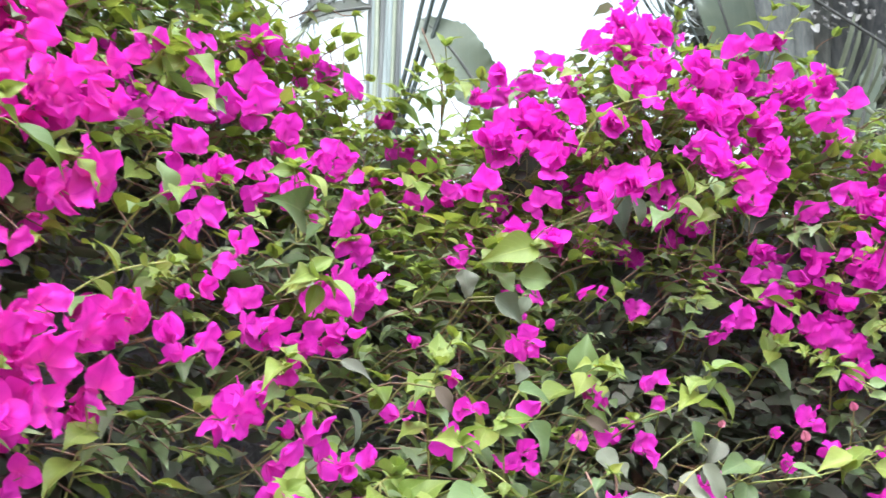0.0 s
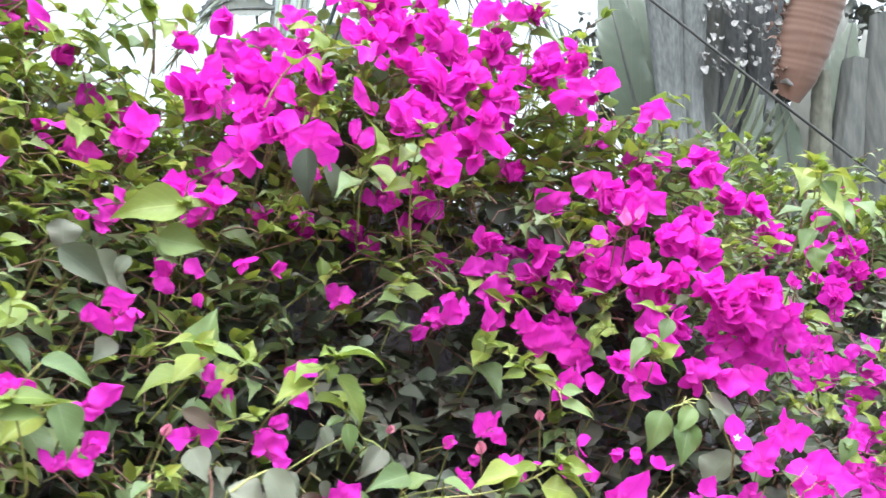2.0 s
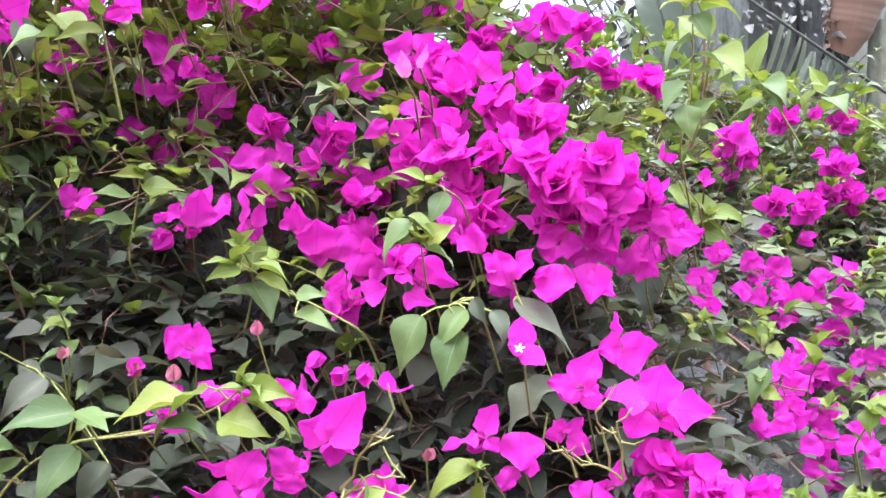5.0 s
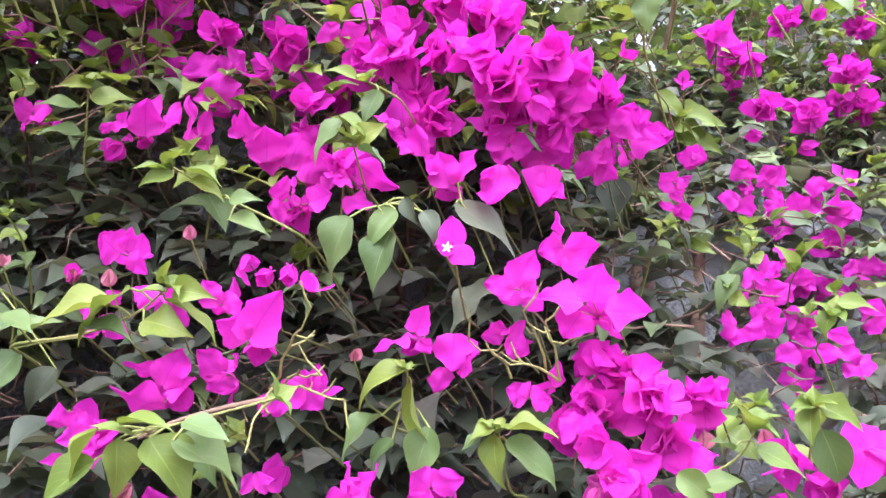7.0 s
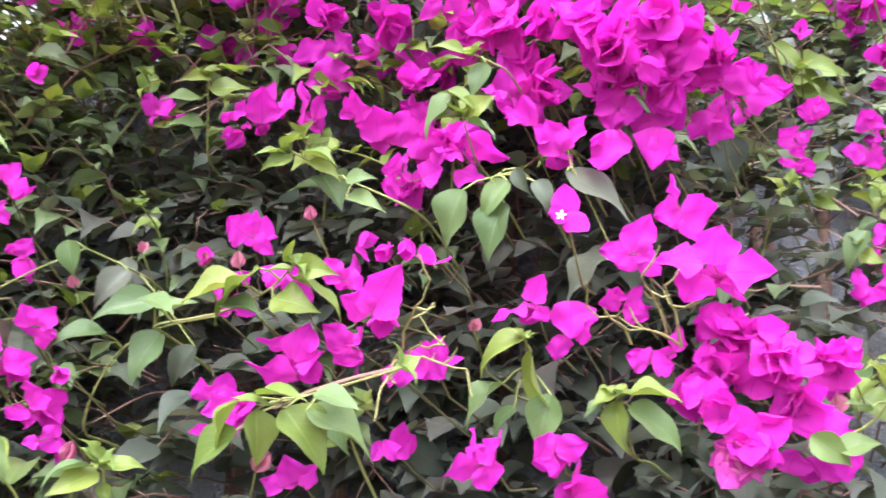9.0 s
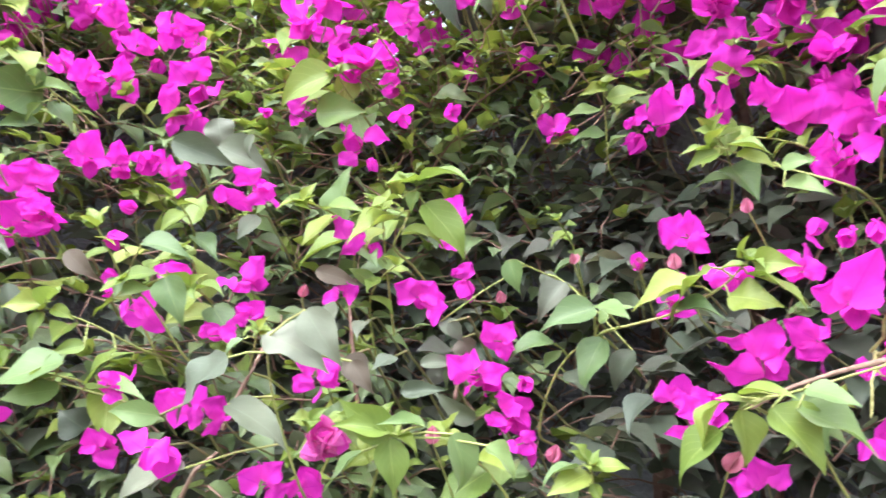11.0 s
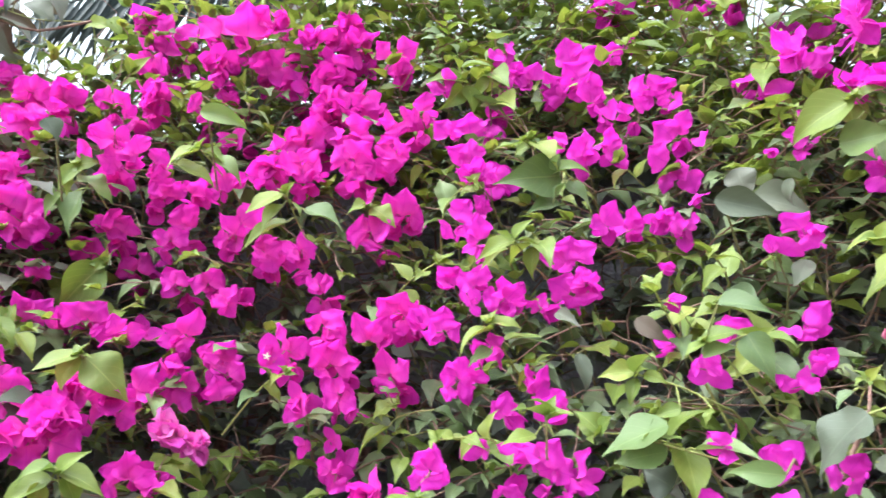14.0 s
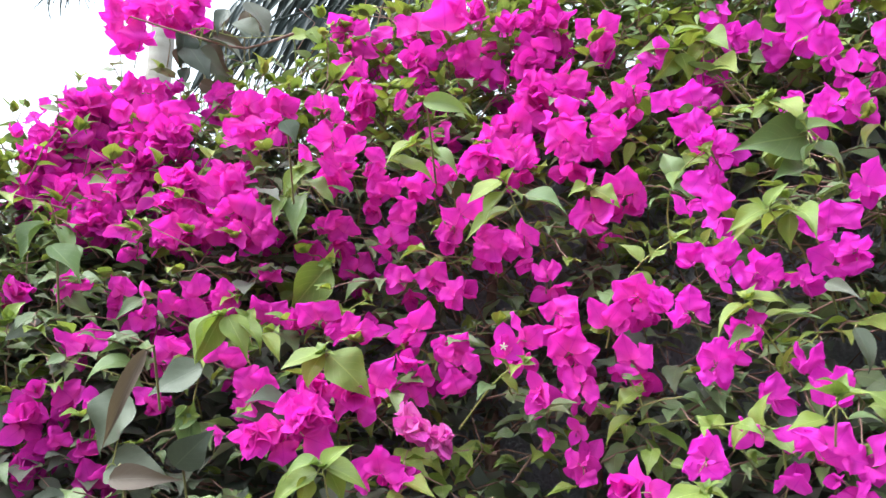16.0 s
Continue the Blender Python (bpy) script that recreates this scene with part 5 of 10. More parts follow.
bloom(-0.269, 0.882, 1.963, (-0.269, 0.886, 1.949, -0.263, 0.870, 1.986, 0.038), (-0.260, 0.893, 1.947, -0.275, 0.871, 1.962, 0.031))
bloom(-0.191, 0.873, 1.925, (-0.193, 0.877, 1.908, -0.185, 0.864, 1.943, 0.032), (-0.194, 0.872, 1.923, -0.200, 0.859, 1.935, 0.025), (-0.191, 0.879, 1.906, -0.175, 0.880, 1.928, 0.022))
bloom(-0.164, 0.869, 1.833, (-0.164, 0.869, 1.835, -0.180, 0.851, 1.837, 0.030), (-0.162, 0.872, 1.831, -0.154, 0.864, 1.857, 0.028), (-0.162, 0.872, 1.831, -0.154, 0.881, 1.800, 0.030))
bloom(-0.103, 0.931, 1.846, (-0.113, 0.927, 1.837, -0.122, 0.906, 1.859, 0.037), (-0.109, 0.928, 1.843, -0.089, 0.929, 1.867, 0.035), (-0.098, 0.940, 1.830, -0.077, 0.950, 1.836, 0.024))
bloom(-0.113, 0.921, 1.792, (-0.116, 0.915, 1.805, -0.129, 0.894, 1.820, 0.034), (-0.106, 0.923, 1.805, -0.103, 0.929, 1.778, 0.041), (-0.100, 0.931, 1.792, -0.097, 0.937, 1.766, 0.030), (-0.118, 0.917, 1.793, -0.124, 0.915, 1.770, 0.024))
bloom(-0.154, 0.909, 1.893, (-0.164, 0.907, 1.877, -0.159, 0.897, 1.901, 0.032), (-0.153, 0.910, 1.892, -0.137, 0.918, 1.897, 0.022))
bloom(-0.133, 0.914, 1.918, (-0.151, 0.903, 1.911, -0.129, 0.911, 1.924, 0.021), (-0.134, 0.915, 1.914, -0.114, 0.925, 1.919, 0.021))
bloom(0.056, 0.922, 1.879, (0.057, 0.926, 1.867, 0.044, 0.902, 1.889, 0.037), (0.057, 0.926, 1.867, 0.074, 0.927, 1.887, 0.031))
bloom(0.010, 1.026, 1.911, (0.005, 1.025, 1.901, 0.002, 1.012, 1.921, 0.029), (0.021, 1.038, 1.901, 0.017, 1.024, 1.919, 0.029))
bloom(-0.091, 1.042, 1.922, (-0.087, 1.044, 1.927, -0.098, 1.029, 1.933, 0.022), (-0.085, 1.047, 1.920, -0.089, 1.046, 1.905, 0.019))
bloom(0.026, 0.961, 1.792, (0.031, 0.966, 1.790, 0.014, 0.946, 1.795, 0.026), (0.040, 0.970, 1.798, 0.034, 0.953, 1.819, 0.031), (0.024, 0.964, 1.778, 0.019, 0.961, 1.765, 0.019))
bloom(0.092, 0.838, 1.649, (0.093, 0.838, 1.653, 0.088, 0.824, 1.669, 0.026), (0.095, 0.840, 1.651, 0.109, 0.846, 1.657, 0.031), (0.086, 0.836, 1.643, 0.077, 0.829, 1.631, 0.026), (0.092, 0.840, 1.647, 0.099, 0.846, 1.634, 0.021))
bloom(-0.080, 0.893, 1.719, (-0.090, 0.890, 1.707, -0.078, 0.887, 1.729, 0.028), (-0.079, 0.897, 1.710, -0.068, 0.896, 1.728, 0.019))
bloom(-0.107, 0.837, 1.716, (-0.112, 0.836, 1.707, -0.122, 0.822, 1.716, 0.028), (-0.107, 0.839, 1.710, -0.097, 0.833, 1.735, 0.025), (-0.105, 0.841, 1.710, -0.094, 0.845, 1.716, 0.018))
bloom(-0.111, 0.751, 1.673, (-0.115, 0.750, 1.667, -0.134, 0.730, 1.667, 0.025), (-0.114, 0.752, 1.665, -0.102, 0.749, 1.687, 0.034), (-0.107, 0.756, 1.667, -0.086, 0.763, 1.681, 0.028))
bloom(-0.120, 0.760, 1.636, (-0.121, 0.759, 1.634, -0.131, 0.742, 1.650, 0.031), (-0.117, 0.763, 1.632, -0.099, 0.768, 1.647, 0.025), (-0.120, 0.762, 1.630, -0.123, 0.761, 1.620, 0.025))
bloom(-0.189, 0.688, 1.702, (-0.185, 0.693, 1.696, -0.194, 0.676, 1.711, 0.025), (-0.182, 0.694, 1.698, -0.172, 0.689, 1.723, 0.025), (-0.188, 0.692, 1.692, -0.200, 0.681, 1.685, 0.020))
bloom(-0.174, 0.676, 1.652, (-0.175, 0.678, 1.642, -0.183, 0.664, 1.655, 0.026), (-0.173, 0.680, 1.644, -0.159, 0.679, 1.665, 0.022))
bloom(-0.158, 0.702, 1.635, (-0.163, 0.701, 1.625, -0.175, 0.686, 1.631, 0.027), (-0.160, 0.702, 1.630, -0.149, 0.699, 1.652, 0.027), (-0.156, 0.705, 1.628, -0.135, 0.713, 1.641, 0.025))
bloom(-0.127, 0.724, 1.622, (-0.129, 0.725, 1.614, -0.133, 0.714, 1.627, 0.022), (-0.126, 0.726, 1.616, -0.115, 0.728, 1.629, 0.019))
bloom(-0.223, 0.726, 1.754, (-0.230, 0.721, 1.751, -0.215, 0.727, 1.759, 0.025), (-0.224, 0.728, 1.746, -0.217, 0.726, 1.760, 0.018))
bloom(0.278, 1.168, 1.880, (0.277, 1.172, 1.867, 0.271, 1.155, 1.888, 0.027), (0.276, 1.168, 1.875, 0.289, 1.171, 1.886, 0.019))
bloom(0.354, 1.166, 1.888, (0.350, 1.166, 1.878, 0.342, 1.148, 1.898, 0.028), (0.355, 1.170, 1.876, 0.370, 1.171, 1.895, 0.026))
bloom(0.394, 1.122, 1.823, (0.394, 1.124, 1.815, 0.381, 1.106, 1.826, 0.029), (0.394, 1.124, 1.815, 0.410, 1.125, 1.834, 0.029))
bloom(0.371, 1.038, 1.718, (0.372, 1.039, 1.718, 0.385, 1.039, 1.736, 0.018), (0.370, 1.038, 1.718, 0.364, 1.029, 1.723, 0.015), (0.367, 1.037, 1.711, 0.371, 1.041, 1.702, 0.013))
bloom(0.242, 0.921, 1.618, (0.240, 0.919, 1.619, 0.228, 0.903, 1.628, 0.025), (0.244, 0.921, 1.624, 0.258, 0.924, 1.636, 0.020), (0.238, 0.921, 1.606, 0.249, 0.931, 1.593, 0.020))
bloom(0.165, 0.881, 1.605, (0.165, 0.882, 1.604, 0.160, 0.867, 1.621, 0.023), (0.167, 0.883, 1.604, 0.173, 0.889, 1.592, 0.023))
bloom(0.102, 0.969, 1.734, (0.101, 0.966, 1.743, 0.091, 0.953, 1.749, 0.030), (0.108, 0.972, 1.740, 0.132, 0.985, 1.739, 0.025), (0.098, 0.970, 1.724, 0.087, 0.963, 1.708, 0.021))
bloom(0.109, 1.017, 1.824, (0.111, 1.021, 1.814, 0.119, 1.017, 1.833, 0.029), (0.106, 1.016, 1.818, 0.104, 1.009, 1.827, 0.019))
bloom(0.082, 1.140, 1.937, (0.074, 1.139, 1.919, 0.068, 1.125, 1.936, 0.037), (0.077, 1.141, 1.923, 0.108, 1.151, 1.942, 0.030), (0.073, 1.134, 1.933, 0.098, 1.137, 1.962, 0.033))
bloom(0.088, 1.216, 1.942, (0.082, 1.217, 1.927, 0.099, 1.216, 1.952, 0.027), (0.081, 1.218, 1.922, 0.075, 1.215, 1.904, 0.020), (0.091, 1.212, 1.961, 0.104, 1.211, 1.983, 0.023))
bloom(0.207, 1.128, 1.901, (0.207, 1.141, 1.859, 0.211, 1.130, 1.885, 0.028), (0.208, 1.124, 1.918, 0.206, 1.110, 1.938, 0.033))
bloom(-0.114, 0.702, 1.544, (-0.118, 0.704, 1.530, -0.118, 0.690, 1.556, 0.021), (-0.116, 0.705, 1.530, -0.097, 0.704, 1.558, 0.021))
bloom(-0.127, 0.671, 1.518, (-0.128, 0.674, 1.507, -0.131, 0.663, 1.523, 0.015), (-0.125, 0.675, 1.509, -0.118, 0.669, 1.531, 0.020))
bloom(-0.087, 0.690, 1.518, (-0.089, 0.690, 1.512, -0.093, 0.681, 1.523, 0.015), (-0.087, 0.692, 1.512, -0.075, 0.693, 1.526, 0.015))
bloom(-0.094, 0.676, 1.471, (-0.097, 0.673, 1.471, -0.112, 0.654, 1.479, 0.021), (-0.092, 0.678, 1.466, -0.090, 0.670, 1.484, 0.024), (-0.090, 0.683, 1.458, -0.072, 0.690, 1.465, 0.026))
bloom(-0.062, 0.708, 1.452, (-0.065, 0.706, 1.453, -0.044, 0.707, 1.479, 0.024), (-0.067, 0.705, 1.451, -0.073, 0.701, 1.438, 0.021), (-0.065, 0.707, 1.449, -0.050, 0.717, 1.442, 0.017))
bloom(-0.077, 0.698, 1.426, (-0.080, 0.695, 1.429, -0.096, 0.682, 1.415, 0.021), (-0.078, 0.697, 1.429, -0.065, 0.701, 1.438, 0.019), (-0.075, 0.700, 1.427, -0.060, 0.711, 1.417, 0.019))
bloom(-0.152, 0.664, 1.563, (-0.146, 0.666, 1.569, -0.148, 0.657, 1.584, 0.016), (-0.158, 0.666, 1.543, -0.151, 0.665, 1.555, 0.025))
bloom(0.076, 0.846, 1.572, (0.077, 0.847, 1.574, 0.100, 0.853, 1.592, 0.021), (0.073, 0.845, 1.570, 0.057, 0.829, 1.567, 0.018), (0.075, 0.846, 1.569, 0.078, 0.850, 1.558, 0.018))
bloom(0.091, 0.838, 1.538, (0.087, 0.834, 1.541, 0.098, 0.839, 1.544, 0.013), (0.089, 0.836, 1.539, 0.091, 0.839, 1.527, 0.013))
bloom(0.030, 0.806, 1.578, (0.032, 0.808, 1.574, 0.042, 0.810, 1.585, 0.025), (0.028, 0.805, 1.575, 0.022, 0.797, 1.579, 0.015))
bloom(0.020, 0.780, 1.541, (0.021, 0.782, 1.539, 0.033, 0.786, 1.545, 0.020), (0.017, 0.779, 1.540, 0.013, 0.773, 1.542, 0.015))
bloom(0.081, 0.820, 1.522, (0.075, 0.817, 1.518, 0.073, 0.811, 1.527, 0.015), (0.083, 0.823, 1.516, 0.094, 0.826, 1.527, 0.017))
bloom(0.079, 0.782, 1.464, (0.077, 0.782, 1.458, 0.070, 0.770, 1.469, 0.021), (0.080, 0.785, 1.458, 0.092, 0.787, 1.469, 0.021))
bloom(0.159, 0.746, 1.449, (0.159, 0.746, 1.449, 0.171, 0.745, 1.465, 0.018), (0.156, 0.744, 1.447, 0.149, 0.735, 1.450, 0.017), (0.160, 0.748, 1.445, 0.165, 0.752, 1.439, 0.017))
bloom(0.076, 0.729, 1.471, (0.072, 0.727, 1.467, 0.082, 0.734, 1.461, 0.015), (0.073, 0.726, 1.473, 0.080, 0.726, 1.483, 0.014))
bloom(0.046, 0.741, 1.427, (0.049, 0.743, 1.428, 0.045, 0.733, 1.442, 0.023), (0.048, 0.744, 1.425, 0.052, 0.748, 1.411, 0.023), (0.047, 0.741, 1.432, 0.039, 0.734, 1.423, 0.014))
bloom(0.151, 0.703, 1.429, (0.151, 0.703, 1.428, 0.140, 0.689, 1.434, 0.023), (0.154, 0.706, 1.428, 0.165, 0.713, 1.424, 0.023))
bloom(0.183, 0.827, 1.483, (0.183, 0.826, 1.486, 0.173, 0.812, 1.493, 0.014), (0.184, 0.827, 1.484, 0.199, 0.835, 1.487, 0.022), (0.179, 0.824, 1.482, 0.171, 0.819, 1.467, 0.016), (0.188, 0.829, 1.491, 0.198, 0.837, 1.474, 0.018))
bloom(0.173, 0.790, 1.405, (0.169, 0.788, 1.404, 0.159, 0.775, 1.409, 0.023), (0.173, 0.790, 1.404, 0.184, 0.790, 1.421, 0.023), (0.175, 0.793, 1.401, 0.182, 0.799, 1.389, 0.019))
bloom(0.184, 0.815, 1.402, (0.185, 0.816, 1.400, 0.198, 0.822, 1.405, 0.019), (0.182, 0.814, 1.398, 0.175, 0.805, 1.405, 0.017))
bloom(0.223, 0.913, 1.552, (0.218, 0.910, 1.552, 0.207, 0.893, 1.563, 0.025), (0.221, 0.913, 1.549, 0.234, 0.914, 1.564, 0.025), (0.224, 0.917, 1.542, 0.239, 0.926, 1.540, 0.027))
bloom(0.219, 0.980, 1.587, (0.218, 0.982, 1.580, 0.227, 0.980, 1.597, 0.017), (0.217, 0.980, 1.582, 0.214, 0.974, 1.589, 0.010))
bloom(0.293, 0.919, 1.513, (0.288, 0.916, 1.511, 0.284, 0.905, 1.525, 0.016), (0.292, 0.919, 1.511, 0.305, 0.921, 1.525, 0.019), (0.293, 0.921, 1.510, 0.296, 0.924, 1.495, 0.016))
bloom(0.288, 0.885, 1.484, (0.285, 0.883, 1.482, 0.273, 0.867, 1.492, 0.024), (0.287, 0.884, 1.484, 0.294, 0.881, 1.500, 0.026), (0.292, 0.888, 1.482, 0.312, 0.898, 1.487, 0.019), (0.288, 0.887, 1.477, 0.280, 0.881, 1.468, 0.018))
bloom(0.299, 0.911, 1.454, (0.300, 0.911, 1.458, 0.301, 0.903, 1.474, 0.015), (0.299, 0.911, 1.454, 0.311, 0.915, 1.463, 0.014), (0.298, 0.910, 1.453, 0.291, 0.906, 1.443, 0.018), (0.299, 0.912, 1.449, 0.299, 0.914, 1.439, 0.011))
bloom(0.311, 0.912, 1.434, (0.313, 0.914, 1.433, 0.321, 0.915, 1.443, 0.011), (0.309, 0.912, 1.431, 0.302, 0.905, 1.428, 0.011))
bloom(0.408, 0.978, 1.545, (0.405, 0.976, 1.540, 0.397, 0.966, 1.547, 0.016), (0.405, 0.979, 1.534, 0.407, 0.981, 1.527, 0.014), (0.414, 0.979, 1.554, 0.422, 0.979, 1.564, 0.014))
bloom(0.421, 0.932, 1.466, (0.419, 0.932, 1.461, 0.415, 0.922, 1.473, 0.018), (0.421, 0.933, 1.461, 0.429, 0.935, 1.469, 0.016))

bloom(-0.716, 0.101, 2.121, (-0.715, 0.104, 2.119, -0.722, 0.068, 2.124, 0.043), (-0.718, 0.101, 2.115, -0.726, 0.092, 2.085, 0.043), (-0.715, 0.109, 2.115, -0.709, 0.132, 2.085, 0.043), (-0.710, 0.111, 2.126, -0.694, 0.127, 2.141, 0.042), (-0.715, 0.091, 2.135, -0.712, 0.074, 2.152, 0.042))
bloom(-0.696, 0.172, 2.145, (-0.703, 0.161, 2.136, -0.702, 0.138, 2.152, 0.035), (-0.698, 0.173, 2.136, -0.685, 0.199, 2.131, 0.035), (-0.694, 0.176, 2.144, -0.682, 0.182, 2.162, 0.035))
bloom(-0.639, 0.445, 2.074, (-0.643, 0.431, 2.076, -0.646, 0.402, 2.088, 0.053), (-0.643, 0.435, 2.073, -0.651, 0.425, 2.042, 0.053), (-0.637, 0.447, 2.076, -0.621, 0.453, 2.101, 0.048), (-0.632, 0.472, 2.060, -0.620, 0.488, 2.066, 0.043))
bloom(-0.540, 0.497, 2.091, (-0.545, 0.499, 2.073, -0.544, 0.469, 2.095, 0.051), (-0.541, 0.506, 2.076, -0.520, 0.513, 2.111, 0.051))
bloom(-0.481, 0.534, 2.080, (-0.493, 0.527, 2.053, -0.473, 0.520, 2.097, 0.057), (-0.483, 0.537, 2.071, -0.466, 0.549, 2.093, 0.039))
bloom(-0.521, 0.558, 2.036, (-0.523, 0.568, 2.019, -0.510, 0.559, 2.050, 0.042), (-0.523, 0.559, 2.028, -0.522, 0.542, 2.042, 0.032))
bloom(-0.664, 0.423, 2.146, (-0.667, 0.426, 2.132, -0.664, 0.396, 2.157, 0.046), (-0.666, 0.426, 2.137, -0.649, 0.442, 2.152, 0.046))
bloom(-0.728, 0.244, 2.027, (-0.731, 0.249, 2.011, -0.712, 0.252, 2.044, 0.044), (-0.732, 0.241, 2.017, -0.727, 0.233, 2.032, 0.026))
bloom(-0.623, 0.278, 1.967, (-0.629, 0.274, 1.953, -0.619, 0.262, 1.981, 0.033), (-0.625, 0.281, 1.957, -0.611, 0.292, 1.973, 0.033))
bloom(-0.554, 0.277, 1.894, (-0.557, 0.278, 1.884, -0.552, 0.260, 1.905, 0.038), (-0.555, 0.281, 1.886, -0.545, 0.287, 1.900, 0.029))
bloom(-0.725, 0.140, 2.024, (-0.736, 0.122, 2.015, -0.721, 0.117, 2.047, 0.026), (-0.731, 0.134, 2.014, -0.732, 0.111, 2.026, 0.035), (-0.725, 0.149, 2.014, -0.712, 0.151, 2.037, 0.030), (-0.720, 0.161, 2.014, -0.709, 0.178, 2.018, 0.026))
bloom(-0.793, 0.072, 2.008, (-0.808, 0.049, 1.991, -0.812, 0.019, 1.999, 0.044), (-0.794, 0.081, 1.994, -0.783, 0.070, 2.023, 0.048), (-0.782, 0.103, 2.002, -0.765, 0.109, 2.031, 0.048))
bloom(-0.742, 0.130, 1.946, (-0.748, 0.122, 1.935, -0.756, 0.098, 1.927, 0.051), (-0.745, 0.125, 1.942, -0.737, 0.116, 1.964, 0.051), (-0.736, 0.148, 1.942, -0.715, 0.172, 1.958, 0.051))
bloom(-0.683, 0.183, 1.944, (-0.688, 0.178, 1.934, -0.667, 0.200, 1.954, 0.045), (-0.700, 0.174, 1.904, -0.683, 0.197, 1.911, 0.049), (-0.694, 0.147, 1.954, -0.678, 0.155, 1.978, 0.040), (-0.676, 0.199, 1.945, -0.661, 0.214, 1.960, 0.033))
bloom(-0.789, 0.046, 1.929, (-0.789, 0.042, 1.931, -0.796, 0.011, 1.931, 0.051), (-0.777, 0.064, 1.942, -0.772, 0.046, 1.964, 0.043), (-0.792, 0.069, 1.891, -0.791, 0.043, 1.907, 0.046))
bloom(-0.745, 0.102, 1.865, (-0.770, 0.044, 1.863, -0.754, 0.065, 1.871, 0.049), (-0.754, 0.090, 1.854, -0.743, 0.102, 1.863, 0.049), (-0.742, 0.127, 1.846, -0.728, 0.143, 1.857, 0.041), (-0.732, 0.133, 1.868, -0.726, 0.116, 1.893, 0.049))
bloom(-0.693, 0.116, 1.798, (-0.701, 0.091, 1.803, -0.703, 0.060, 1.818, 0.047), (-0.692, 0.119, 1.795, -0.677, 0.134, 1.810, 0.047), (-0.682, 0.156, 1.782, -0.689, 0.135, 1.774, 0.045))
bloom(-0.550, 0.252, 1.822, (-0.552, 0.250, 1.817, -0.562, 0.217, 1.810, 0.044), (-0.551, 0.254, 1.817, -0.537, 0.257, 1.841, 0.037), (-0.551, 0.257, 1.813, -0.534, 0.273, 1.830, 0.037))
bloom(-0.531, 0.262, 1.783, (-0.533, 0.268, 1.771, -0.512, 0.283, 1.798, 0.043), (-0.538, 0.255, 1.772, -0.533, 0.243, 1.790, 0.036))
bloom(-0.573, 0.205, 1.759, (-0.575, 0.203, 1.759, -0.582, 0.166, 1.763, 0.043), (-0.572, 0.209, 1.759, -0.560, 0.207, 1.784, 0.043), (-0.566, 0.229, 1.752, -0.546, 0.255, 1.765, 0.043), (-0.581, 0.198, 1.746, -0.587, 0.177, 1.740, 0.036))
bloom(-0.521, 0.288, 1.748, (-0.527, 0.276, 1.745, -0.534, 0.256, 1.736, 0.038), (-0.525, 0.282, 1.745, -0.510, 0.313, 1.738, 0.035), (-0.515, 0.290, 1.764, -0.505, 0.311, 1.758, 0.035))
bloom(-0.446, 0.422, 1.796, (-0.449, 0.423, 1.786, -0.446, 0.405, 1.804, 0.031), (-0.448, 0.426, 1.786, -0.434, 0.434, 1.806, 0.031))
bloom(-0.421, 0.450, 1.794, (-0.424, 0.450, 1.784, -0.408, 0.464, 1.804, 0.024), (-0.424, 0.447, 1.788, -0.422, 0.439, 1.798, 0.017))
bloom(-0.438, 0.450, 1.762, (-0.443, 0.446, 1.751, -0.435, 0.438, 1.773, 0.031), (-0.441, 0.452, 1.750, -0.425, 0.463, 1.771, 0.031))
bloom(-0.460, 0.437, 1.741, (-0.462, 0.437, 1.734, -0.463, 0.418, 1.745, 0.024), (-0.461, 0.440, 1.734, -0.447, 0.453, 1.748, 0.031))
bloom(-0.506, 0.386, 1.763, (-0.509, 0.382, 1.757, -0.506, 0.368, 1.773, 0.032), (-0.507, 0.392, 1.751, -0.494, 0.401, 1.769, 0.032))
bloom(-0.383, 0.490, 1.741, (-0.385, 0.492, 1.730, -0.381, 0.472, 1.753, 0.027), (-0.379, 0.497, 1.743, -0.359, 0.516, 1.764, 0.034), (-0.390, 0.487, 1.724, -0.393, 0.470, 1.725, 0.027))
bloom(-0.450, 0.366, 1.838, (-0.448, 0.362, 1.850, -0.454, 0.334, 1.850, 0.028), (-0.452, 0.370, 1.827, -0.457, 0.357, 1.820, 0.035), (-0.442, 0.392, 1.830, -0.438, 0.379, 1.848, 0.035))
bloom(-0.449, 0.398, 1.821, (-0.444, 0.410, 1.822, -0.432, 0.419, 1.836, 0.031), (-0.461, 0.373, 1.813, -0.453, 0.390, 1.808, 0.029))
bloom(-0.495, 0.470, 1.929, (-0.495, 0.467, 1.931, -0.495, 0.453, 1.940, 0.031), (-0.493, 0.475, 1.927, -0.491, 0.483, 1.915, 0.031))
bloom(-0.550, 0.520, 1.984, (-0.554, 0.519, 1.972, -0.548, 0.506, 1.993, 0.026), (-0.551, 0.522, 1.976, -0.539, 0.530, 1.992, 0.029))
bloom(-0.515, 0.602, 2.010, (-0.514, 0.608, 2.004, -0.506, 0.590, 2.032, 0.050), (-0.509, 0.614, 2.011, -0.520, 0.592, 1.986, 0.042))
bloom(-0.458, 0.669, 2.064, (-0.464, 0.658, 2.059, -0.459, 0.637, 2.083, 0.050), (-0.453, 0.679, 2.066, -0.433, 0.699, 2.085, 0.042), (-0.457, 0.681, 2.051, -0.467, 0.656, 2.035, 0.042))
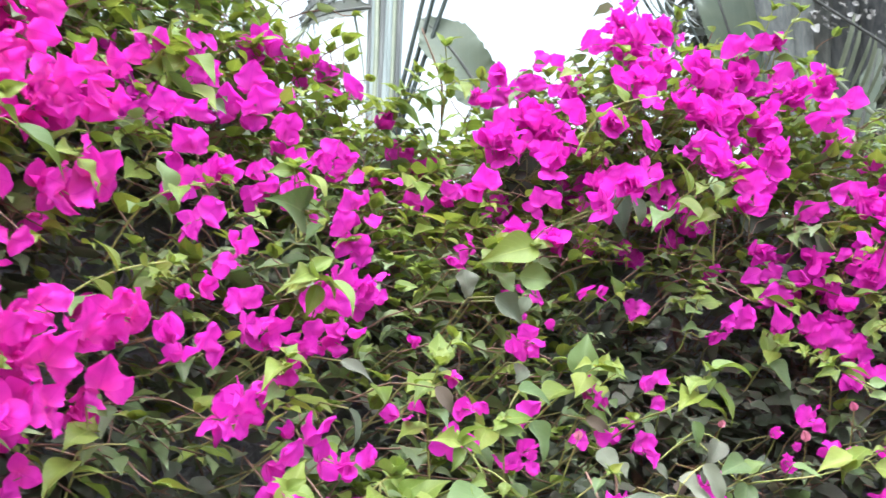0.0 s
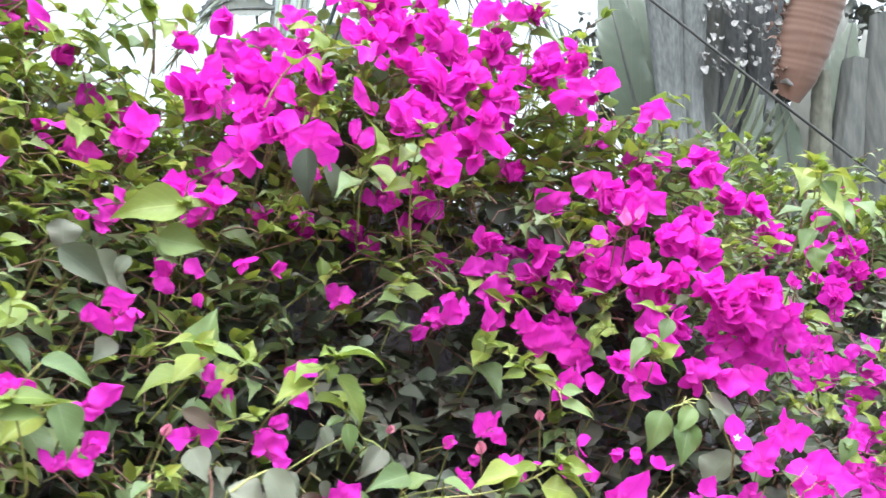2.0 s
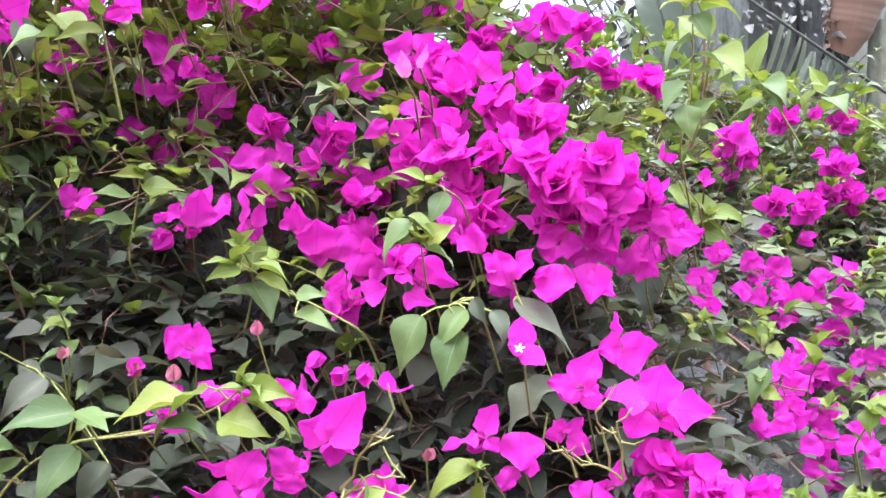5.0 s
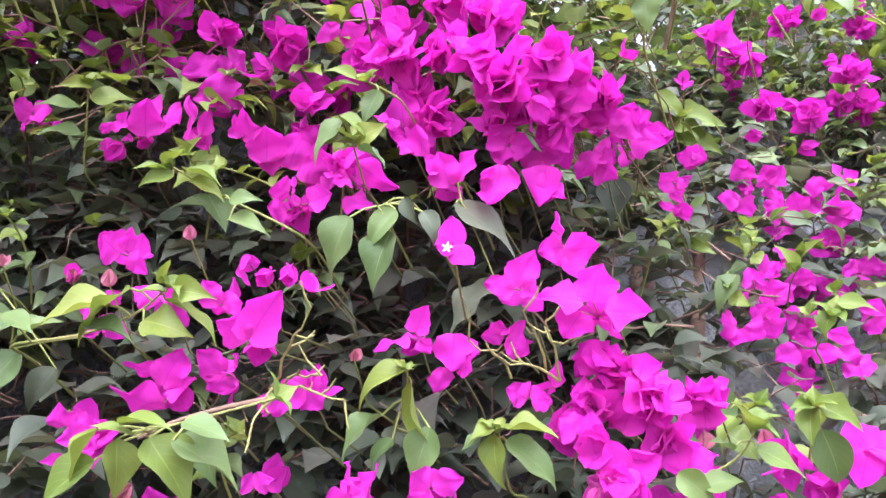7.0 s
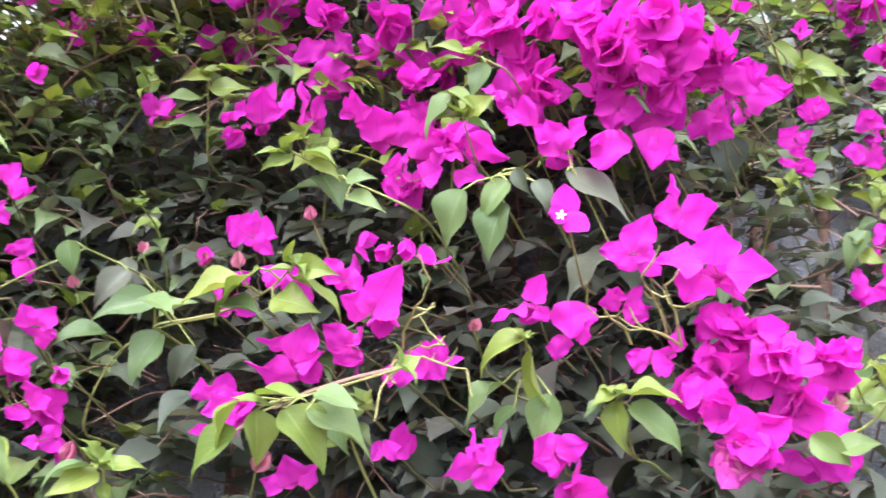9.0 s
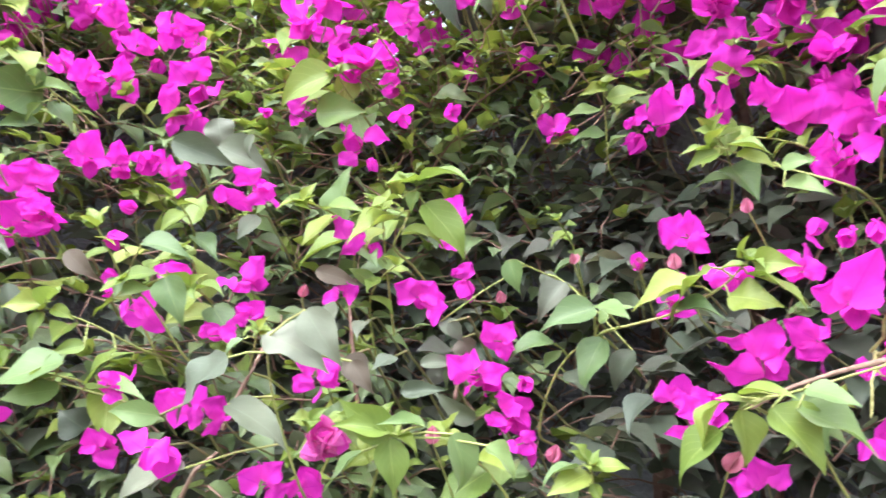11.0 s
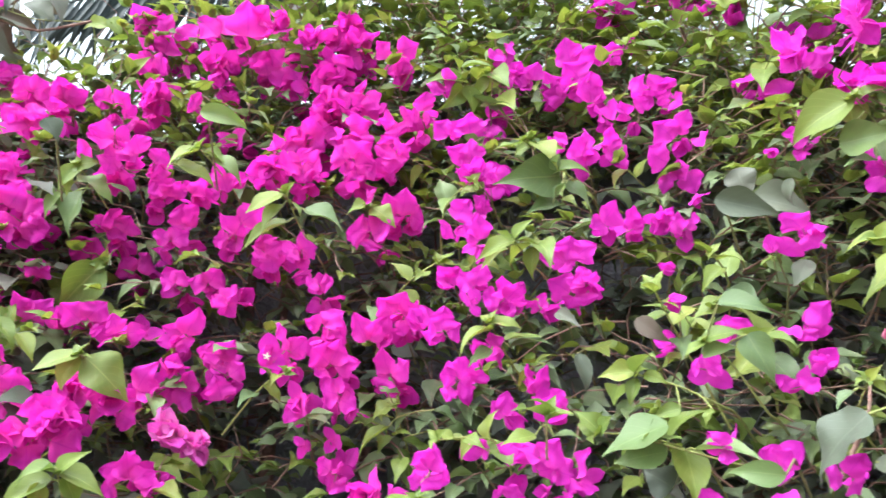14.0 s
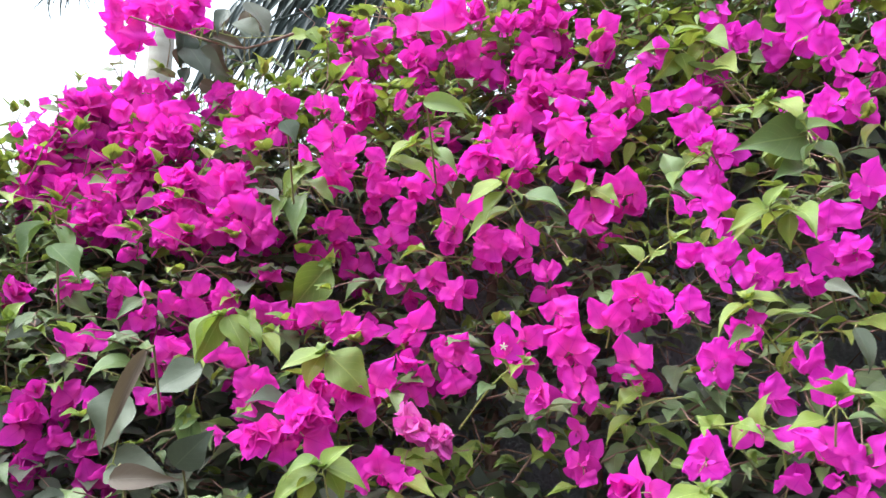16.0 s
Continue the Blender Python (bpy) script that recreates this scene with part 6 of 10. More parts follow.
bloom(-0.454, 0.640, 2.005, (-0.458, 0.634, 2.002, -0.462, 0.609, 2.005, 0.048), (-0.453, 0.649, 1.998, -0.438, 0.663, 2.013, 0.041))
bloom(-0.425, 0.631, 1.937, (-0.431, 0.627, 1.923, -0.421, 0.605, 1.959, 0.054), (-0.427, 0.637, 1.923, -0.413, 0.650, 1.937, 0.031))
bloom(-0.436, 0.598, 1.896, (-0.444, 0.586, 1.886, -0.449, 0.562, 1.890, 0.038), (-0.444, 0.590, 1.883, -0.429, 0.598, 1.905, 0.038), (-0.429, 0.616, 1.896, -0.415, 0.629, 1.911, 0.046))
bloom(-0.367, 0.564, 1.818, (-0.366, 0.561, 1.826, -0.374, 0.540, 1.816, 0.035), (-0.363, 0.567, 1.826, -0.356, 0.584, 1.816, 0.042), (-0.366, 0.568, 1.817, -0.372, 0.558, 1.802, 0.028))
bloom(-0.342, 0.623, 1.833, (-0.348, 0.612, 1.830, -0.346, 0.595, 1.844, 0.042), (-0.343, 0.618, 1.836, -0.325, 0.634, 1.856, 0.042), (-0.342, 0.631, 1.823, -0.330, 0.647, 1.830, 0.035), (-0.350, 0.613, 1.820, -0.344, 0.627, 1.815, 0.028))
bloom(-0.239, 0.900, 2.008, (-0.246, 0.896, 1.991, -0.239, 0.875, 2.022, 0.040), (-0.244, 0.903, 1.991, -0.221, 0.917, 2.021, 0.044))
bloom(-0.178, 0.888, 1.892, (-0.183, 0.886, 1.879, -0.179, 0.871, 1.898, 0.030), (-0.180, 0.892, 1.882, -0.166, 0.897, 1.904, 0.030))
bloom(-0.166, 0.831, 1.832, (-0.170, 0.834, 1.818, -0.168, 0.816, 1.834, 0.028), (-0.167, 0.836, 1.824, -0.156, 0.833, 1.848, 0.026))
bloom(-0.315, 0.676, 1.772, (-0.321, 0.668, 1.763, -0.316, 0.650, 1.786, 0.028), (-0.319, 0.674, 1.763, -0.303, 0.671, 1.795, 0.030), (-0.315, 0.684, 1.763, -0.307, 0.699, 1.758, 0.028))
bloom(-0.318, 0.630, 1.743, (-0.322, 0.629, 1.735, -0.325, 0.606, 1.741, 0.040), (-0.320, 0.636, 1.731, -0.304, 0.655, 1.741, 0.040), (-0.323, 0.633, 1.727, -0.326, 0.630, 1.715, 0.033), (-0.310, 0.629, 1.771, -0.309, 0.617, 1.779, 0.027))
bloom(-0.221, 0.686, 1.730, (-0.220, 0.687, 1.730, -0.204, 0.697, 1.750, 0.031), (-0.224, 0.682, 1.724, -0.229, 0.672, 1.713, 0.025))
bloom(-0.109, 0.802, 1.715, (-0.110, 0.803, 1.711, -0.095, 0.812, 1.733, 0.031), (-0.110, 0.803, 1.711, -0.117, 0.785, 1.703, 0.023))
bloom(-0.206, 0.669, 1.662, (-0.209, 0.670, 1.652, -0.204, 0.654, 1.672, 0.029), (-0.208, 0.673, 1.652, -0.197, 0.675, 1.669, 0.024))
bloom(-0.255, 0.637, 1.629, (-0.259, 0.630, 1.626, -0.256, 0.611, 1.644, 0.027), (-0.256, 0.632, 1.631, -0.245, 0.637, 1.648, 0.030), (-0.255, 0.641, 1.623, -0.241, 0.655, 1.635, 0.027), (-0.256, 0.641, 1.620, -0.258, 0.644, 1.602, 0.021))
bloom(-0.270, 0.607, 1.612, (-0.274, 0.607, 1.598, -0.268, 0.587, 1.624, 0.024), (-0.273, 0.610, 1.598, -0.255, 0.618, 1.626, 0.027))
bloom(-0.289, 0.566, 1.614, (-0.291, 0.561, 1.613, -0.294, 0.542, 1.619, 0.021), (-0.290, 0.564, 1.613, -0.275, 0.576, 1.631, 0.024), (-0.289, 0.570, 1.608, -0.285, 0.582, 1.597, 0.015))
bloom(-0.196, 0.653, 1.602, (-0.200, 0.648, 1.597, -0.205, 0.633, 1.592, 0.025), (-0.197, 0.653, 1.600, -0.187, 0.651, 1.622, 0.028), (-0.196, 0.658, 1.597, -0.186, 0.670, 1.603, 0.025))
bloom(-0.303, 0.525, 1.590, (-0.301, 0.530, 1.587, -0.295, 0.514, 1.611, 0.024), (-0.301, 0.533, 1.584, -0.288, 0.548, 1.594, 0.024), (-0.311, 0.518, 1.574, -0.309, 0.504, 1.587, 0.024))
bloom(-0.284, 0.571, 1.576, (-0.286, 0.569, 1.572, -0.285, 0.546, 1.588, 0.035), (-0.285, 0.572, 1.572, -0.268, 0.577, 1.600, 0.030), (-0.284, 0.575, 1.569, -0.269, 0.595, 1.578, 0.026), (-0.288, 0.567, 1.567, -0.293, 0.558, 1.558, 0.024))
bloom(-0.281, 0.579, 1.542, (-0.281, 0.578, 1.541, -0.285, 0.559, 1.542, 0.029), (-0.282, 0.581, 1.535, -0.274, 0.597, 1.529, 0.026), (-0.281, 0.578, 1.543, -0.273, 0.578, 1.559, 0.020))
bloom(-0.265, 0.631, 1.566, (-0.267, 0.630, 1.563, -0.259, 0.616, 1.589, 0.030), (-0.266, 0.632, 1.563, -0.251, 0.649, 1.575, 0.030), (-0.267, 0.630, 1.560, -0.272, 0.623, 1.546, 0.024))
bloom(-0.164, 0.648, 1.544, (-0.163, 0.647, 1.548, -0.167, 0.628, 1.549, 0.026), (-0.162, 0.650, 1.546, -0.150, 0.656, 1.564, 0.029), (-0.163, 0.650, 1.543, -0.157, 0.664, 1.535, 0.021), (-0.167, 0.643, 1.539, -0.171, 0.637, 1.526, 0.016))
bloom(-0.089, 0.569, 1.459, (-0.087, 0.570, 1.462, -0.085, 0.556, 1.476, 0.022), (-0.087, 0.572, 1.460, -0.077, 0.578, 1.475, 0.020), (-0.090, 0.571, 1.454, -0.089, 0.578, 1.443, 0.022), (-0.093, 0.566, 1.450, -0.095, 0.555, 1.453, 0.014))
bloom(-0.283, 0.575, 1.462, (-0.283, 0.571, 1.465, -0.284, 0.555, 1.475, 0.020), (-0.283, 0.574, 1.462, -0.275, 0.581, 1.472, 0.020), (-0.284, 0.577, 1.454, -0.282, 0.586, 1.443, 0.020))
bloom(-0.080, 0.687, 1.469, (-0.082, 0.679, 1.470, -0.085, 0.653, 1.480, 0.025), (-0.082, 0.683, 1.465, -0.067, 0.694, 1.484, 0.028), (-0.080, 0.692, 1.461, -0.072, 0.710, 1.452, 0.028))
bloom(-0.106, 0.658, 1.441, (-0.106, 0.662, 1.436, -0.097, 0.667, 1.448, 0.025), (-0.108, 0.654, 1.438, -0.109, 0.647, 1.442, 0.015))
bloom(-0.618, 0.082, 1.694, (-0.620, 0.083, 1.686, -0.621, 0.061, 1.697, 0.035), (-0.617, 0.092, 1.686, -0.607, 0.094, 1.704, 0.031))
bloom(-0.594, 0.138, 1.688, (-0.596, 0.140, 1.681, -0.594, 0.121, 1.696, 0.028), (-0.595, 0.143, 1.678, -0.583, 0.149, 1.696, 0.028))
bloom(-0.579, 0.167, 1.652, (-0.578, 0.168, 1.652, -0.564, 0.158, 1.688, 0.035), (-0.578, 0.171, 1.648, -0.572, 0.186, 1.638, 0.028), (-0.581, 0.165, 1.648, -0.586, 0.156, 1.632, 0.021))
bloom(-0.565, 0.200, 1.666, (-0.567, 0.201, 1.658, -0.565, 0.179, 1.676, 0.028), (-0.567, 0.205, 1.655, -0.554, 0.214, 1.672, 0.031))
bloom(-0.556, 0.222, 1.675, (-0.556, 0.225, 1.671, -0.554, 0.203, 1.689, 0.024), (-0.553, 0.231, 1.674, -0.545, 0.219, 1.698, 0.028), (-0.554, 0.235, 1.664, -0.562, 0.216, 1.651, 0.031))
bloom(-0.529, 0.254, 1.668, (-0.533, 0.253, 1.658, -0.529, 0.238, 1.675, 0.024), (-0.531, 0.256, 1.661, -0.522, 0.273, 1.657, 0.024), (-0.529, 0.255, 1.667, -0.521, 0.250, 1.688, 0.024))
bloom(-0.510, 0.304, 1.651, (-0.515, 0.304, 1.637, -0.505, 0.286, 1.670, 0.030), (-0.514, 0.307, 1.637, -0.497, 0.318, 1.660, 0.034))
bloom(-0.466, 0.358, 1.636, (-0.470, 0.351, 1.631, -0.467, 0.329, 1.651, 0.030), (-0.467, 0.357, 1.634, -0.451, 0.368, 1.653, 0.030), (-0.466, 0.364, 1.627, -0.462, 0.374, 1.621, 0.023))
bloom(-0.413, 0.388, 1.617, (-0.416, 0.382, 1.612, -0.412, 0.370, 1.629, 0.022), (-0.413, 0.390, 1.612, -0.402, 0.408, 1.613, 0.022))
bloom(-0.520, 0.303, 1.697, (-0.522, 0.302, 1.690, -0.519, 0.289, 1.704, 0.024), (-0.521, 0.305, 1.689, -0.509, 0.314, 1.704, 0.024))
bloom(-0.571, 0.365, 1.745, (-0.573, 0.367, 1.737, -0.573, 0.342, 1.753, 0.038), (-0.573, 0.370, 1.734, -0.559, 0.380, 1.753, 0.038))
bloom(-0.547, 0.417, 1.725, (-0.552, 0.414, 1.713, -0.550, 0.397, 1.729, 0.033), (-0.549, 0.421, 1.717, -0.531, 0.433, 1.739, 0.033))
bloom(-0.438, 0.441, 1.683, (-0.440, 0.442, 1.677, -0.441, 0.426, 1.685, 0.028), (-0.439, 0.445, 1.677, -0.428, 0.450, 1.694, 0.024))
bloom(-0.410, 0.470, 1.679, (-0.412, 0.471, 1.672, -0.416, 0.450, 1.676, 0.027), (-0.410, 0.473, 1.675, -0.396, 0.484, 1.692, 0.030))
bloom(-0.384, 0.486, 1.653, (-0.385, 0.485, 1.650, -0.372, 0.498, 1.664, 0.026), (-0.384, 0.484, 1.656, -0.389, 0.475, 1.640, 0.020))
bloom(-0.392, 0.445, 1.614, (-0.393, 0.445, 1.612, -0.394, 0.424, 1.622, 0.020), (-0.392, 0.448, 1.611, -0.375, 0.453, 1.639, 0.032), (-0.395, 0.445, 1.606, -0.394, 0.453, 1.593, 0.022))
bloom(-0.535, 0.198, 1.608, (-0.538, 0.199, 1.600, -0.537, 0.178, 1.614, 0.033), (-0.536, 0.202, 1.603, -0.523, 0.214, 1.616, 0.029))
bloom(-0.504, 0.256, 1.598, (-0.508, 0.253, 1.591, -0.504, 0.237, 1.611, 0.029), (-0.507, 0.262, 1.584, -0.491, 0.273, 1.604, 0.033))
bloom(-0.594, 0.104, 1.623, (-0.600, 0.102, 1.609, -0.602, 0.066, 1.626, 0.041), (-0.595, 0.107, 1.618, -0.582, 0.108, 1.641, 0.034), (-0.595, 0.111, 1.612, -0.575, 0.132, 1.631, 0.028))
bloom(-0.586, 0.099, 1.558, (-0.588, 0.100, 1.552, -0.584, 0.079, 1.572, 0.036), (-0.589, 0.101, 1.549, -0.575, 0.116, 1.559, 0.033))
bloom(-0.539, 0.180, 1.550, (-0.541, 0.181, 1.546, -0.539, 0.163, 1.560, 0.023), (-0.541, 0.181, 1.543, -0.529, 0.196, 1.550, 0.023))
bloom(-0.584, 0.091, 1.511, (-0.587, 0.092, 1.502, -0.581, 0.081, 1.523, 0.026), (-0.587, 0.092, 1.502, -0.577, 0.098, 1.516, 0.022))
bloom(-0.578, 0.118, 1.498, (-0.581, 0.116, 1.490, -0.576, 0.105, 1.507, 0.022), (-0.579, 0.122, 1.490, -0.569, 0.128, 1.504, 0.020))
bloom(-0.582, 0.130, 1.471, (-0.588, 0.129, 1.454, -0.577, 0.116, 1.486, 0.035), (-0.586, 0.131, 1.457, -0.565, 0.146, 1.486, 0.029))
bloom(-0.454, 0.286, 1.549, (-0.453, 0.285, 1.553, -0.453, 0.262, 1.567, 0.037), (-0.453, 0.289, 1.548, -0.435, 0.294, 1.578, 0.037), (-0.459, 0.284, 1.536, -0.464, 0.273, 1.524, 0.031), (-0.455, 0.295, 1.536, -0.444, 0.304, 1.549, 0.031))
bloom(-0.368, 0.314, 1.506, (-0.367, 0.306, 1.517, -0.360, 0.299, 1.537, 0.028), (-0.372, 0.302, 1.506, -0.387, 0.262, 1.486, 0.034), (-0.368, 0.312, 1.506, -0.346, 0.331, 1.533, 0.034), (-0.367, 0.324, 1.495, -0.353, 0.353, 1.487, 0.034), (-0.377, 0.304, 1.491, -0.378, 0.310, 1.469, 0.034), (-0.362, 0.316, 1.522, -0.345, 0.341, 1.528, 0.028))
bloom(-0.396, 0.366, 1.541, (-0.401, 0.362, 1.532, -0.392, 0.380, 1.526, 0.036), (-0.394, 0.366, 1.548, -0.394, 0.353, 1.556, 0.030))
bloom(-0.405, 0.409, 1.546, (-0.405, 0.405, 1.551, -0.386, 0.413, 1.581, 0.031), (-0.406, 0.405, 1.545, -0.391, 0.427, 1.552, 0.028), (-0.418, 0.390, 1.528, -0.410, 0.409, 1.519, 0.028))
bloom(-0.402, 0.448, 1.551, (-0.409, 0.441, 1.537, -0.406, 0.426, 1.554, 0.026), (-0.407, 0.446, 1.537, -0.395, 0.460, 1.548, 0.028), (-0.400, 0.453, 1.552, -0.386, 0.456, 1.576, 0.026))
bloom(-0.360, 0.480, 1.568, (-0.368, 0.484, 1.540, -0.359, 0.473, 1.564, 0.031), (-0.358, 0.487, 1.565, -0.345, 0.500, 1.578, 0.025), (-0.362, 0.472, 1.571, -0.357, 0.460, 1.590, 0.027))
bloom(-0.368, 0.474, 1.594, (-0.369, 0.478, 1.584, -0.354, 0.491, 1.603, 0.028), (-0.372, 0.470, 1.589, -0.371, 0.457, 1.597, 0.018))
bloom(-0.347, 0.394, 1.462, (-0.348, 0.392, 1.463, -0.347, 0.373, 1.475, 0.028), (-0.348, 0.394, 1.460, -0.339, 0.383, 1.485, 0.025), (-0.347, 0.397, 1.457, -0.334, 0.412, 1.469, 0.025), (-0.346, 0.405, 1.452, -0.335, 0.423, 1.452, 0.023), (-0.355, 0.383, 1.453, -0.359, 0.371, 1.448, 0.023))

bloom(-0.236, 0.890, 1.958, (-0.230, 0.890, 1.956, -0.264, 0.885, 1.965, 0.039), (-0.224, 0.891, 1.953, -0.230, 0.874, 1.984, 0.045), (-0.233, 0.893, 1.952, -0.234, 0.897, 1.931, 0.029))
bloom(-0.215, 0.934, 2.007, (-0.218, 0.939, 1.997, -0.232, 0.929, 2.015, 0.035), (-0.212, 0.937, 2.000, -0.196, 0.927, 2.012, 0.031))
bloom(-0.214, 1.065, 2.135, (-0.225, 1.068, 2.130, -0.246, 1.056, 2.154, 0.048), (-0.217, 1.070, 2.123, -0.201, 1.073, 2.102, 0.041), (-0.210, 1.064, 2.138, -0.184, 1.048, 2.156, 0.048))
bloom(-0.158, 1.058, 2.093, (-0.174, 1.056, 2.103, -0.184, 1.043, 2.128, 0.048), (-0.162, 1.059, 2.092, -0.173, 1.064, 2.072, 0.043), (-0.147, 1.057, 2.092, -0.121, 1.047, 2.099, 0.048), (-0.142, 1.061, 2.082, -0.154, 1.065, 2.065, 0.032))
bloom(-0.209, 0.862, 1.841, (-0.209, 0.865, 1.833, -0.226, 0.861, 1.840, 0.024), (-0.206, 0.863, 1.835, -0.193, 0.851, 1.852, 0.030))
bloom(-0.118, 0.934, 1.902, (-0.122, 0.937, 1.898, -0.133, 0.929, 1.913, 0.027), (-0.116, 0.938, 1.892, -0.100, 0.937, 1.881, 0.027), (-0.120, 0.933, 1.907, -0.113, 0.924, 1.920, 0.023))
bloom(-0.068, 1.113, 2.014, (-0.069, 1.117, 2.004, -0.091, 1.107, 2.023, 0.033), (-0.062, 1.116, 2.004, -0.048, 1.104, 2.020, 0.033))
bloom(-0.022, 1.114, 1.983, (-0.032, 1.118, 1.976, -0.054, 1.106, 1.999, 0.036), (-0.025, 1.116, 1.980, -0.011, 1.100, 2.003, 0.033), (-0.016, 1.122, 1.962, 0.010, 1.110, 1.972, 0.033))
bloom(-0.045, 1.015, 1.896, (-0.026, 1.012, 1.898, -0.018, 1.018, 1.869, 0.032), (-0.033, 1.016, 1.892, -0.054, 1.018, 1.883, 0.029), (-0.055, 1.011, 1.911, -0.084, 1.007, 1.917, 0.029))
bloom(0.132, 0.978, 1.835, (0.128, 0.982, 1.825, 0.123, 0.971, 1.845, 0.028), (0.134, 0.979, 1.830, 0.140, 0.973, 1.838, 0.017))
bloom(0.136, 1.001, 1.890, (0.132, 1.006, 1.878, 0.121, 0.994, 1.901, 0.030), (0.139, 1.004, 1.881, 0.154, 0.993, 1.895, 0.032))
bloom(0.119, 1.134, 2.137, (0.098, 1.145, 2.114, 0.082, 1.130, 2.142, 0.044), (0.123, 1.139, 2.122, 0.113, 1.124, 2.150, 0.044), (0.148, 1.133, 2.130, 0.146, 1.119, 2.154, 0.044))
bloom(0.109, 1.063, 2.027, (0.097, 1.061, 2.034, 0.071, 1.056, 2.044, 0.040), (0.129, 1.060, 2.027, 0.152, 1.043, 2.049, 0.048), (0.114, 1.071, 2.005, 0.090, 1.073, 1.996, 0.040))
bloom(0.135, 1.048, 1.990, (0.160, 1.052, 1.972, 0.142, 1.041, 1.994, 0.047), (0.174, 1.042, 1.994, 0.190, 1.030, 2.009, 0.043), (0.084, 1.059, 1.979, 0.058, 1.054, 1.989, 0.040))
bloom(0.172, 1.045, 1.998, (0.153, 1.062, 1.960, 0.161, 1.064, 1.943, 0.040), (0.180, 1.031, 2.031, 0.191, 1.017, 2.053, 0.040))
bloom(0.175, 1.155, 2.205, (0.171, 1.159, 2.195, 0.150, 1.148, 2.216, 0.041), (0.180, 1.158, 2.195, 0.199, 1.146, 2.209, 0.037))
bloom(0.273, 1.086, 2.203, (0.237, 1.094, 2.192, 0.222, 1.086, 2.208, 0.039), (0.272, 1.093, 2.184, 0.277, 1.074, 2.215, 0.053), (0.305, 1.086, 2.192, 0.322, 1.067, 2.219, 0.053))
bloom(0.318, 1.057, 2.136, (0.274, 1.070, 2.119, 0.257, 1.074, 2.101, 0.051), (0.323, 1.064, 2.119, 0.339, 1.047, 2.142, 0.051), (0.354, 1.045, 2.157, 0.362, 1.034, 2.173, 0.043))
bloom(0.377, 0.994, 2.081, (0.354, 0.998, 2.078, 0.369, 0.983, 2.099, 0.048), (0.385, 1.000, 2.063, 0.400, 0.988, 2.079, 0.043))
bloom(0.320, 0.970, 2.018, (0.291, 0.972, 2.021, 0.267, 0.969, 2.027, 0.038), (0.350, 0.970, 2.007, 0.372, 0.961, 2.015, 0.045))
bloom(0.301, 0.986, 1.962, (0.284, 0.982, 1.976, 0.268, 0.985, 1.968, 0.045), (0.314, 0.987, 1.956, 0.334, 0.984, 1.947, 0.038))
bloom(0.452, 1.032, 2.152, (0.439, 1.040, 2.137, 0.419, 1.028, 2.160, 0.038), (0.447, 1.038, 2.141, 0.454, 1.023, 2.164, 0.038), (0.471, 1.035, 2.141, 0.478, 1.020, 2.164, 0.038))
bloom(0.534, 1.125, 2.161, (0.538, 1.131, 2.145, 0.544, 1.112, 2.176, 0.039), (0.529, 1.128, 2.155, 0.522, 1.124, 2.163, 0.022))
bloom(0.227, 0.959, 1.877, (0.227, 0.955, 1.886, 0.225, 0.941, 1.911, 0.042), (0.224, 0.961, 1.873, 0.199, 0.959, 1.876, 0.038), (0.234, 0.959, 1.873, 0.257, 0.950, 1.881, 0.035), (0.228, 0.964, 1.864, 0.220, 0.968, 1.849, 0.031))
bloom(0.332, 1.111, 1.943, (0.324, 1.115, 1.935, 0.296, 1.103, 1.958, 0.037), (0.336, 1.115, 1.932, 0.358, 1.110, 1.927, 0.034), (0.331, 1.111, 1.943, 0.343, 1.099, 1.959, 0.034))
bloom(0.368, 0.878, 1.836, (0.364, 0.878, 1.836, 0.344, 0.872, 1.848, 0.029), (0.363, 0.877, 1.839, 0.367, 0.861, 1.865, 0.033), (0.367, 0.881, 1.827, 0.387, 0.874, 1.830, 0.033), (0.370, 0.882, 1.824, 0.374, 0.885, 1.811, 0.026))
bloom(0.553, 1.018, 2.021, (0.549, 1.020, 2.017, 0.517, 1.015, 2.027, 0.041), (0.553, 1.019, 2.021, 0.558, 1.005, 2.044, 0.041), (0.557, 1.021, 2.014, 0.581, 1.020, 1.997, 0.036))
bloom(0.584, 1.022, 2.049, (0.587, 1.026, 2.037, 0.592, 1.009, 2.067, 0.037), (0.579, 1.027, 2.039, 0.574, 1.022, 2.049, 0.022))
bloom(0.620, 0.948, 1.965, (0.619, 0.952, 1.954, 0.604, 0.945, 1.969, 0.031), (0.622, 0.951, 1.958, 0.632, 0.938, 1.976, 0.031))
bloom(0.535, 1.083, 1.907, (0.535, 1.087, 1.896, 0.511, 1.078, 1.916, 0.037), (0.539, 1.087, 1.896, 0.550, 1.073, 1.916, 0.033))
bloom(0.708, 1.141, 2.009, (0.676, 1.150, 1.997, 0.662, 1.137, 2.022, 0.045), (0.702, 1.145, 2.001, 0.718, 1.132, 2.018, 0.040), (0.736, 1.141, 2.001, 0.749, 1.133, 2.011, 0.031))
bloom(0.582, 1.063, 1.926, (0.578, 1.066, 1.919, 0.554, 1.060, 1.932, 0.036), (0.586, 1.065, 1.919, 0.605, 1.053, 1.932, 0.036))
bloom(0.644, 1.054, 1.899, (0.636, 1.058, 1.889, 0.616, 1.050, 1.905, 0.036), (0.648, 1.057, 1.889, 0.670, 1.041, 1.908, 0.041))
bloom(-0.143, 0.707, 1.620, (-0.144, 0.708, 1.617, -0.157, 0.707, 1.619, 0.020), (-0.142, 0.707, 1.619, -0.127, 0.701, 1.624, 0.018))
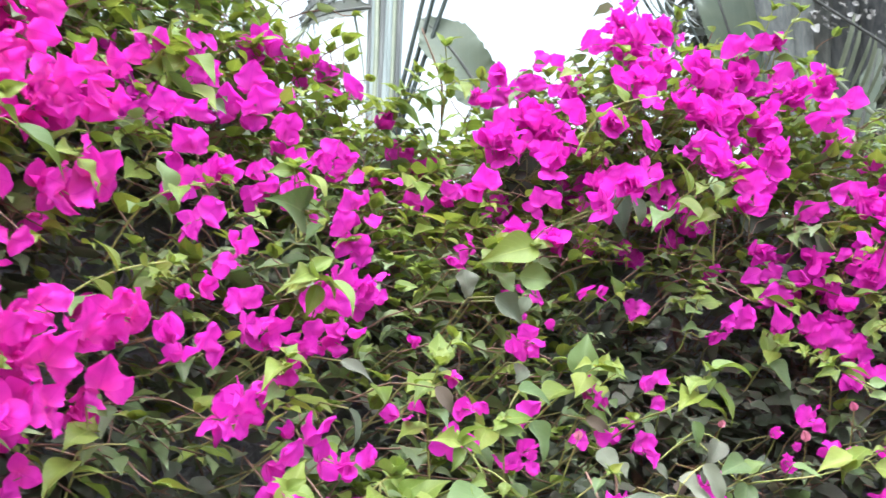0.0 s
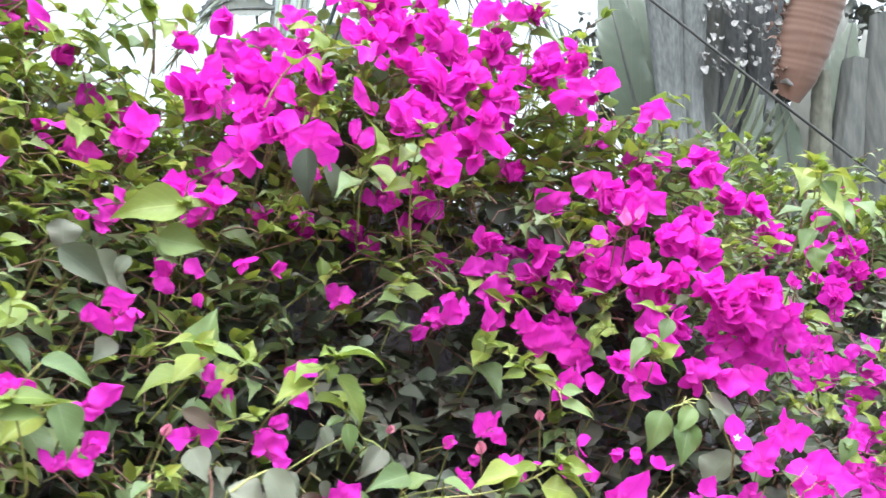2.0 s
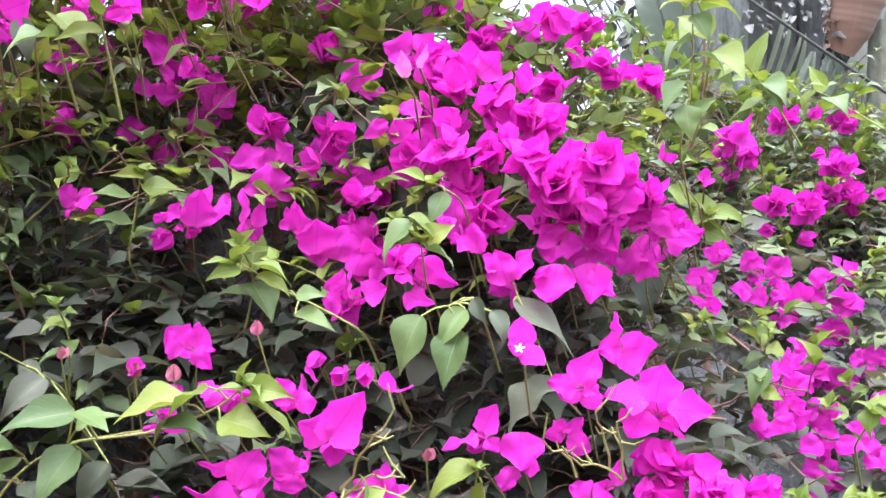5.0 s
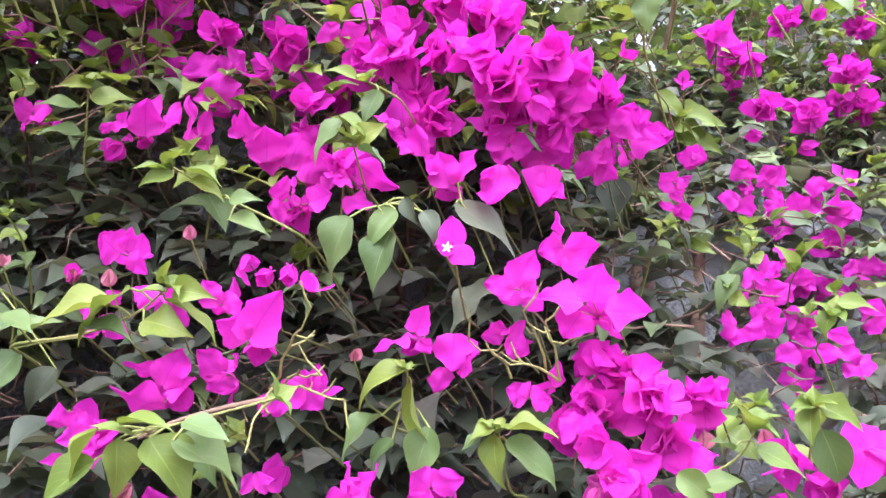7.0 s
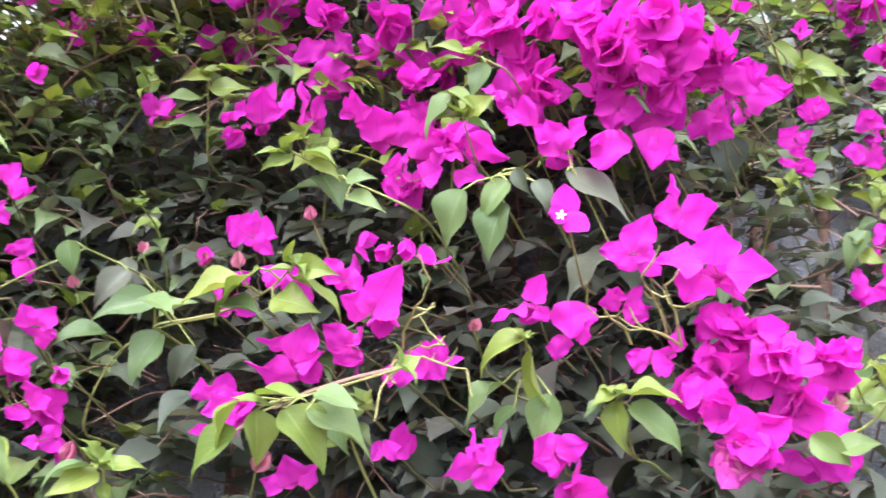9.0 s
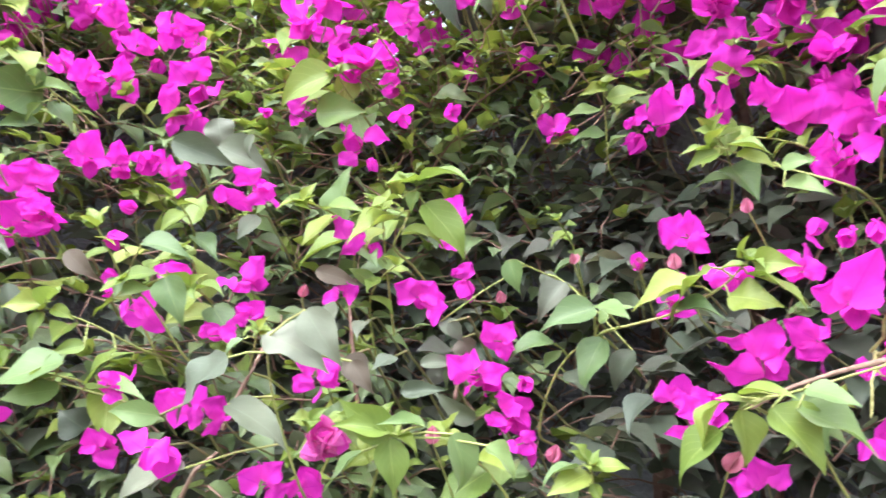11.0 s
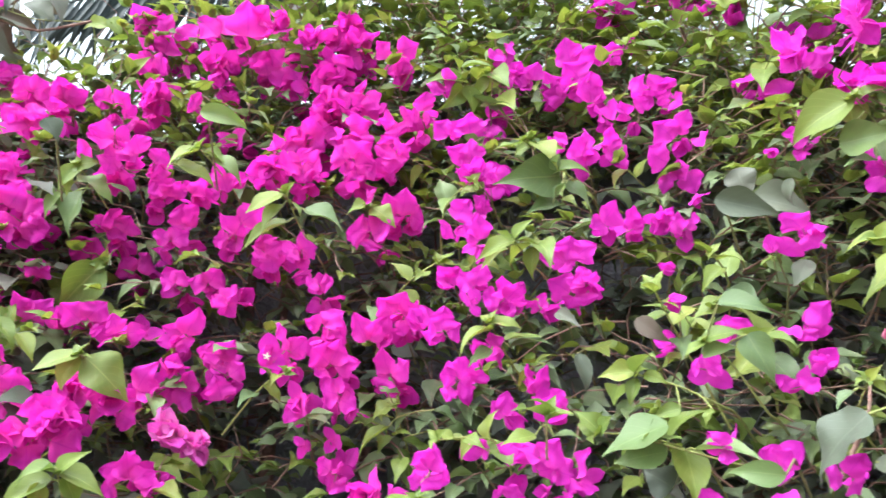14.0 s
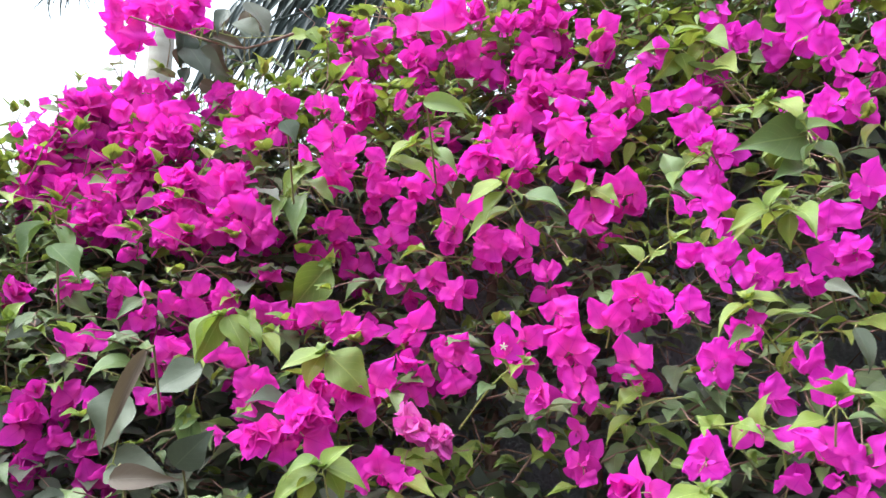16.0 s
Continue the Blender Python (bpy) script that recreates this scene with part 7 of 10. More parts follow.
bloom(-0.096, 0.758, 1.639, (-0.098, 0.759, 1.636, -0.114, 0.752, 1.649, 0.022), (-0.096, 0.758, 1.638, -0.096, 0.749, 1.654, 0.020), (-0.091, 0.758, 1.638, -0.073, 0.750, 1.643, 0.017), (-0.098, 0.762, 1.629, -0.101, 0.765, 1.617, 0.022))
bloom(-0.131, 0.670, 1.580, (-0.131, 0.672, 1.574, -0.123, 0.663, 1.588, 0.017), (-0.133, 0.672, 1.575, -0.137, 0.670, 1.580, 0.010))
bloom(-0.061, 0.687, 1.517, (-0.062, 0.691, 1.509, -0.064, 0.680, 1.528, 0.018), (-0.059, 0.689, 1.511, -0.056, 0.684, 1.520, 0.010))
bloom(-0.112, 0.634, 1.486, (-0.113, 0.635, 1.485, -0.123, 0.633, 1.487, 0.015), (-0.111, 0.634, 1.485, -0.101, 0.630, 1.489, 0.013))
bloom(-0.029, 0.796, 1.571, (-0.030, 0.797, 1.569, -0.038, 0.799, 1.562, 0.020), (-0.028, 0.796, 1.572, -0.020, 0.788, 1.582, 0.020))
bloom(0.158, 0.883, 1.556, (0.155, 0.884, 1.554, 0.134, 0.884, 1.552, 0.023), (0.163, 0.883, 1.556, 0.180, 0.876, 1.561, 0.023))
bloom(0.515, 1.111, 1.807, (0.519, 1.115, 1.796, 0.521, 1.099, 1.823, 0.036), (0.513, 1.114, 1.801, 0.506, 1.110, 1.808, 0.020))
bloom(0.462, 0.960, 1.557, (0.460, 0.962, 1.552, 0.444, 0.956, 1.565, 0.029), (0.466, 0.962, 1.552, 0.478, 0.954, 1.560, 0.026))

bloom(-0.704, 0.162, 2.144, (-0.712, 0.136, 2.152, -0.702, 0.166, 2.129, 0.038), (-0.708, 0.153, 2.144, -0.695, 0.167, 2.154, 0.034), (-0.695, 0.179, 2.152, -0.703, 0.170, 2.123, 0.034))
bloom(-0.704, 0.187, 2.153, (-0.703, 0.192, 2.150, -0.701, 0.206, 2.124, 0.034), (-0.693, 0.207, 2.162, -0.680, 0.221, 2.172, 0.030), (-0.714, 0.146, 2.173, -0.720, 0.148, 2.131, 0.038))
bloom(-0.706, 0.117, 2.132, (-0.706, 0.101, 2.150, -0.714, 0.093, 2.123, 0.037), (-0.693, 0.132, 2.154, -0.701, 0.123, 2.123, 0.037), (-0.706, 0.119, 2.130, -0.703, 0.135, 2.106, 0.037))
bloom(-0.730, 0.125, 2.028, (-0.735, 0.122, 2.016, -0.729, 0.109, 2.036, 0.037), (-0.732, 0.125, 2.020, -0.722, 0.119, 2.043, 0.025), (-0.731, 0.131, 2.016, -0.715, 0.145, 2.033, 0.031))
bloom(-0.708, 0.165, 2.012, (-0.712, 0.153, 2.015, -0.699, 0.171, 2.020, 0.029), (-0.712, 0.157, 2.011, -0.702, 0.181, 1.998, 0.033))
bloom(-0.791, 0.071, 2.015, (-0.792, 0.071, 2.012, -0.803, 0.037, 2.000, 0.034), (-0.790, 0.079, 2.008, -0.801, 0.054, 1.987, 0.036), (-0.788, 0.078, 2.016, -0.786, 0.062, 2.031, 0.038), (-0.782, 0.090, 2.020, -0.766, 0.100, 2.042, 0.036))
bloom(-0.795, 0.082, 1.983, (-0.791, 0.089, 1.986, -0.801, 0.077, 1.952, 0.038), (-0.786, 0.096, 1.993, -0.773, 0.107, 2.009, 0.036), (-0.798, 0.075, 1.983, -0.808, 0.046, 1.969, 0.036))
bloom(-0.684, 0.182, 1.967, (-0.689, 0.176, 1.962, -0.691, 0.149, 1.972, 0.036), (-0.686, 0.179, 1.966, -0.670, 0.189, 1.987, 0.038), (-0.685, 0.187, 1.958, -0.673, 0.214, 1.948, 0.032))
bloom(-0.684, 0.174, 1.929, (-0.679, 0.173, 1.945, -0.688, 0.149, 1.932, 0.036), (-0.673, 0.192, 1.941, -0.678, 0.192, 1.912, 0.040), (-0.681, 0.178, 1.933, -0.691, 0.162, 1.907, 0.040))
bloom(-0.750, 0.126, 1.940, (-0.749, 0.121, 1.950, -0.758, 0.104, 1.929, 0.041), (-0.746, 0.124, 1.954, -0.736, 0.126, 1.972, 0.041), (-0.745, 0.133, 1.946, -0.739, 0.155, 1.923, 0.041), (-0.749, 0.129, 1.938, -0.760, 0.114, 1.904, 0.037))
bloom(-0.784, 0.016, 1.913, (-0.779, 0.022, 1.921, -0.779, 0.003, 1.933, 0.036), (-0.774, 0.038, 1.917, -0.784, 0.018, 1.892, 0.041), (-0.783, 0.022, 1.910, -0.791, -0.002, 1.901, 0.036))
bloom(-0.787, 0.076, 1.916, (-0.799, 0.051, 1.911, -0.787, 0.083, 1.891, 0.037), (-0.787, 0.074, 1.919, -0.768, 0.097, 1.934, 0.041), (-0.787, 0.082, 1.911, -0.777, 0.109, 1.888, 0.037), (-0.789, 0.066, 1.923, -0.785, 0.049, 1.941, 0.033))
bloom(-0.714, 0.251, 2.025, (-0.713, 0.250, 2.028, -0.721, 0.235, 2.009, 0.034), (-0.712, 0.252, 2.030, -0.707, 0.267, 2.014, 0.038), (-0.712, 0.255, 2.025, -0.708, 0.248, 2.039, 0.034))
bloom(-0.608, 0.286, 1.962, (-0.613, 0.272, 1.960, -0.611, 0.258, 1.974, 0.031), (-0.611, 0.279, 1.960, -0.596, 0.300, 1.967, 0.035), (-0.607, 0.291, 1.956, -0.597, 0.314, 1.946, 0.028))
bloom(-0.563, 0.272, 1.901, (-0.555, 0.279, 1.917, -0.560, 0.278, 1.887, 0.033), (-0.563, 0.266, 1.907, -0.555, 0.289, 1.890, 0.037), (-0.563, 0.263, 1.911, -0.570, 0.255, 1.888, 0.029))
bloom(-0.542, 0.369, 1.941, (-0.543, 0.368, 1.939, -0.548, 0.345, 1.941, 0.032), (-0.541, 0.375, 1.935, -0.530, 0.388, 1.946, 0.030))
bloom(-0.556, 0.235, 1.808, (-0.542, 0.255, 1.826, -0.549, 0.244, 1.804, 0.039), (-0.555, 0.230, 1.817, -0.561, 0.218, 1.804, 0.042), (-0.557, 0.238, 1.803, -0.562, 0.226, 1.790, 0.032))
bloom(-0.541, 0.262, 1.809, (-0.535, 0.254, 1.835, -0.531, 0.270, 1.819, 0.031), (-0.539, 0.270, 1.805, -0.537, 0.285, 1.778, 0.038), (-0.543, 0.268, 1.795, -0.550, 0.260, 1.772, 0.031), (-0.537, 0.247, 1.838, -0.542, 0.239, 1.828, 0.028))
bloom(-0.577, 0.208, 1.802, (-0.573, 0.204, 1.820, -0.581, 0.182, 1.807, 0.035), (-0.574, 0.212, 1.806, -0.583, 0.194, 1.784, 0.039), (-0.576, 0.220, 1.789, -0.584, 0.209, 1.763, 0.039), (-0.570, 0.214, 1.816, -0.561, 0.223, 1.825, 0.030))
bloom(-0.707, 0.143, 1.841, (-0.705, 0.142, 1.849, -0.704, 0.127, 1.861, 0.039), (-0.703, 0.150, 1.845, -0.695, 0.170, 1.834, 0.039), (-0.710, 0.139, 1.838, -0.716, 0.133, 1.817, 0.035))
bloom(-0.736, 0.080, 1.853, (-0.726, 0.105, 1.852, -0.734, 0.092, 1.827, 0.035), (-0.746, 0.054, 1.853, -0.744, 0.037, 1.868, 0.035), (-0.742, 0.061, 1.856, -0.739, 0.077, 1.835, 0.033), (-0.726, 0.101, 1.856, -0.712, 0.111, 1.875, 0.033))
bloom(-0.724, 0.072, 1.805, (-0.726, 0.061, 1.810, -0.731, 0.035, 1.813, 0.034), (-0.723, 0.076, 1.802, -0.714, 0.100, 1.784, 0.038), (-0.717, 0.090, 1.802, -0.729, 0.064, 1.777, 0.034), (-0.721, 0.071, 1.813, -0.709, 0.080, 1.829, 0.032))
bloom(-0.584, 0.177, 1.760, (-0.602, 0.124, 1.769, -0.602, 0.134, 1.746, 0.031), (-0.582, 0.184, 1.758, -0.584, 0.166, 1.764, 0.035), (-0.579, 0.190, 1.761, -0.574, 0.206, 1.741, 0.035), (-0.573, 0.199, 1.767, -0.563, 0.214, 1.771, 0.029))
bloom(-0.552, 0.238, 1.765, (-0.556, 0.228, 1.765, -0.561, 0.223, 1.746, 0.035), (-0.550, 0.240, 1.768, -0.550, 0.249, 1.748, 0.033), (-0.550, 0.236, 1.775, -0.538, 0.250, 1.783, 0.031))
bloom(-0.520, 0.287, 1.753, (-0.524, 0.271, 1.759, -0.532, 0.259, 1.738, 0.034), (-0.519, 0.284, 1.759, -0.504, 0.306, 1.765, 0.037), (-0.518, 0.291, 1.752, -0.510, 0.312, 1.740, 0.034))
bloom(-0.516, 0.380, 1.758, (-0.512, 0.382, 1.771, -0.510, 0.396, 1.741, 0.035), (-0.515, 0.376, 1.768, -0.521, 0.365, 1.752, 0.030))
bloom(-0.454, 0.362, 1.830, (-0.450, 0.363, 1.844, -0.455, 0.332, 1.847, 0.030), (-0.448, 0.373, 1.835, -0.446, 0.384, 1.816, 0.034), (-0.455, 0.364, 1.825, -0.461, 0.355, 1.807, 0.030))
bloom(-0.454, 0.388, 1.814, (-0.466, 0.339, 1.838, -0.472, 0.325, 1.829, 0.024), (-0.444, 0.424, 1.800, -0.451, 0.405, 1.792, 0.031), (-0.444, 0.421, 1.803, -0.441, 0.409, 1.819, 0.027))
bloom(-0.640, 0.452, 2.109, (-0.629, 0.466, 2.126, -0.623, 0.487, 2.102, 0.042), (-0.637, 0.455, 2.113, -0.639, 0.429, 2.124, 0.040), (-0.644, 0.448, 2.101, -0.654, 0.424, 2.084, 0.040))
bloom(-0.603, 0.432, 2.023, (-0.604, 0.414, 2.044, -0.611, 0.404, 2.020, 0.037), (-0.599, 0.425, 2.043, -0.593, 0.445, 2.025, 0.037), (-0.598, 0.455, 2.011, -0.604, 0.449, 1.990, 0.035))

bloom(1.033, 1.378, 1.828, (1.032, 1.381, 1.816, 1.019, 1.371, 1.838, 0.030), (1.037, 1.381, 1.817, 1.041, 1.373, 1.836, 0.027))
bloom(1.080, 1.408, 1.833, (1.078, 1.411, 1.820, 1.063, 1.401, 1.841, 0.034), (1.081, 1.411, 1.822, 1.093, 1.401, 1.846, 0.034))
bloom(1.015, 1.337, 1.775, (1.011, 1.338, 1.771, 0.986, 1.333, 1.772, 0.023), (1.016, 1.338, 1.775, 1.029, 1.340, 1.752, 0.030), (1.020, 1.337, 1.778, 1.027, 1.329, 1.796, 0.029))
bloom(1.086, 1.413, 1.798, (1.084, 1.413, 1.799, 1.097, 1.409, 1.807, 0.024), (1.084, 1.413, 1.799, 1.076, 1.414, 1.784, 0.022))
bloom(1.135, 1.439, 1.807, (1.129, 1.442, 1.794, 1.116, 1.431, 1.818, 0.035), (1.137, 1.441, 1.798, 1.155, 1.433, 1.815, 0.033))
bloom(1.169, 1.408, 1.785, (1.162, 1.409, 1.779, 1.152, 1.398, 1.803, 0.035), (1.165, 1.408, 1.782, 1.190, 1.401, 1.795, 0.034), (1.162, 1.409, 1.779, 1.179, 1.409, 1.766, 0.032))
bloom(1.107, 1.456, 1.783, (1.104, 1.457, 1.779, 1.085, 1.448, 1.794, 0.035), (1.108, 1.457, 1.779, 1.103, 1.459, 1.756, 0.035), (1.111, 1.455, 1.786, 1.125, 1.449, 1.800, 0.034))
bloom(1.165, 1.452, 1.754, (1.163, 1.453, 1.750, 1.141, 1.445, 1.763, 0.035), (1.167, 1.453, 1.750, 1.161, 1.443, 1.772, 0.033), (1.171, 1.453, 1.750, 1.194, 1.445, 1.765, 0.038), (1.163, 1.454, 1.746, 1.151, 1.454, 1.732, 0.033))
bloom(1.172, 1.394, 1.700, (1.172, 1.394, 1.699, 1.153, 1.388, 1.708, 0.031), (1.175, 1.394, 1.699, 1.188, 1.385, 1.720, 0.035), (1.174, 1.395, 1.696, 1.167, 1.397, 1.677, 0.032))
bloom(1.146, 1.422, 1.823, (1.146, 1.418, 1.837, 1.144, 1.421, 1.807, 0.024))
bloom(1.195, 1.441, 1.849, (1.190, 1.443, 1.839, 1.179, 1.433, 1.862, 0.027), (1.194, 1.443, 1.841, 1.212, 1.438, 1.851, 0.027))
bloom(0.901, 1.146, 1.749, (0.901, 1.147, 1.747, 0.889, 1.144, 1.748, 0.020), (0.901, 1.147, 1.747, 0.912, 1.144, 1.752, 0.018))
bloom(0.881, 1.145, 1.725, (0.880, 1.146, 1.721, 0.871, 1.141, 1.731, 0.022), (0.881, 1.146, 1.721, 0.891, 1.144, 1.726, 0.020))
bloom(0.880, 1.146, 1.699, (0.879, 1.146, 1.698, 0.872, 1.146, 1.690, 0.020), (0.882, 1.145, 1.700, 0.889, 1.142, 1.708, 0.017))
bloom(1.011, 1.255, 1.637, (1.009, 1.255, 1.635, 1.002, 1.247, 1.653, 0.027), (1.014, 1.255, 1.635, 1.030, 1.249, 1.650, 0.028), (1.010, 1.257, 1.629, 0.996, 1.256, 1.619, 0.024))
bloom(1.079, 1.336, 1.674, (1.074, 1.338, 1.666, 1.069, 1.329, 1.686, 0.032), (1.077, 1.338, 1.666, 1.093, 1.332, 1.678, 0.029))
bloom(1.131, 1.388, 1.671, (1.128, 1.389, 1.665, 1.120, 1.376, 1.695, 0.031), (1.135, 1.389, 1.669, 1.155, 1.381, 1.685, 0.032), (1.132, 1.390, 1.662, 1.112, 1.389, 1.650, 0.028))
bloom(0.941, 1.166, 1.577, (0.939, 1.165, 1.583, 0.921, 1.161, 1.584, 0.025), (0.941, 1.166, 1.580, 0.935, 1.167, 1.564, 0.027), (0.947, 1.165, 1.583, 0.960, 1.166, 1.568, 0.025))
bloom(0.987, 1.209, 1.600, (0.982, 1.209, 1.601, 0.972, 1.203, 1.611, 0.024), (0.985, 1.210, 1.598, 0.997, 1.211, 1.580, 0.032), (0.984, 1.209, 1.601, 0.998, 1.205, 1.608, 0.023))
bloom(1.031, 1.241, 1.602, (1.028, 1.240, 1.605, 1.012, 1.236, 1.610, 0.026), (1.031, 1.241, 1.602, 1.027, 1.243, 1.583, 0.027), (1.037, 1.240, 1.608, 1.051, 1.240, 1.602, 0.024))
bloom(1.028, 1.241, 1.573, (1.025, 1.241, 1.575, 1.003, 1.240, 1.559, 0.026), (1.028, 1.241, 1.575, 1.039, 1.242, 1.557, 0.029), (1.031, 1.240, 1.578, 1.039, 1.234, 1.593, 0.027))
bloom(1.067, 1.238, 1.575, (1.061, 1.237, 1.578, 1.048, 1.238, 1.556, 0.029), (1.064, 1.236, 1.581, 1.072, 1.229, 1.598, 0.027), (1.067, 1.238, 1.575, 1.084, 1.238, 1.563, 0.028))
bloom(1.086, 1.240, 1.553, (1.083, 1.238, 1.558, 1.070, 1.239, 1.544, 0.025), (1.086, 1.238, 1.559, 1.102, 1.238, 1.552, 0.027))
bloom(1.029, 1.256, 1.546, (1.032, 1.254, 1.553, 1.046, 1.255, 1.541, 0.026), (1.029, 1.255, 1.550, 1.009, 1.254, 1.538, 0.024))
bloom(1.034, 1.261, 1.525, (1.038, 1.262, 1.525, 1.021, 1.257, 1.530, 0.025), (1.041, 1.261, 1.528, 1.049, 1.256, 1.540, 0.021), (1.032, 1.262, 1.522, 1.018, 1.263, 1.503, 0.026))
bloom(1.143, 1.308, 1.626, (1.137, 1.307, 1.626, 1.142, 1.300, 1.645, 0.029), (1.140, 1.308, 1.623, 1.151, 1.310, 1.607, 0.028))
bloom(0.958, 1.170, 1.624, (0.959, 1.169, 1.628, 0.947, 1.165, 1.633, 0.020), (0.962, 1.169, 1.628, 0.970, 1.167, 1.633, 0.019), (0.957, 1.171, 1.620, 0.950, 1.173, 1.600, 0.022))
bloom(1.043, 1.305, 1.698, (1.048, 1.307, 1.695, 1.036, 1.302, 1.701, 0.019))
bloom(0.990, 1.212, 1.654, (0.990, 1.212, 1.655, 0.980, 1.209, 1.657, 0.021), (0.991, 1.212, 1.655, 0.999, 1.212, 1.648, 0.020))
bloom(1.189, 1.396, 1.694, (1.196, 1.396, 1.696, 1.199, 1.387, 1.717, 0.031), (1.186, 1.402, 1.672, 1.173, 1.394, 1.688, 0.028))
bloom(0.237, 1.063, 1.957, (0.236, 1.063, 1.957, 0.226, 1.068, 1.938, 0.025), (0.239, 1.062, 1.960, 0.259, 1.063, 1.944, 0.024), (0.236, 1.061, 1.962, 0.230, 1.054, 1.975, 0.023))
bloom(0.281, 0.994, 1.928, (0.279, 0.993, 1.930, 0.265, 0.990, 1.934, 0.024), (0.281, 0.994, 1.928, 0.299, 0.994, 1.916, 0.026))
bloom(0.206, 1.189, 1.981, (0.203, 1.186, 1.988, 0.172, 1.188, 1.974, 0.036), (0.206, 1.187, 1.985, 0.212, 1.194, 1.953, 0.040), (0.209, 1.186, 1.988, 0.241, 1.178, 1.989, 0.033))
bloom(0.316, 1.127, 1.909, (0.303, 1.127, 1.912, 0.288, 1.129, 1.901, 0.027), (0.315, 1.122, 1.920, 0.327, 1.117, 1.926, 0.027), (0.318, 1.126, 1.912, 0.320, 1.131, 1.888, 0.030), (0.321, 1.126, 1.909, 0.341, 1.125, 1.902, 0.024))
bloom(0.359, 1.110, 1.926, (0.355, 1.109, 1.929, 0.343, 1.113, 1.912, 0.030), (0.361, 1.110, 1.926, 0.376, 1.103, 1.933, 0.028))
bloom(0.376, 1.124, 1.903, (0.373, 1.126, 1.898, 0.352, 1.122, 1.902, 0.033), (0.376, 1.125, 1.901, 0.399, 1.124, 1.888, 0.033), (0.373, 1.124, 1.904, 0.383, 1.115, 1.917, 0.028))
bloom(0.217, 1.140, 1.869, (0.211, 1.138, 1.874, 0.203, 1.141, 1.864, 0.024), (0.217, 1.139, 1.871, 0.230, 1.133, 1.878, 0.025), (0.217, 1.140, 1.868, 0.225, 1.143, 1.854, 0.025))
bloom(0.405, 1.056, 1.745, (0.404, 1.056, 1.744, 0.385, 1.053, 1.748, 0.031), (0.409, 1.056, 1.744, 0.424, 1.054, 1.741, 0.031))
bloom(0.390, 1.106, 2.012, (0.389, 1.107, 2.010, 0.364, 1.100, 2.019, 0.031), (0.395, 1.107, 2.007, 0.390, 1.112, 1.987, 0.035), (0.401, 1.106, 2.010, 0.422, 1.102, 2.009, 0.035), (0.386, 1.106, 2.013, 0.376, 1.095, 2.032, 0.031))
bloom(0.483, 1.146, 2.038, (0.483, 1.145, 2.039, 0.474, 1.151, 2.017, 0.024), (0.480, 1.144, 2.042, 0.494, 1.139, 2.048, 0.022))
bloom(0.613, 1.121, 2.030, (0.604, 1.121, 2.031, 0.577, 1.124, 2.018, 0.032), (0.610, 1.118, 2.037, 0.636, 1.110, 2.042, 0.039), (0.617, 1.120, 2.031, 0.631, 1.124, 2.010, 0.036))
bloom(0.591, 1.050, 1.852, (0.592, 1.051, 1.849, 0.569, 1.051, 1.844, 0.028), (0.594, 1.050, 1.852, 0.608, 1.044, 1.859, 0.026))

bloom(-0.399, 0.713, 2.028, (-0.408, 0.702, 2.028, -0.406, 0.687, 2.052, 0.035), (-0.404, 0.709, 2.024, -0.383, 0.732, 2.010, 0.038), (-0.407, 0.706, 2.024, -0.401, 0.716, 2.000, 0.034), (-0.397, 0.713, 2.035, -0.372, 0.733, 2.039, 0.035))
bloom(-0.390, 0.658, 1.947, (-0.389, 0.657, 1.950, -0.397, 0.651, 1.931, 0.032), (-0.387, 0.660, 1.950, -0.379, 0.673, 1.926, 0.030), (-0.388, 0.656, 1.957, -0.391, 0.646, 1.963, 0.029))
bloom(-0.382, 0.637, 1.885, (-0.388, 0.627, 1.892, -0.397, 0.618, 1.874, 0.032), (-0.383, 0.632, 1.896, -0.359, 0.651, 1.900, 0.034), (-0.382, 0.636, 1.889, -0.366, 0.655, 1.870, 0.034), (-0.385, 0.633, 1.885, -0.384, 0.638, 1.864, 0.031))
bloom(-0.335, 0.678, 1.892, (-0.338, 0.674, 1.895, -0.349, 0.657, 1.890, 0.028), (-0.336, 0.677, 1.891, -0.335, 0.682, 1.873, 0.029), (-0.330, 0.682, 1.898, -0.315, 0.693, 1.903, 0.028))
bloom(-0.314, 0.658, 1.841, (-0.313, 0.658, 1.844, -0.322, 0.648, 1.830, 0.031), (-0.309, 0.663, 1.843, -0.295, 0.673, 1.848, 0.029), (-0.313, 0.661, 1.837, -0.317, 0.661, 1.813, 0.032), (-0.317, 0.652, 1.847, -0.315, 0.647, 1.859, 0.025))
bloom(-0.310, 0.729, 1.951, (-0.313, 0.725, 1.952, -0.321, 0.718, 1.937, 0.029), (-0.308, 0.730, 1.955, -0.294, 0.742, 1.957, 0.030))
bloom(-0.339, 0.818, 1.914, (-0.342, 0.815, 1.914, -0.350, 0.798, 1.921, 0.029), (-0.339, 0.818, 1.914, -0.321, 0.838, 1.905, 0.027))
bloom(-0.284, 0.811, 2.004, (-0.284, 0.812, 2.002, -0.295, 0.797, 1.993, 0.031), (-0.281, 0.814, 2.005, -0.270, 0.820, 2.015, 0.030))
bloom(-0.203, 0.823, 1.845, (-0.203, 0.824, 1.843, -0.211, 0.814, 1.835, 0.025), (-0.201, 0.825, 1.845, -0.192, 0.829, 1.855, 0.023))
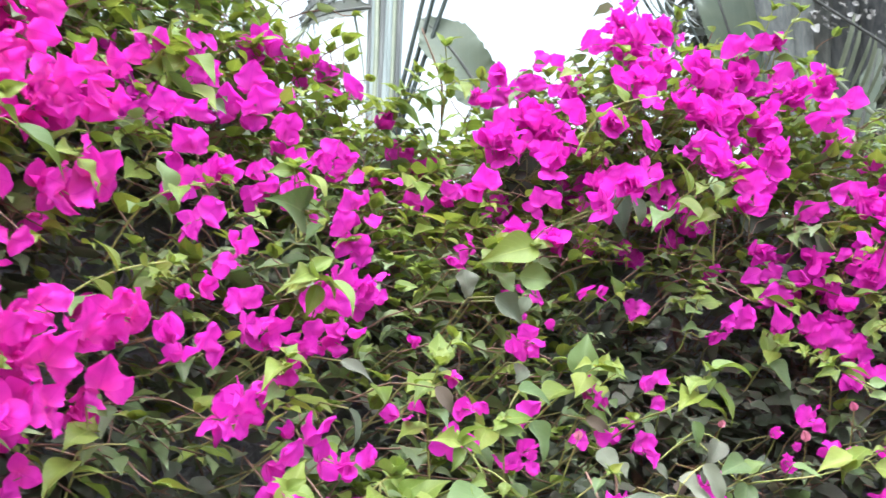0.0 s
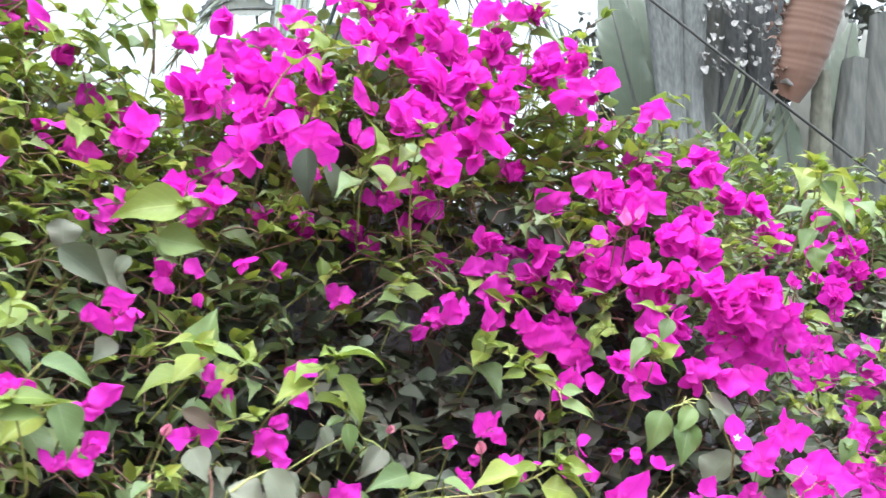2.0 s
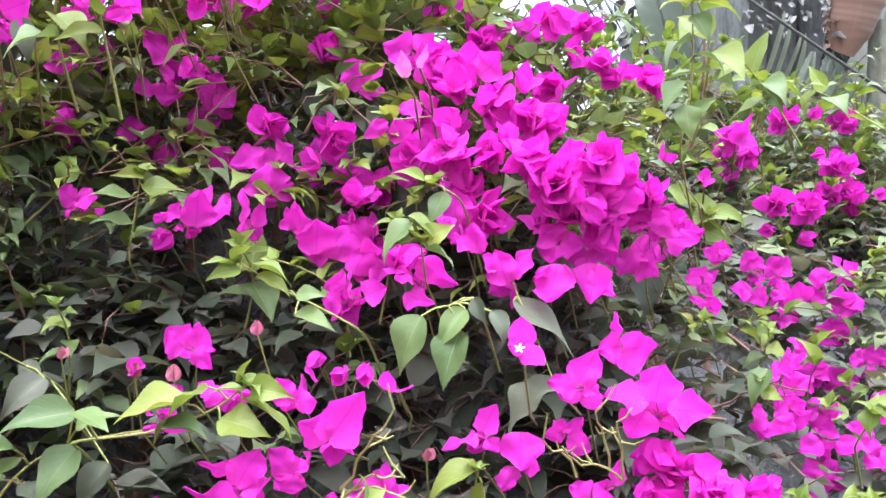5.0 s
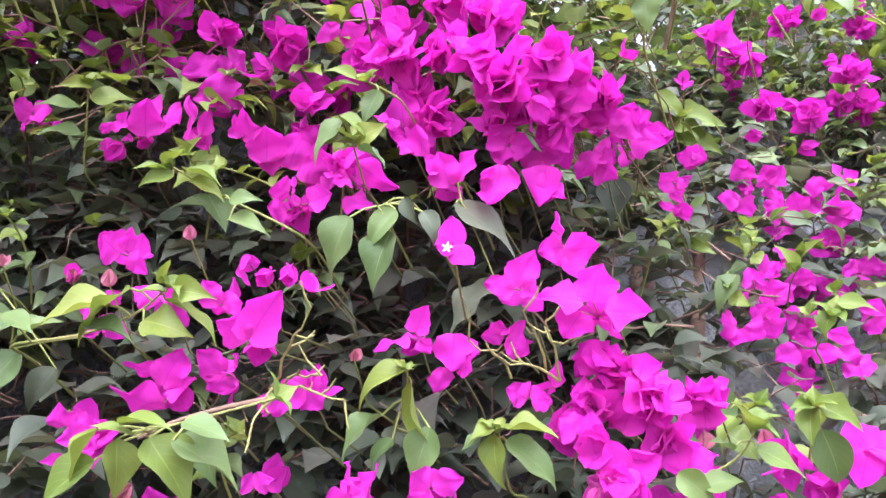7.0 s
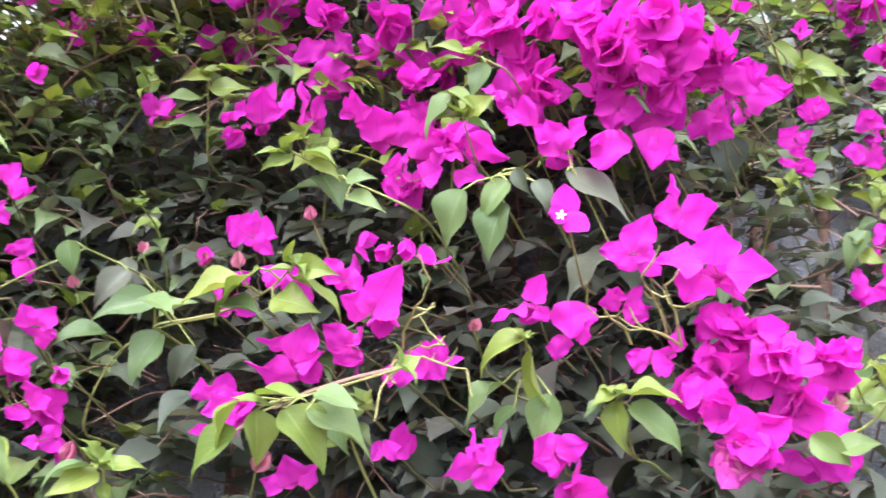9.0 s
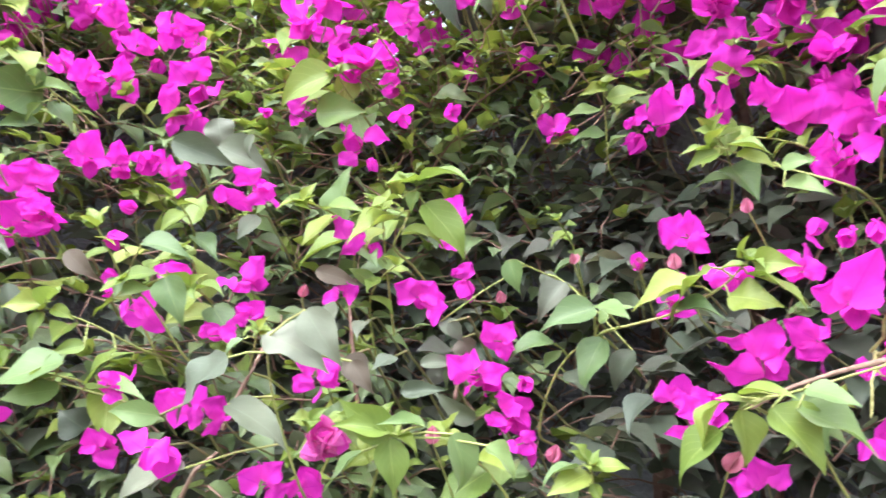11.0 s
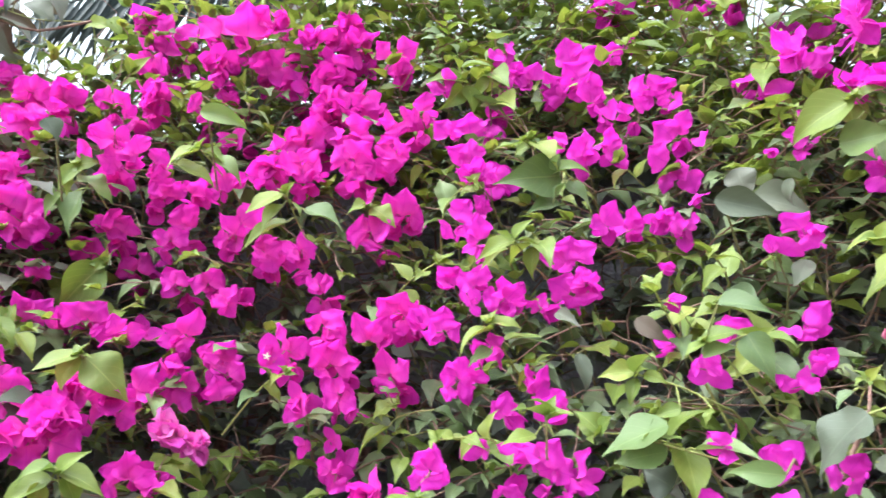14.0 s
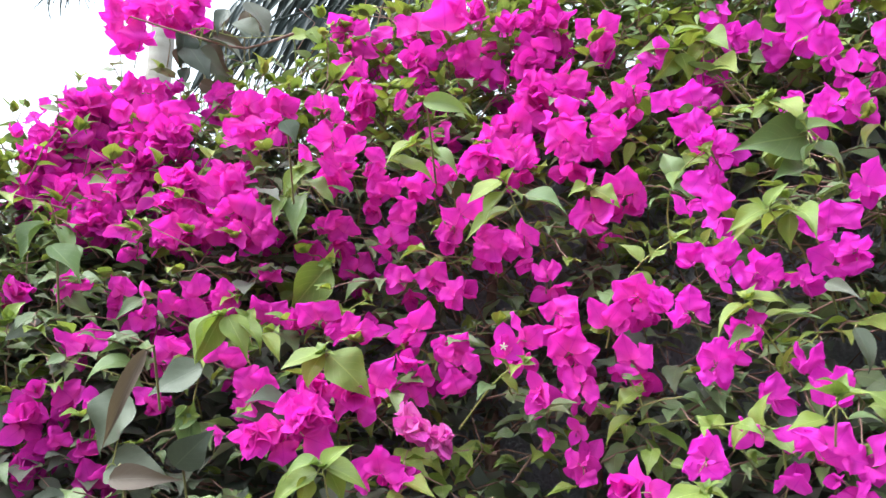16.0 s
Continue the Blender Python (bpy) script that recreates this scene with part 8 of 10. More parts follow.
bloom(-0.373, 0.527, 1.711, (-0.376, 0.522, 1.712, -0.382, 0.516, 1.702, 0.031), (-0.371, 0.526, 1.717, -0.370, 0.519, 1.729, 0.027), (-0.371, 0.530, 1.708, -0.368, 0.538, 1.684, 0.031), (-0.375, 0.525, 1.709, -0.356, 0.536, 1.722, 0.025))
bloom(-0.343, 0.555, 1.707, (-0.344, 0.554, 1.706, -0.353, 0.543, 1.697, 0.027), (-0.341, 0.556, 1.709, -0.328, 0.566, 1.714, 0.026))
bloom(-0.490, 0.516, 1.893, (-0.490, 0.512, 1.901, -0.498, 0.506, 1.883, 0.028), (-0.487, 0.514, 1.905, -0.479, 0.528, 1.879, 0.030))
bloom(-0.329, 0.574, 1.666, (-0.329, 0.573, 1.668, -0.337, 0.562, 1.664, 0.023), (-0.328, 0.575, 1.668, -0.317, 0.586, 1.664, 0.023))
bloom(-0.397, 0.474, 1.794, (-0.396, 0.473, 1.798, -0.403, 0.464, 1.792, 0.025), (-0.394, 0.475, 1.801, -0.388, 0.484, 1.782, 0.025))

bloom(-0.506, 0.588, 2.029, (-0.509, 0.584, 2.032, -0.515, 0.563, 2.048, 0.038), (-0.507, 0.588, 2.028, -0.514, 0.586, 1.996, 0.038), (-0.504, 0.590, 2.031, -0.490, 0.609, 2.006, 0.035), (-0.505, 0.587, 2.035, -0.489, 0.595, 2.050, 0.034))
bloom(-0.451, 0.640, 2.010, (-0.460, 0.630, 2.009, -0.466, 0.626, 1.989, 0.036), (-0.452, 0.638, 2.012, -0.443, 0.651, 1.995, 0.035), (-0.448, 0.640, 2.019, -0.430, 0.651, 2.032, 0.033))
bloom(-0.424, 0.633, 1.947, (-0.427, 0.628, 1.948, -0.435, 0.622, 1.929, 0.031), (-0.422, 0.633, 1.951, -0.406, 0.645, 1.957, 0.029))
bloom(-0.437, 0.596, 1.898, (-0.438, 0.596, 1.895, -0.454, 0.572, 1.890, 0.031), (-0.435, 0.598, 1.898, -0.419, 0.601, 1.920, 0.036), (-0.434, 0.602, 1.891, -0.422, 0.617, 1.879, 0.031), (-0.440, 0.595, 1.891, -0.442, 0.578, 1.910, 0.029))
bloom(-0.367, 0.563, 1.822, (-0.371, 0.557, 1.822, -0.381, 0.541, 1.821, 0.029), (-0.367, 0.562, 1.822, -0.366, 0.567, 1.799, 0.031), (-0.362, 0.567, 1.825, -0.347, 0.585, 1.811, 0.030), (-0.363, 0.564, 1.828, -0.363, 0.556, 1.840, 0.026))
bloom(-0.345, 0.625, 1.821, (-0.347, 0.621, 1.824, -0.356, 0.608, 1.817, 0.027), (-0.344, 0.623, 1.827, -0.325, 0.639, 1.828, 0.028), (-0.345, 0.624, 1.821, -0.342, 0.631, 1.803, 0.025))

# young shoots
shoot(-0.766, 0.008, 1.785, 0.047)
shoot(-0.608, 0.148, 1.778, 0.021)
shoot(-0.581, 0.237, 1.875, 0.022)
shoot(-0.515, 0.283, 1.619, 0.036)
shoot(-0.567, 0.356, 1.701, 0.036)
shoot(-0.627, 0.409, 2.020, 0.050)
shoot(-0.461, 0.403, 1.650, 0.026)
shoot(-0.299, 0.523, 1.558, 0.017)
shoot(-0.250, 0.674, 1.678, 0.029)
shoot(-0.112, 0.600, 1.483, 0.020)
shoot(-0.279, 0.752, 1.695, 0.030)
shoot(-0.217, 0.705, 1.770, 0.024)
shoot(-0.037, 0.723, 1.483, 0.044)
shoot(-0.154, 0.883, 1.806, 0.031)
shoot(-0.004, 0.762, 1.601, 0.028)
shoot(0.006, 0.823, 1.644, 0.027)
shoot(-0.066, 1.018, 2.046, 0.031)
shoot(0.057, 0.812, 1.555, 0.034)
shoot(-0.044, 1.014, 2.080, 0.031)
shoot(-0.016, 0.995, 1.920, 0.033)
shoot(-0.005, 1.028, 2.091, 0.032)
shoot(0.002, 1.020, 2.123, 0.040)
shoot(0.065, 0.953, 1.794, 0.035)
shoot(0.043, 1.028, 2.084, 0.032)
shoot(0.157, 0.838, 1.620, 0.036)
shoot(0.198, 0.807, 1.444, 0.023)
shoot(0.189, 0.900, 1.622, 0.028)
shoot(0.228, 0.814, 1.445, 0.020)
shoot(0.202, 0.901, 1.574, 0.019)
shoot(0.175, 1.122, 1.862, 0.023)
shoot(0.202, 1.130, 1.924, 0.024)
shoot(0.279, 0.869, 1.426, 0.033)
shoot(0.271, 0.905, 1.983, 0.021)
shoot(0.230, 1.152, 1.933, 0.025)
shoot(0.228, 1.166, 2.003, 0.029)
shoot(0.256, 1.075, 1.783, 0.018)
shoot(0.261, 1.126, 1.857, 0.018)
shoot(0.275, 1.075, 2.151, 0.034)
shoot(0.289, 1.047, 1.636, 0.016)
shoot(0.323, 0.882, 1.850, 0.033)
shoot(0.294, 1.107, 1.944, 0.024)
shoot(0.345, 0.866, 1.857, 0.026)
shoot(0.438, 1.045, 1.691, 0.030)
shoot(0.475, 1.042, 1.682, 0.019)
shoot(0.485, 1.015, 2.185, 0.033)
shoot(0.529, 1.019, 2.180, 0.042)
shoot(0.526, 0.963, 1.458, 0.015)
shoot(0.569, 1.083, 2.135, 0.052)
shoot(0.568, 1.024, 2.079, 0.033)
shoot(0.574, 1.024, 1.714, 0.021)
shoot(0.585, 1.051, 1.754, 0.017)
shoot(0.657, 1.091, 1.983, 0.031)
shoot(0.752, 1.040, 1.854, 0.022)
shoot(0.867, 1.123, 1.664, 0.016)
shoot(0.847, 1.000, 1.932, 0.039)
shoot(0.996, 1.272, 1.700, 0.019)
shoot(0.924, 1.100, 1.496, 0.029)
shoot(0.942, 1.134, 1.973, 0.039)
shoot(1.047, 1.251, 1.607, 0.024)
shoot(0.947, 1.031, 1.486, 0.026)
shoot(1.141, 1.379, 2.104, 0.043)
shoot(1.123, 1.333, 1.652, 0.033)
shoot(1.422, 1.690, 2.234, 0.066)

# large old leaves, open flowers, buds, bare stalks, long branches
big_leaf(0.397, 0.923, 1.453, 0.027, 1)
big_leaf(0.515, 0.940, 1.440, 0.028, 2)
big_leaf(0.178, 0.848, 1.519, 0.030, 0)
big_leaf(0.031, 0.857, 1.705, 0.033, 0)
big_leaf(0.079, 0.839, 1.609, 0.025, 0)
big_leaf(-0.563, 0.554, 1.981, 0.040, 1)
big_leaf(0.218, 1.102, 1.604, 0.024, 1)
big_leaf(0.272, 1.067, 1.575, 0.025, 0)
big_leaf(0.215, 0.857, 1.489, 0.022, 0)
big_leaf(0.191, 0.865, 1.518, 0.023, 0)
big_leaf(0.080, 0.836, 1.679, 0.023, 0)
big_leaf(-0.769, 0.229, 2.124, 0.040, 0)
big_leaf(-0.766, 0.256, 2.097, 0.036, 0)
big_leaf(-0.756, 0.244, 2.150, 0.036, 1)
big_leaf(-0.733, 0.267, 2.161, 0.036, 0)
big_leaf(-0.760, 0.219, 2.138, 0.036, 0)
big_leaf(-0.589, 0.571, 1.998, 0.038, 1)
big_leaf(-0.453, 0.407, 1.845, 0.027, 1)
open_flower(0.670, 0.926, 1.585, 0.021)
open_flower(-0.316, 0.515, 1.582, 0.023)
open_flower(-0.565, 0.120, 1.547, 0.019)
bud(0.421, 0.961, 1.569, 0.007)
bud(0.479, 0.953, 1.602, 0.006)
bud(0.606, 0.932, 1.513, 0.006)
bud(0.857, 1.015, 1.469, 0.009)
bud(0.914, 1.049, 1.472, 0.008)
bud(0.391, 0.968, 1.572, 0.006)
bud(0.283, 0.835, 1.438, 0.007)
bud(0.355, 0.877, 1.426, 0.007)
bud(0.457, 0.948, 1.421, 0.009)
bud(0.214, 1.066, 1.578, 0.007)
bud(0.140, 0.856, 1.557, 0.006)
bud(0.331, 0.978, 1.586, 0.006)
bare_twig(0.584, 0.883, 1.535, 0.550, 0.945, 1.487)
bare_twig(0.592, 0.892, 1.499, 0.552, 0.946, 1.484)
bare_twig(0.550, 0.899, 1.468, 0.552, 0.945, 1.487)
bare_twig(0.606, 0.897, 1.483, 0.552, 0.945, 1.487)
bare_twig(0.718, 0.917, 1.546, 0.737, 0.968, 1.509)
bare_twig(0.704, 0.924, 1.513, 0.745, 0.970, 1.501)
bare_twig(0.685, 0.921, 1.523, 0.713, 0.968, 1.504)
bare_twig(0.733, 0.919, 1.539, 0.747, 0.970, 1.501)
long_branch((-0.653, 0.344, 2.108), (-0.668, 0.273, 2.075), (-0.680, 0.192, 2.095), (-0.682, 0.113, 2.110))
long_branch((0.878, 1.138, 1.861), (0.883, 1.100, 1.904), (0.881, 1.075, 1.938), (0.876, 1.054, 1.966))
long_branch((-0.002, 1.120, 2.062), (-0.001, 1.079, 2.115), (-0.019, 1.046, 2.150), (-0.032, 1.035, 2.181))
long_branch((0.559, 0.916, 1.481), (0.530, 0.917, 1.475), (0.501, 0.908, 1.465), (0.481, 0.900, 1.453))

set_leaf(0.224, 0.943, 1.875, 0.231, 0.959, 1.808, 0.038, "D")
set_leaf(0.248, 0.963, 1.870, 0.263, 0.971, 1.832, 0.026, "G")
set_leaf(0.612, 1.120, 1.796, 0.544, 1.125, 1.767, 0.051, "D")
set_leaf(0.542, 1.161, 1.876, 0.490, 1.175, 1.825, 0.040, "D")
set_leaf(0.539, 1.102, 1.880, 0.555, 1.113, 1.825, 0.033, "G")
set_leaf(0.600, 1.052, 1.806, 0.593, 1.060, 1.774, 0.028, "B")
set_leaf(0.579, 0.948, 1.815, 0.576, 0.937, 1.834, 0.014, "P")
set_leaf(0.591, 0.944, 1.822, 0.598, 0.934, 1.838, 0.010, "P")
set_leaf(0.458, 1.158, 1.922, 0.516, 1.147, 1.913, 0.049, "D")
set_leaf(0.475, 1.143, 1.956, 0.480, 1.126, 1.983, 0.029, "P")
set_leaf(0.818, 1.131, 1.720, 0.824, 1.141, 1.673, 0.042, "D")
set_leaf(-0.130, 1.010, 1.746, -0.059, 0.978, 1.773, 0.039, "G")
set_leaf(0.523, 1.105, 1.878, 0.580, 1.105, 1.826, 0.036, "G")
set_leaf(-0.091, 0.716, 1.604, -0.058, 0.714, 1.585, 0.018, "G")
set_leaf(-0.084, 0.731, 1.564, -0.070, 0.737, 1.527, 0.022, "G")
set_leaf(-0.221, 0.175, 1.549, -0.247, 0.145, 1.474, 0.018, "W")
set_leaf(-0.187, 0.159, 1.454, -0.160, 0.203, 1.456, 0.024, "W")
set_leaf(-0.311, 0.205, 1.467, -0.284, 0.230, 1.495, 0.036, "D")
set_leaf(-0.318, 0.090, 1.654, -0.309, 0.121, 1.623, 0.034, "F")
set_leaf(-0.260, 0.277, 1.772, -0.258, 0.291, 1.750, 0.027, "G")
set_leaf(-0.251, 0.411, 1.807, -0.227, 0.456, 1.798, 0.028, "F")
set_leaf(0.052, 0.781, 1.683, 0.088, 0.820, 1.663, 0.030, "G")
set_leaf(0.055, 0.829, 1.693, 0.094, 0.856, 1.670, 0.037, "G")
set_leaf(0.216, 0.821, 1.493, 0.232, 0.834, 1.473, 0.025, "W")
set_leaf(0.248, 0.872, 1.491, 0.275, 0.886, 1.495, 0.017, "G")
set_leaf(0.245, 0.851, 1.469, 0.275, 0.867, 1.470, 0.015, "G")
set_leaf(-0.728, 0.232, 2.128, -0.708, 0.284, 2.110, 0.030, "W")
set_leaf(-0.741, 0.218, 2.109, -0.732, 0.256, 2.070, 0.047, "W")
set_leaf(-0.702, 0.272, 2.161, -0.695, 0.302, 2.128, 0.035, "W")
set_leaf(-0.751, 0.189, 2.113, -0.759, 0.183, 2.078, 0.035, "W")
set_leaf(-0.711, 0.245, 2.166, -0.721, 0.236, 2.129, 0.031, "W")
set_leaf(-0.757, 0.219, 2.059, -0.744, 0.253, 2.037, 0.031, "W")
set_leaf(-0.007, 0.733, 1.583, 0.017, 0.748, 1.559, 0.022, "W")
set_leaf(0.116, 0.740, 1.450, 0.085, 0.712, 1.455, 0.024, "F")
set_leaf(0.277, 0.904, 1.449, 0.254, 0.875, 1.472, 0.020, "G")
set_leaf(-0.031, 0.784, 1.443, -0.043, 0.764, 1.461, 0.038, "D")
set_leaf(0.150, 0.860, 1.573, 0.184, 0.878, 1.560, 0.021, "W")
set_leaf(0.256, 0.919, 1.515, 0.264, 0.923, 1.497, 0.023, "W")
long_branch((0.178, 0.891, 1.443), (0.178, 0.882, 1.475), (0.181, 0.872, 1.515), (0.164, 0.887, 1.552))
long_branch((0.114, 0.802, 1.442), (0.133, 0.796, 1.465), (0.148, 0.798, 1.489), (0.140, 0.821, 1.516))
long_branch((0.096, 0.782, 1.392), (0.116, 0.776, 1.413), (0.124, 0.789, 1.425))
long_branch((0.253, 0.913, 1.450), (0.262, 0.900, 1.468), (0.253, 0.924, 1.493))
set_leaf(0.270, 0.879, 1.522, 0.279, 0.887, 1.507, 0.016, "G")

# shoots set leaf by leaf
sprig(((0.475, 0.905, 1.456), (0.516, 0.886, 1.463), (0.571, 0.867, 1.476)),
      (0.482, 0.868, 1.460, 0.515, 0.861, 1.464, "L"),
      (0.470, 0.868, 1.456, 0.452, 0.867, 1.429, "L"),
      (0.481, 0.870, 1.451, 0.482, 0.871, 1.417, "L"),
      (0.468, 0.873, 1.439, 0.437, 0.871, 1.411, "L"),
      (0.499, 0.871, 1.452, 0.526, 0.873, 1.417, "L"),
      (0.490, 0.870, 1.454, 0.472, 0.860, 1.460, "L"),
      (0.513, 0.871, 1.451, 0.556, 0.871, 1.429, "F"),
      (0.519, 0.869, 1.462, 0.547, 0.865, 1.454, "F"))
sprig(((0.359, 0.946, 1.516), (0.423, 0.935, 1.521), (0.466, 0.921, 1.536), (0.486, 0.906, 1.550)),
      (0.482, 0.905, 1.552, 0.489, 0.894, 1.566, "L"),
      (0.485, 0.907, 1.546, 0.466, 0.898, 1.547, "L"),
      (0.490, 0.907, 1.548, 0.516, 0.901, 1.543, "L"),
      (0.485, 0.908, 1.541, 0.524, 0.906, 1.523, "L"),
      (0.462, 0.905, 1.548, 0.424, 0.903, 1.519, "L"),
      (0.449, 0.908, 1.537, 0.405, 0.899, 1.531, "L"),
      (0.379, 0.907, 1.530, 0.405, 0.902, 1.520, "F"),
      (0.434, 0.910, 1.524, 0.469, 0.905, 1.518, "F"),
      (0.471, 0.911, 1.528, 0.504, 0.906, 1.522, "L"))
sprig(((0.628, 0.991, 1.469), (0.640, 0.969, 1.487), (0.641, 0.946, 1.504)),
      (0.643, 0.946, 1.505, 0.601, 0.940, 1.488, "L"),
      (0.639, 0.946, 1.503, 0.637, 0.936, 1.511, "L"),
      (0.644, 0.948, 1.496, 0.651, 0.952, 1.448, "L"),
      (0.624, 0.953, 1.474, 0.593, 0.949, 1.451, "F"),
      (0.657, 0.956, 1.467, 0.645, 0.957, 1.430, "F"),
      (0.632, 0.957, 1.459, 0.614, 0.953, 1.442, "F"))
sprig(((0.714, 0.993, 1.424), (0.707, 0.969, 1.446), (0.703, 0.945, 1.465)),
      (0.700, 0.946, 1.463, 0.702, 0.946, 1.429, "L"),
      (0.702, 0.945, 1.467, 0.682, 0.937, 1.463, "L"),
      (0.708, 0.945, 1.467, 0.741, 0.938, 1.467, "L"),
      (0.702, 0.945, 1.465, 0.698, 0.935, 1.472, "L"),
      (0.708, 0.947, 1.459, 0.746, 0.947, 1.434, "F"),
      (0.692, 0.946, 1.463, 0.677, 0.939, 1.452, "F"))
sprig(((0.818, 0.959, 1.434), (0.848, 0.945, 1.444), (0.859, 0.931, 1.456), (0.862, 0.915, 1.471)),
      (0.857, 0.916, 1.468, 0.847, 0.902, 1.487, "L"),
      (0.860, 0.915, 1.471, 0.874, 0.909, 1.465, "L"),
      (0.862, 0.919, 1.457, 0.892, 0.916, 1.443, "L"),
      (0.846, 0.918, 1.456, 0.832, 0.908, 1.463, "F"),
      (0.829, 0.923, 1.433, 0.851, 0.914, 1.442, "F"),
      (0.813, 0.921, 1.441, 0.836, 0.918, 1.422, "F"))
sprig(((0.924, 1.003, 1.435), (0.920, 0.977, 1.465), (0.915, 0.953, 1.486)),
      (0.913, 0.954, 1.486, 0.907, 0.951, 1.463, "L"),
      (0.917, 0.953, 1.488, 0.946, 0.950, 1.473, "L"),
      (0.913, 0.953, 1.487, 0.895, 0.943, 1.489, "L"),
      (0.919, 0.957, 1.472, 0.936, 0.960, 1.432, "F"),
      (0.915, 0.953, 1.488, 0.924, 0.944, 1.493, "L"))
sprig(((0.963, 1.056, 1.543), (0.961, 1.015, 1.562)),
      (0.965, 1.013, 1.572, 0.994, 1.005, 1.568, "L"),
      (0.962, 1.013, 1.568, 0.948, 1.009, 1.545, "L"))
sprig(((0.552, 0.998, 1.614), (0.524, 0.982, 1.625), (0.489, 0.966, 1.637), (0.463, 0.949, 1.650)),
      (0.459, 0.949, 1.650, 0.471, 0.937, 1.665, "L"),
      (0.459, 0.950, 1.648, 0.439, 0.940, 1.649, "L"),
      (0.463, 0.951, 1.645, 0.443, 0.943, 1.637, "L"),
      (0.471, 0.950, 1.649, 0.504, 0.945, 1.639, "L"),
      (0.476, 0.952, 1.641, 0.502, 0.947, 1.630, "L"),
      (0.505, 0.957, 1.628, 0.527, 0.948, 1.630, "F"),
      (0.505, 0.960, 1.614, 0.537, 0.954, 1.608, "F"))
sprig(((0.627, 0.963, 1.715), (0.606, 0.927, 1.710)),
      (0.598, 0.926, 1.712, 0.576, 0.915, 1.716, "L"),
      (0.614, 0.929, 1.704, 0.603, 0.926, 1.678, "F"),
      (0.606, 0.927, 1.712, 0.613, 0.917, 1.713, "L"))
sprig(((0.602, 0.974, 1.645), (0.597, 0.933, 1.664)),
      (0.596, 0.933, 1.664, 0.576, 0.924, 1.662, "L"),
      (0.600, 0.933, 1.666, 0.619, 0.922, 1.675, "L"),
      (0.602, 0.934, 1.659, 0.625, 0.929, 1.651, "F"),
      (0.591, 0.929, 1.680, 0.564, 0.926, 1.653, "F"),
      (0.587, 0.928, 1.683, 0.610, 0.923, 1.669, "L"))
sprig(((0.638, 0.958, 1.631), (0.618, 0.925, 1.614)),
      (0.599, 0.926, 1.606, 0.579, 0.927, 1.566, "F"),
      (0.630, 0.926, 1.612, 0.608, 0.924, 1.583, "F"),
      (0.627, 0.930, 1.597, 0.612, 0.930, 1.559, "F"),
      (0.636, 0.924, 1.620, 0.645, 0.921, 1.599, "G"),
      (0.649, 0.927, 1.611, 0.663, 0.924, 1.590, "G"))
sprig(((0.896, 1.371, 1.836), (0.928, 1.347, 1.864), (0.937, 1.326, 1.877)),
      (0.931, 1.328, 1.867, 0.997, 1.316, 1.866, "L"),
      (0.938, 1.331, 1.857, 0.994, 1.324, 1.834, "L"),
      (0.913, 1.318, 1.905, 0.946, 1.313, 1.869, "L"),
      (0.902, 1.321, 1.890, 0.879, 1.304, 1.893, "L"))
sprig(((0.930, 1.178, 1.585), (0.924, 1.135, 1.614)),
      (0.931, 1.132, 1.624, 0.909, 1.128, 1.592, "F"),
      (0.924, 1.137, 1.604, 0.941, 1.128, 1.596, "L"))
sprig(((0.917, 1.311, 1.671), (0.914, 1.269, 1.692)),
      (0.917, 1.268, 1.695, 0.955, 1.259, 1.684, "L"),
      (0.911, 1.270, 1.689, 0.895, 1.259, 1.676, "F"))
sprig(((0.670, 1.011, 1.674), (0.675, 0.984, 1.640)),
      (0.671, 0.984, 1.638, 0.723, 0.986, 1.601, "G"),
      (0.703, 1.000, 1.580, 0.660, 0.999, 1.542, "G"))
sprig(((0.165, 1.285, 1.855), (0.231, 1.270, 1.783)),
      (0.171, 1.262, 1.805, 0.205, 1.248, 1.809, "F"),
      (0.230, 1.246, 1.876, 0.203, 1.234, 1.863, "F"),
      (0.237, 1.247, 1.873, 0.263, 1.234, 1.873, "F"),
      (0.233, 1.250, 1.862, 0.284, 1.239, 1.856, "F"),
      (0.230, 1.254, 1.846, 0.186, 1.237, 1.846, "F"),
      (0.231, 1.260, 1.822, 0.202, 1.246, 1.815, "F"),
      (0.244, 1.267, 1.796, 0.280, 1.250, 1.810, "F"))
sprig(((-0.471, 0.299, 1.547), (-0.448, 0.271, 1.591), (-0.427, 0.247, 1.622)),
      (-0.428, 0.243, 1.624, -0.438, 0.213, 1.580, "L"),
      (-0.425, 0.251, 1.622, -0.417, 0.272, 1.579, "L"),
      (-0.423, 0.264, 1.615, -0.405, 0.290, 1.596, "L"),
      (-0.418, 0.288, 1.603, -0.405, 0.306, 1.579, "L"),
      (-0.428, 0.244, 1.622, -0.436, 0.225, 1.576, "L"))
sprig(((-0.409, 0.390, 1.529), (-0.390, 0.362, 1.561), (-0.372, 0.341, 1.579)),
      (-0.372, 0.341, 1.578, -0.380, 0.317, 1.541, "L"),
      (-0.371, 0.347, 1.576, -0.354, 0.389, 1.536, "L"),
      (-0.371, 0.341, 1.580, -0.377, 0.301, 1.566, "L"),
      (-0.375, 0.335, 1.575, -0.356, 0.348, 1.579, "L"))
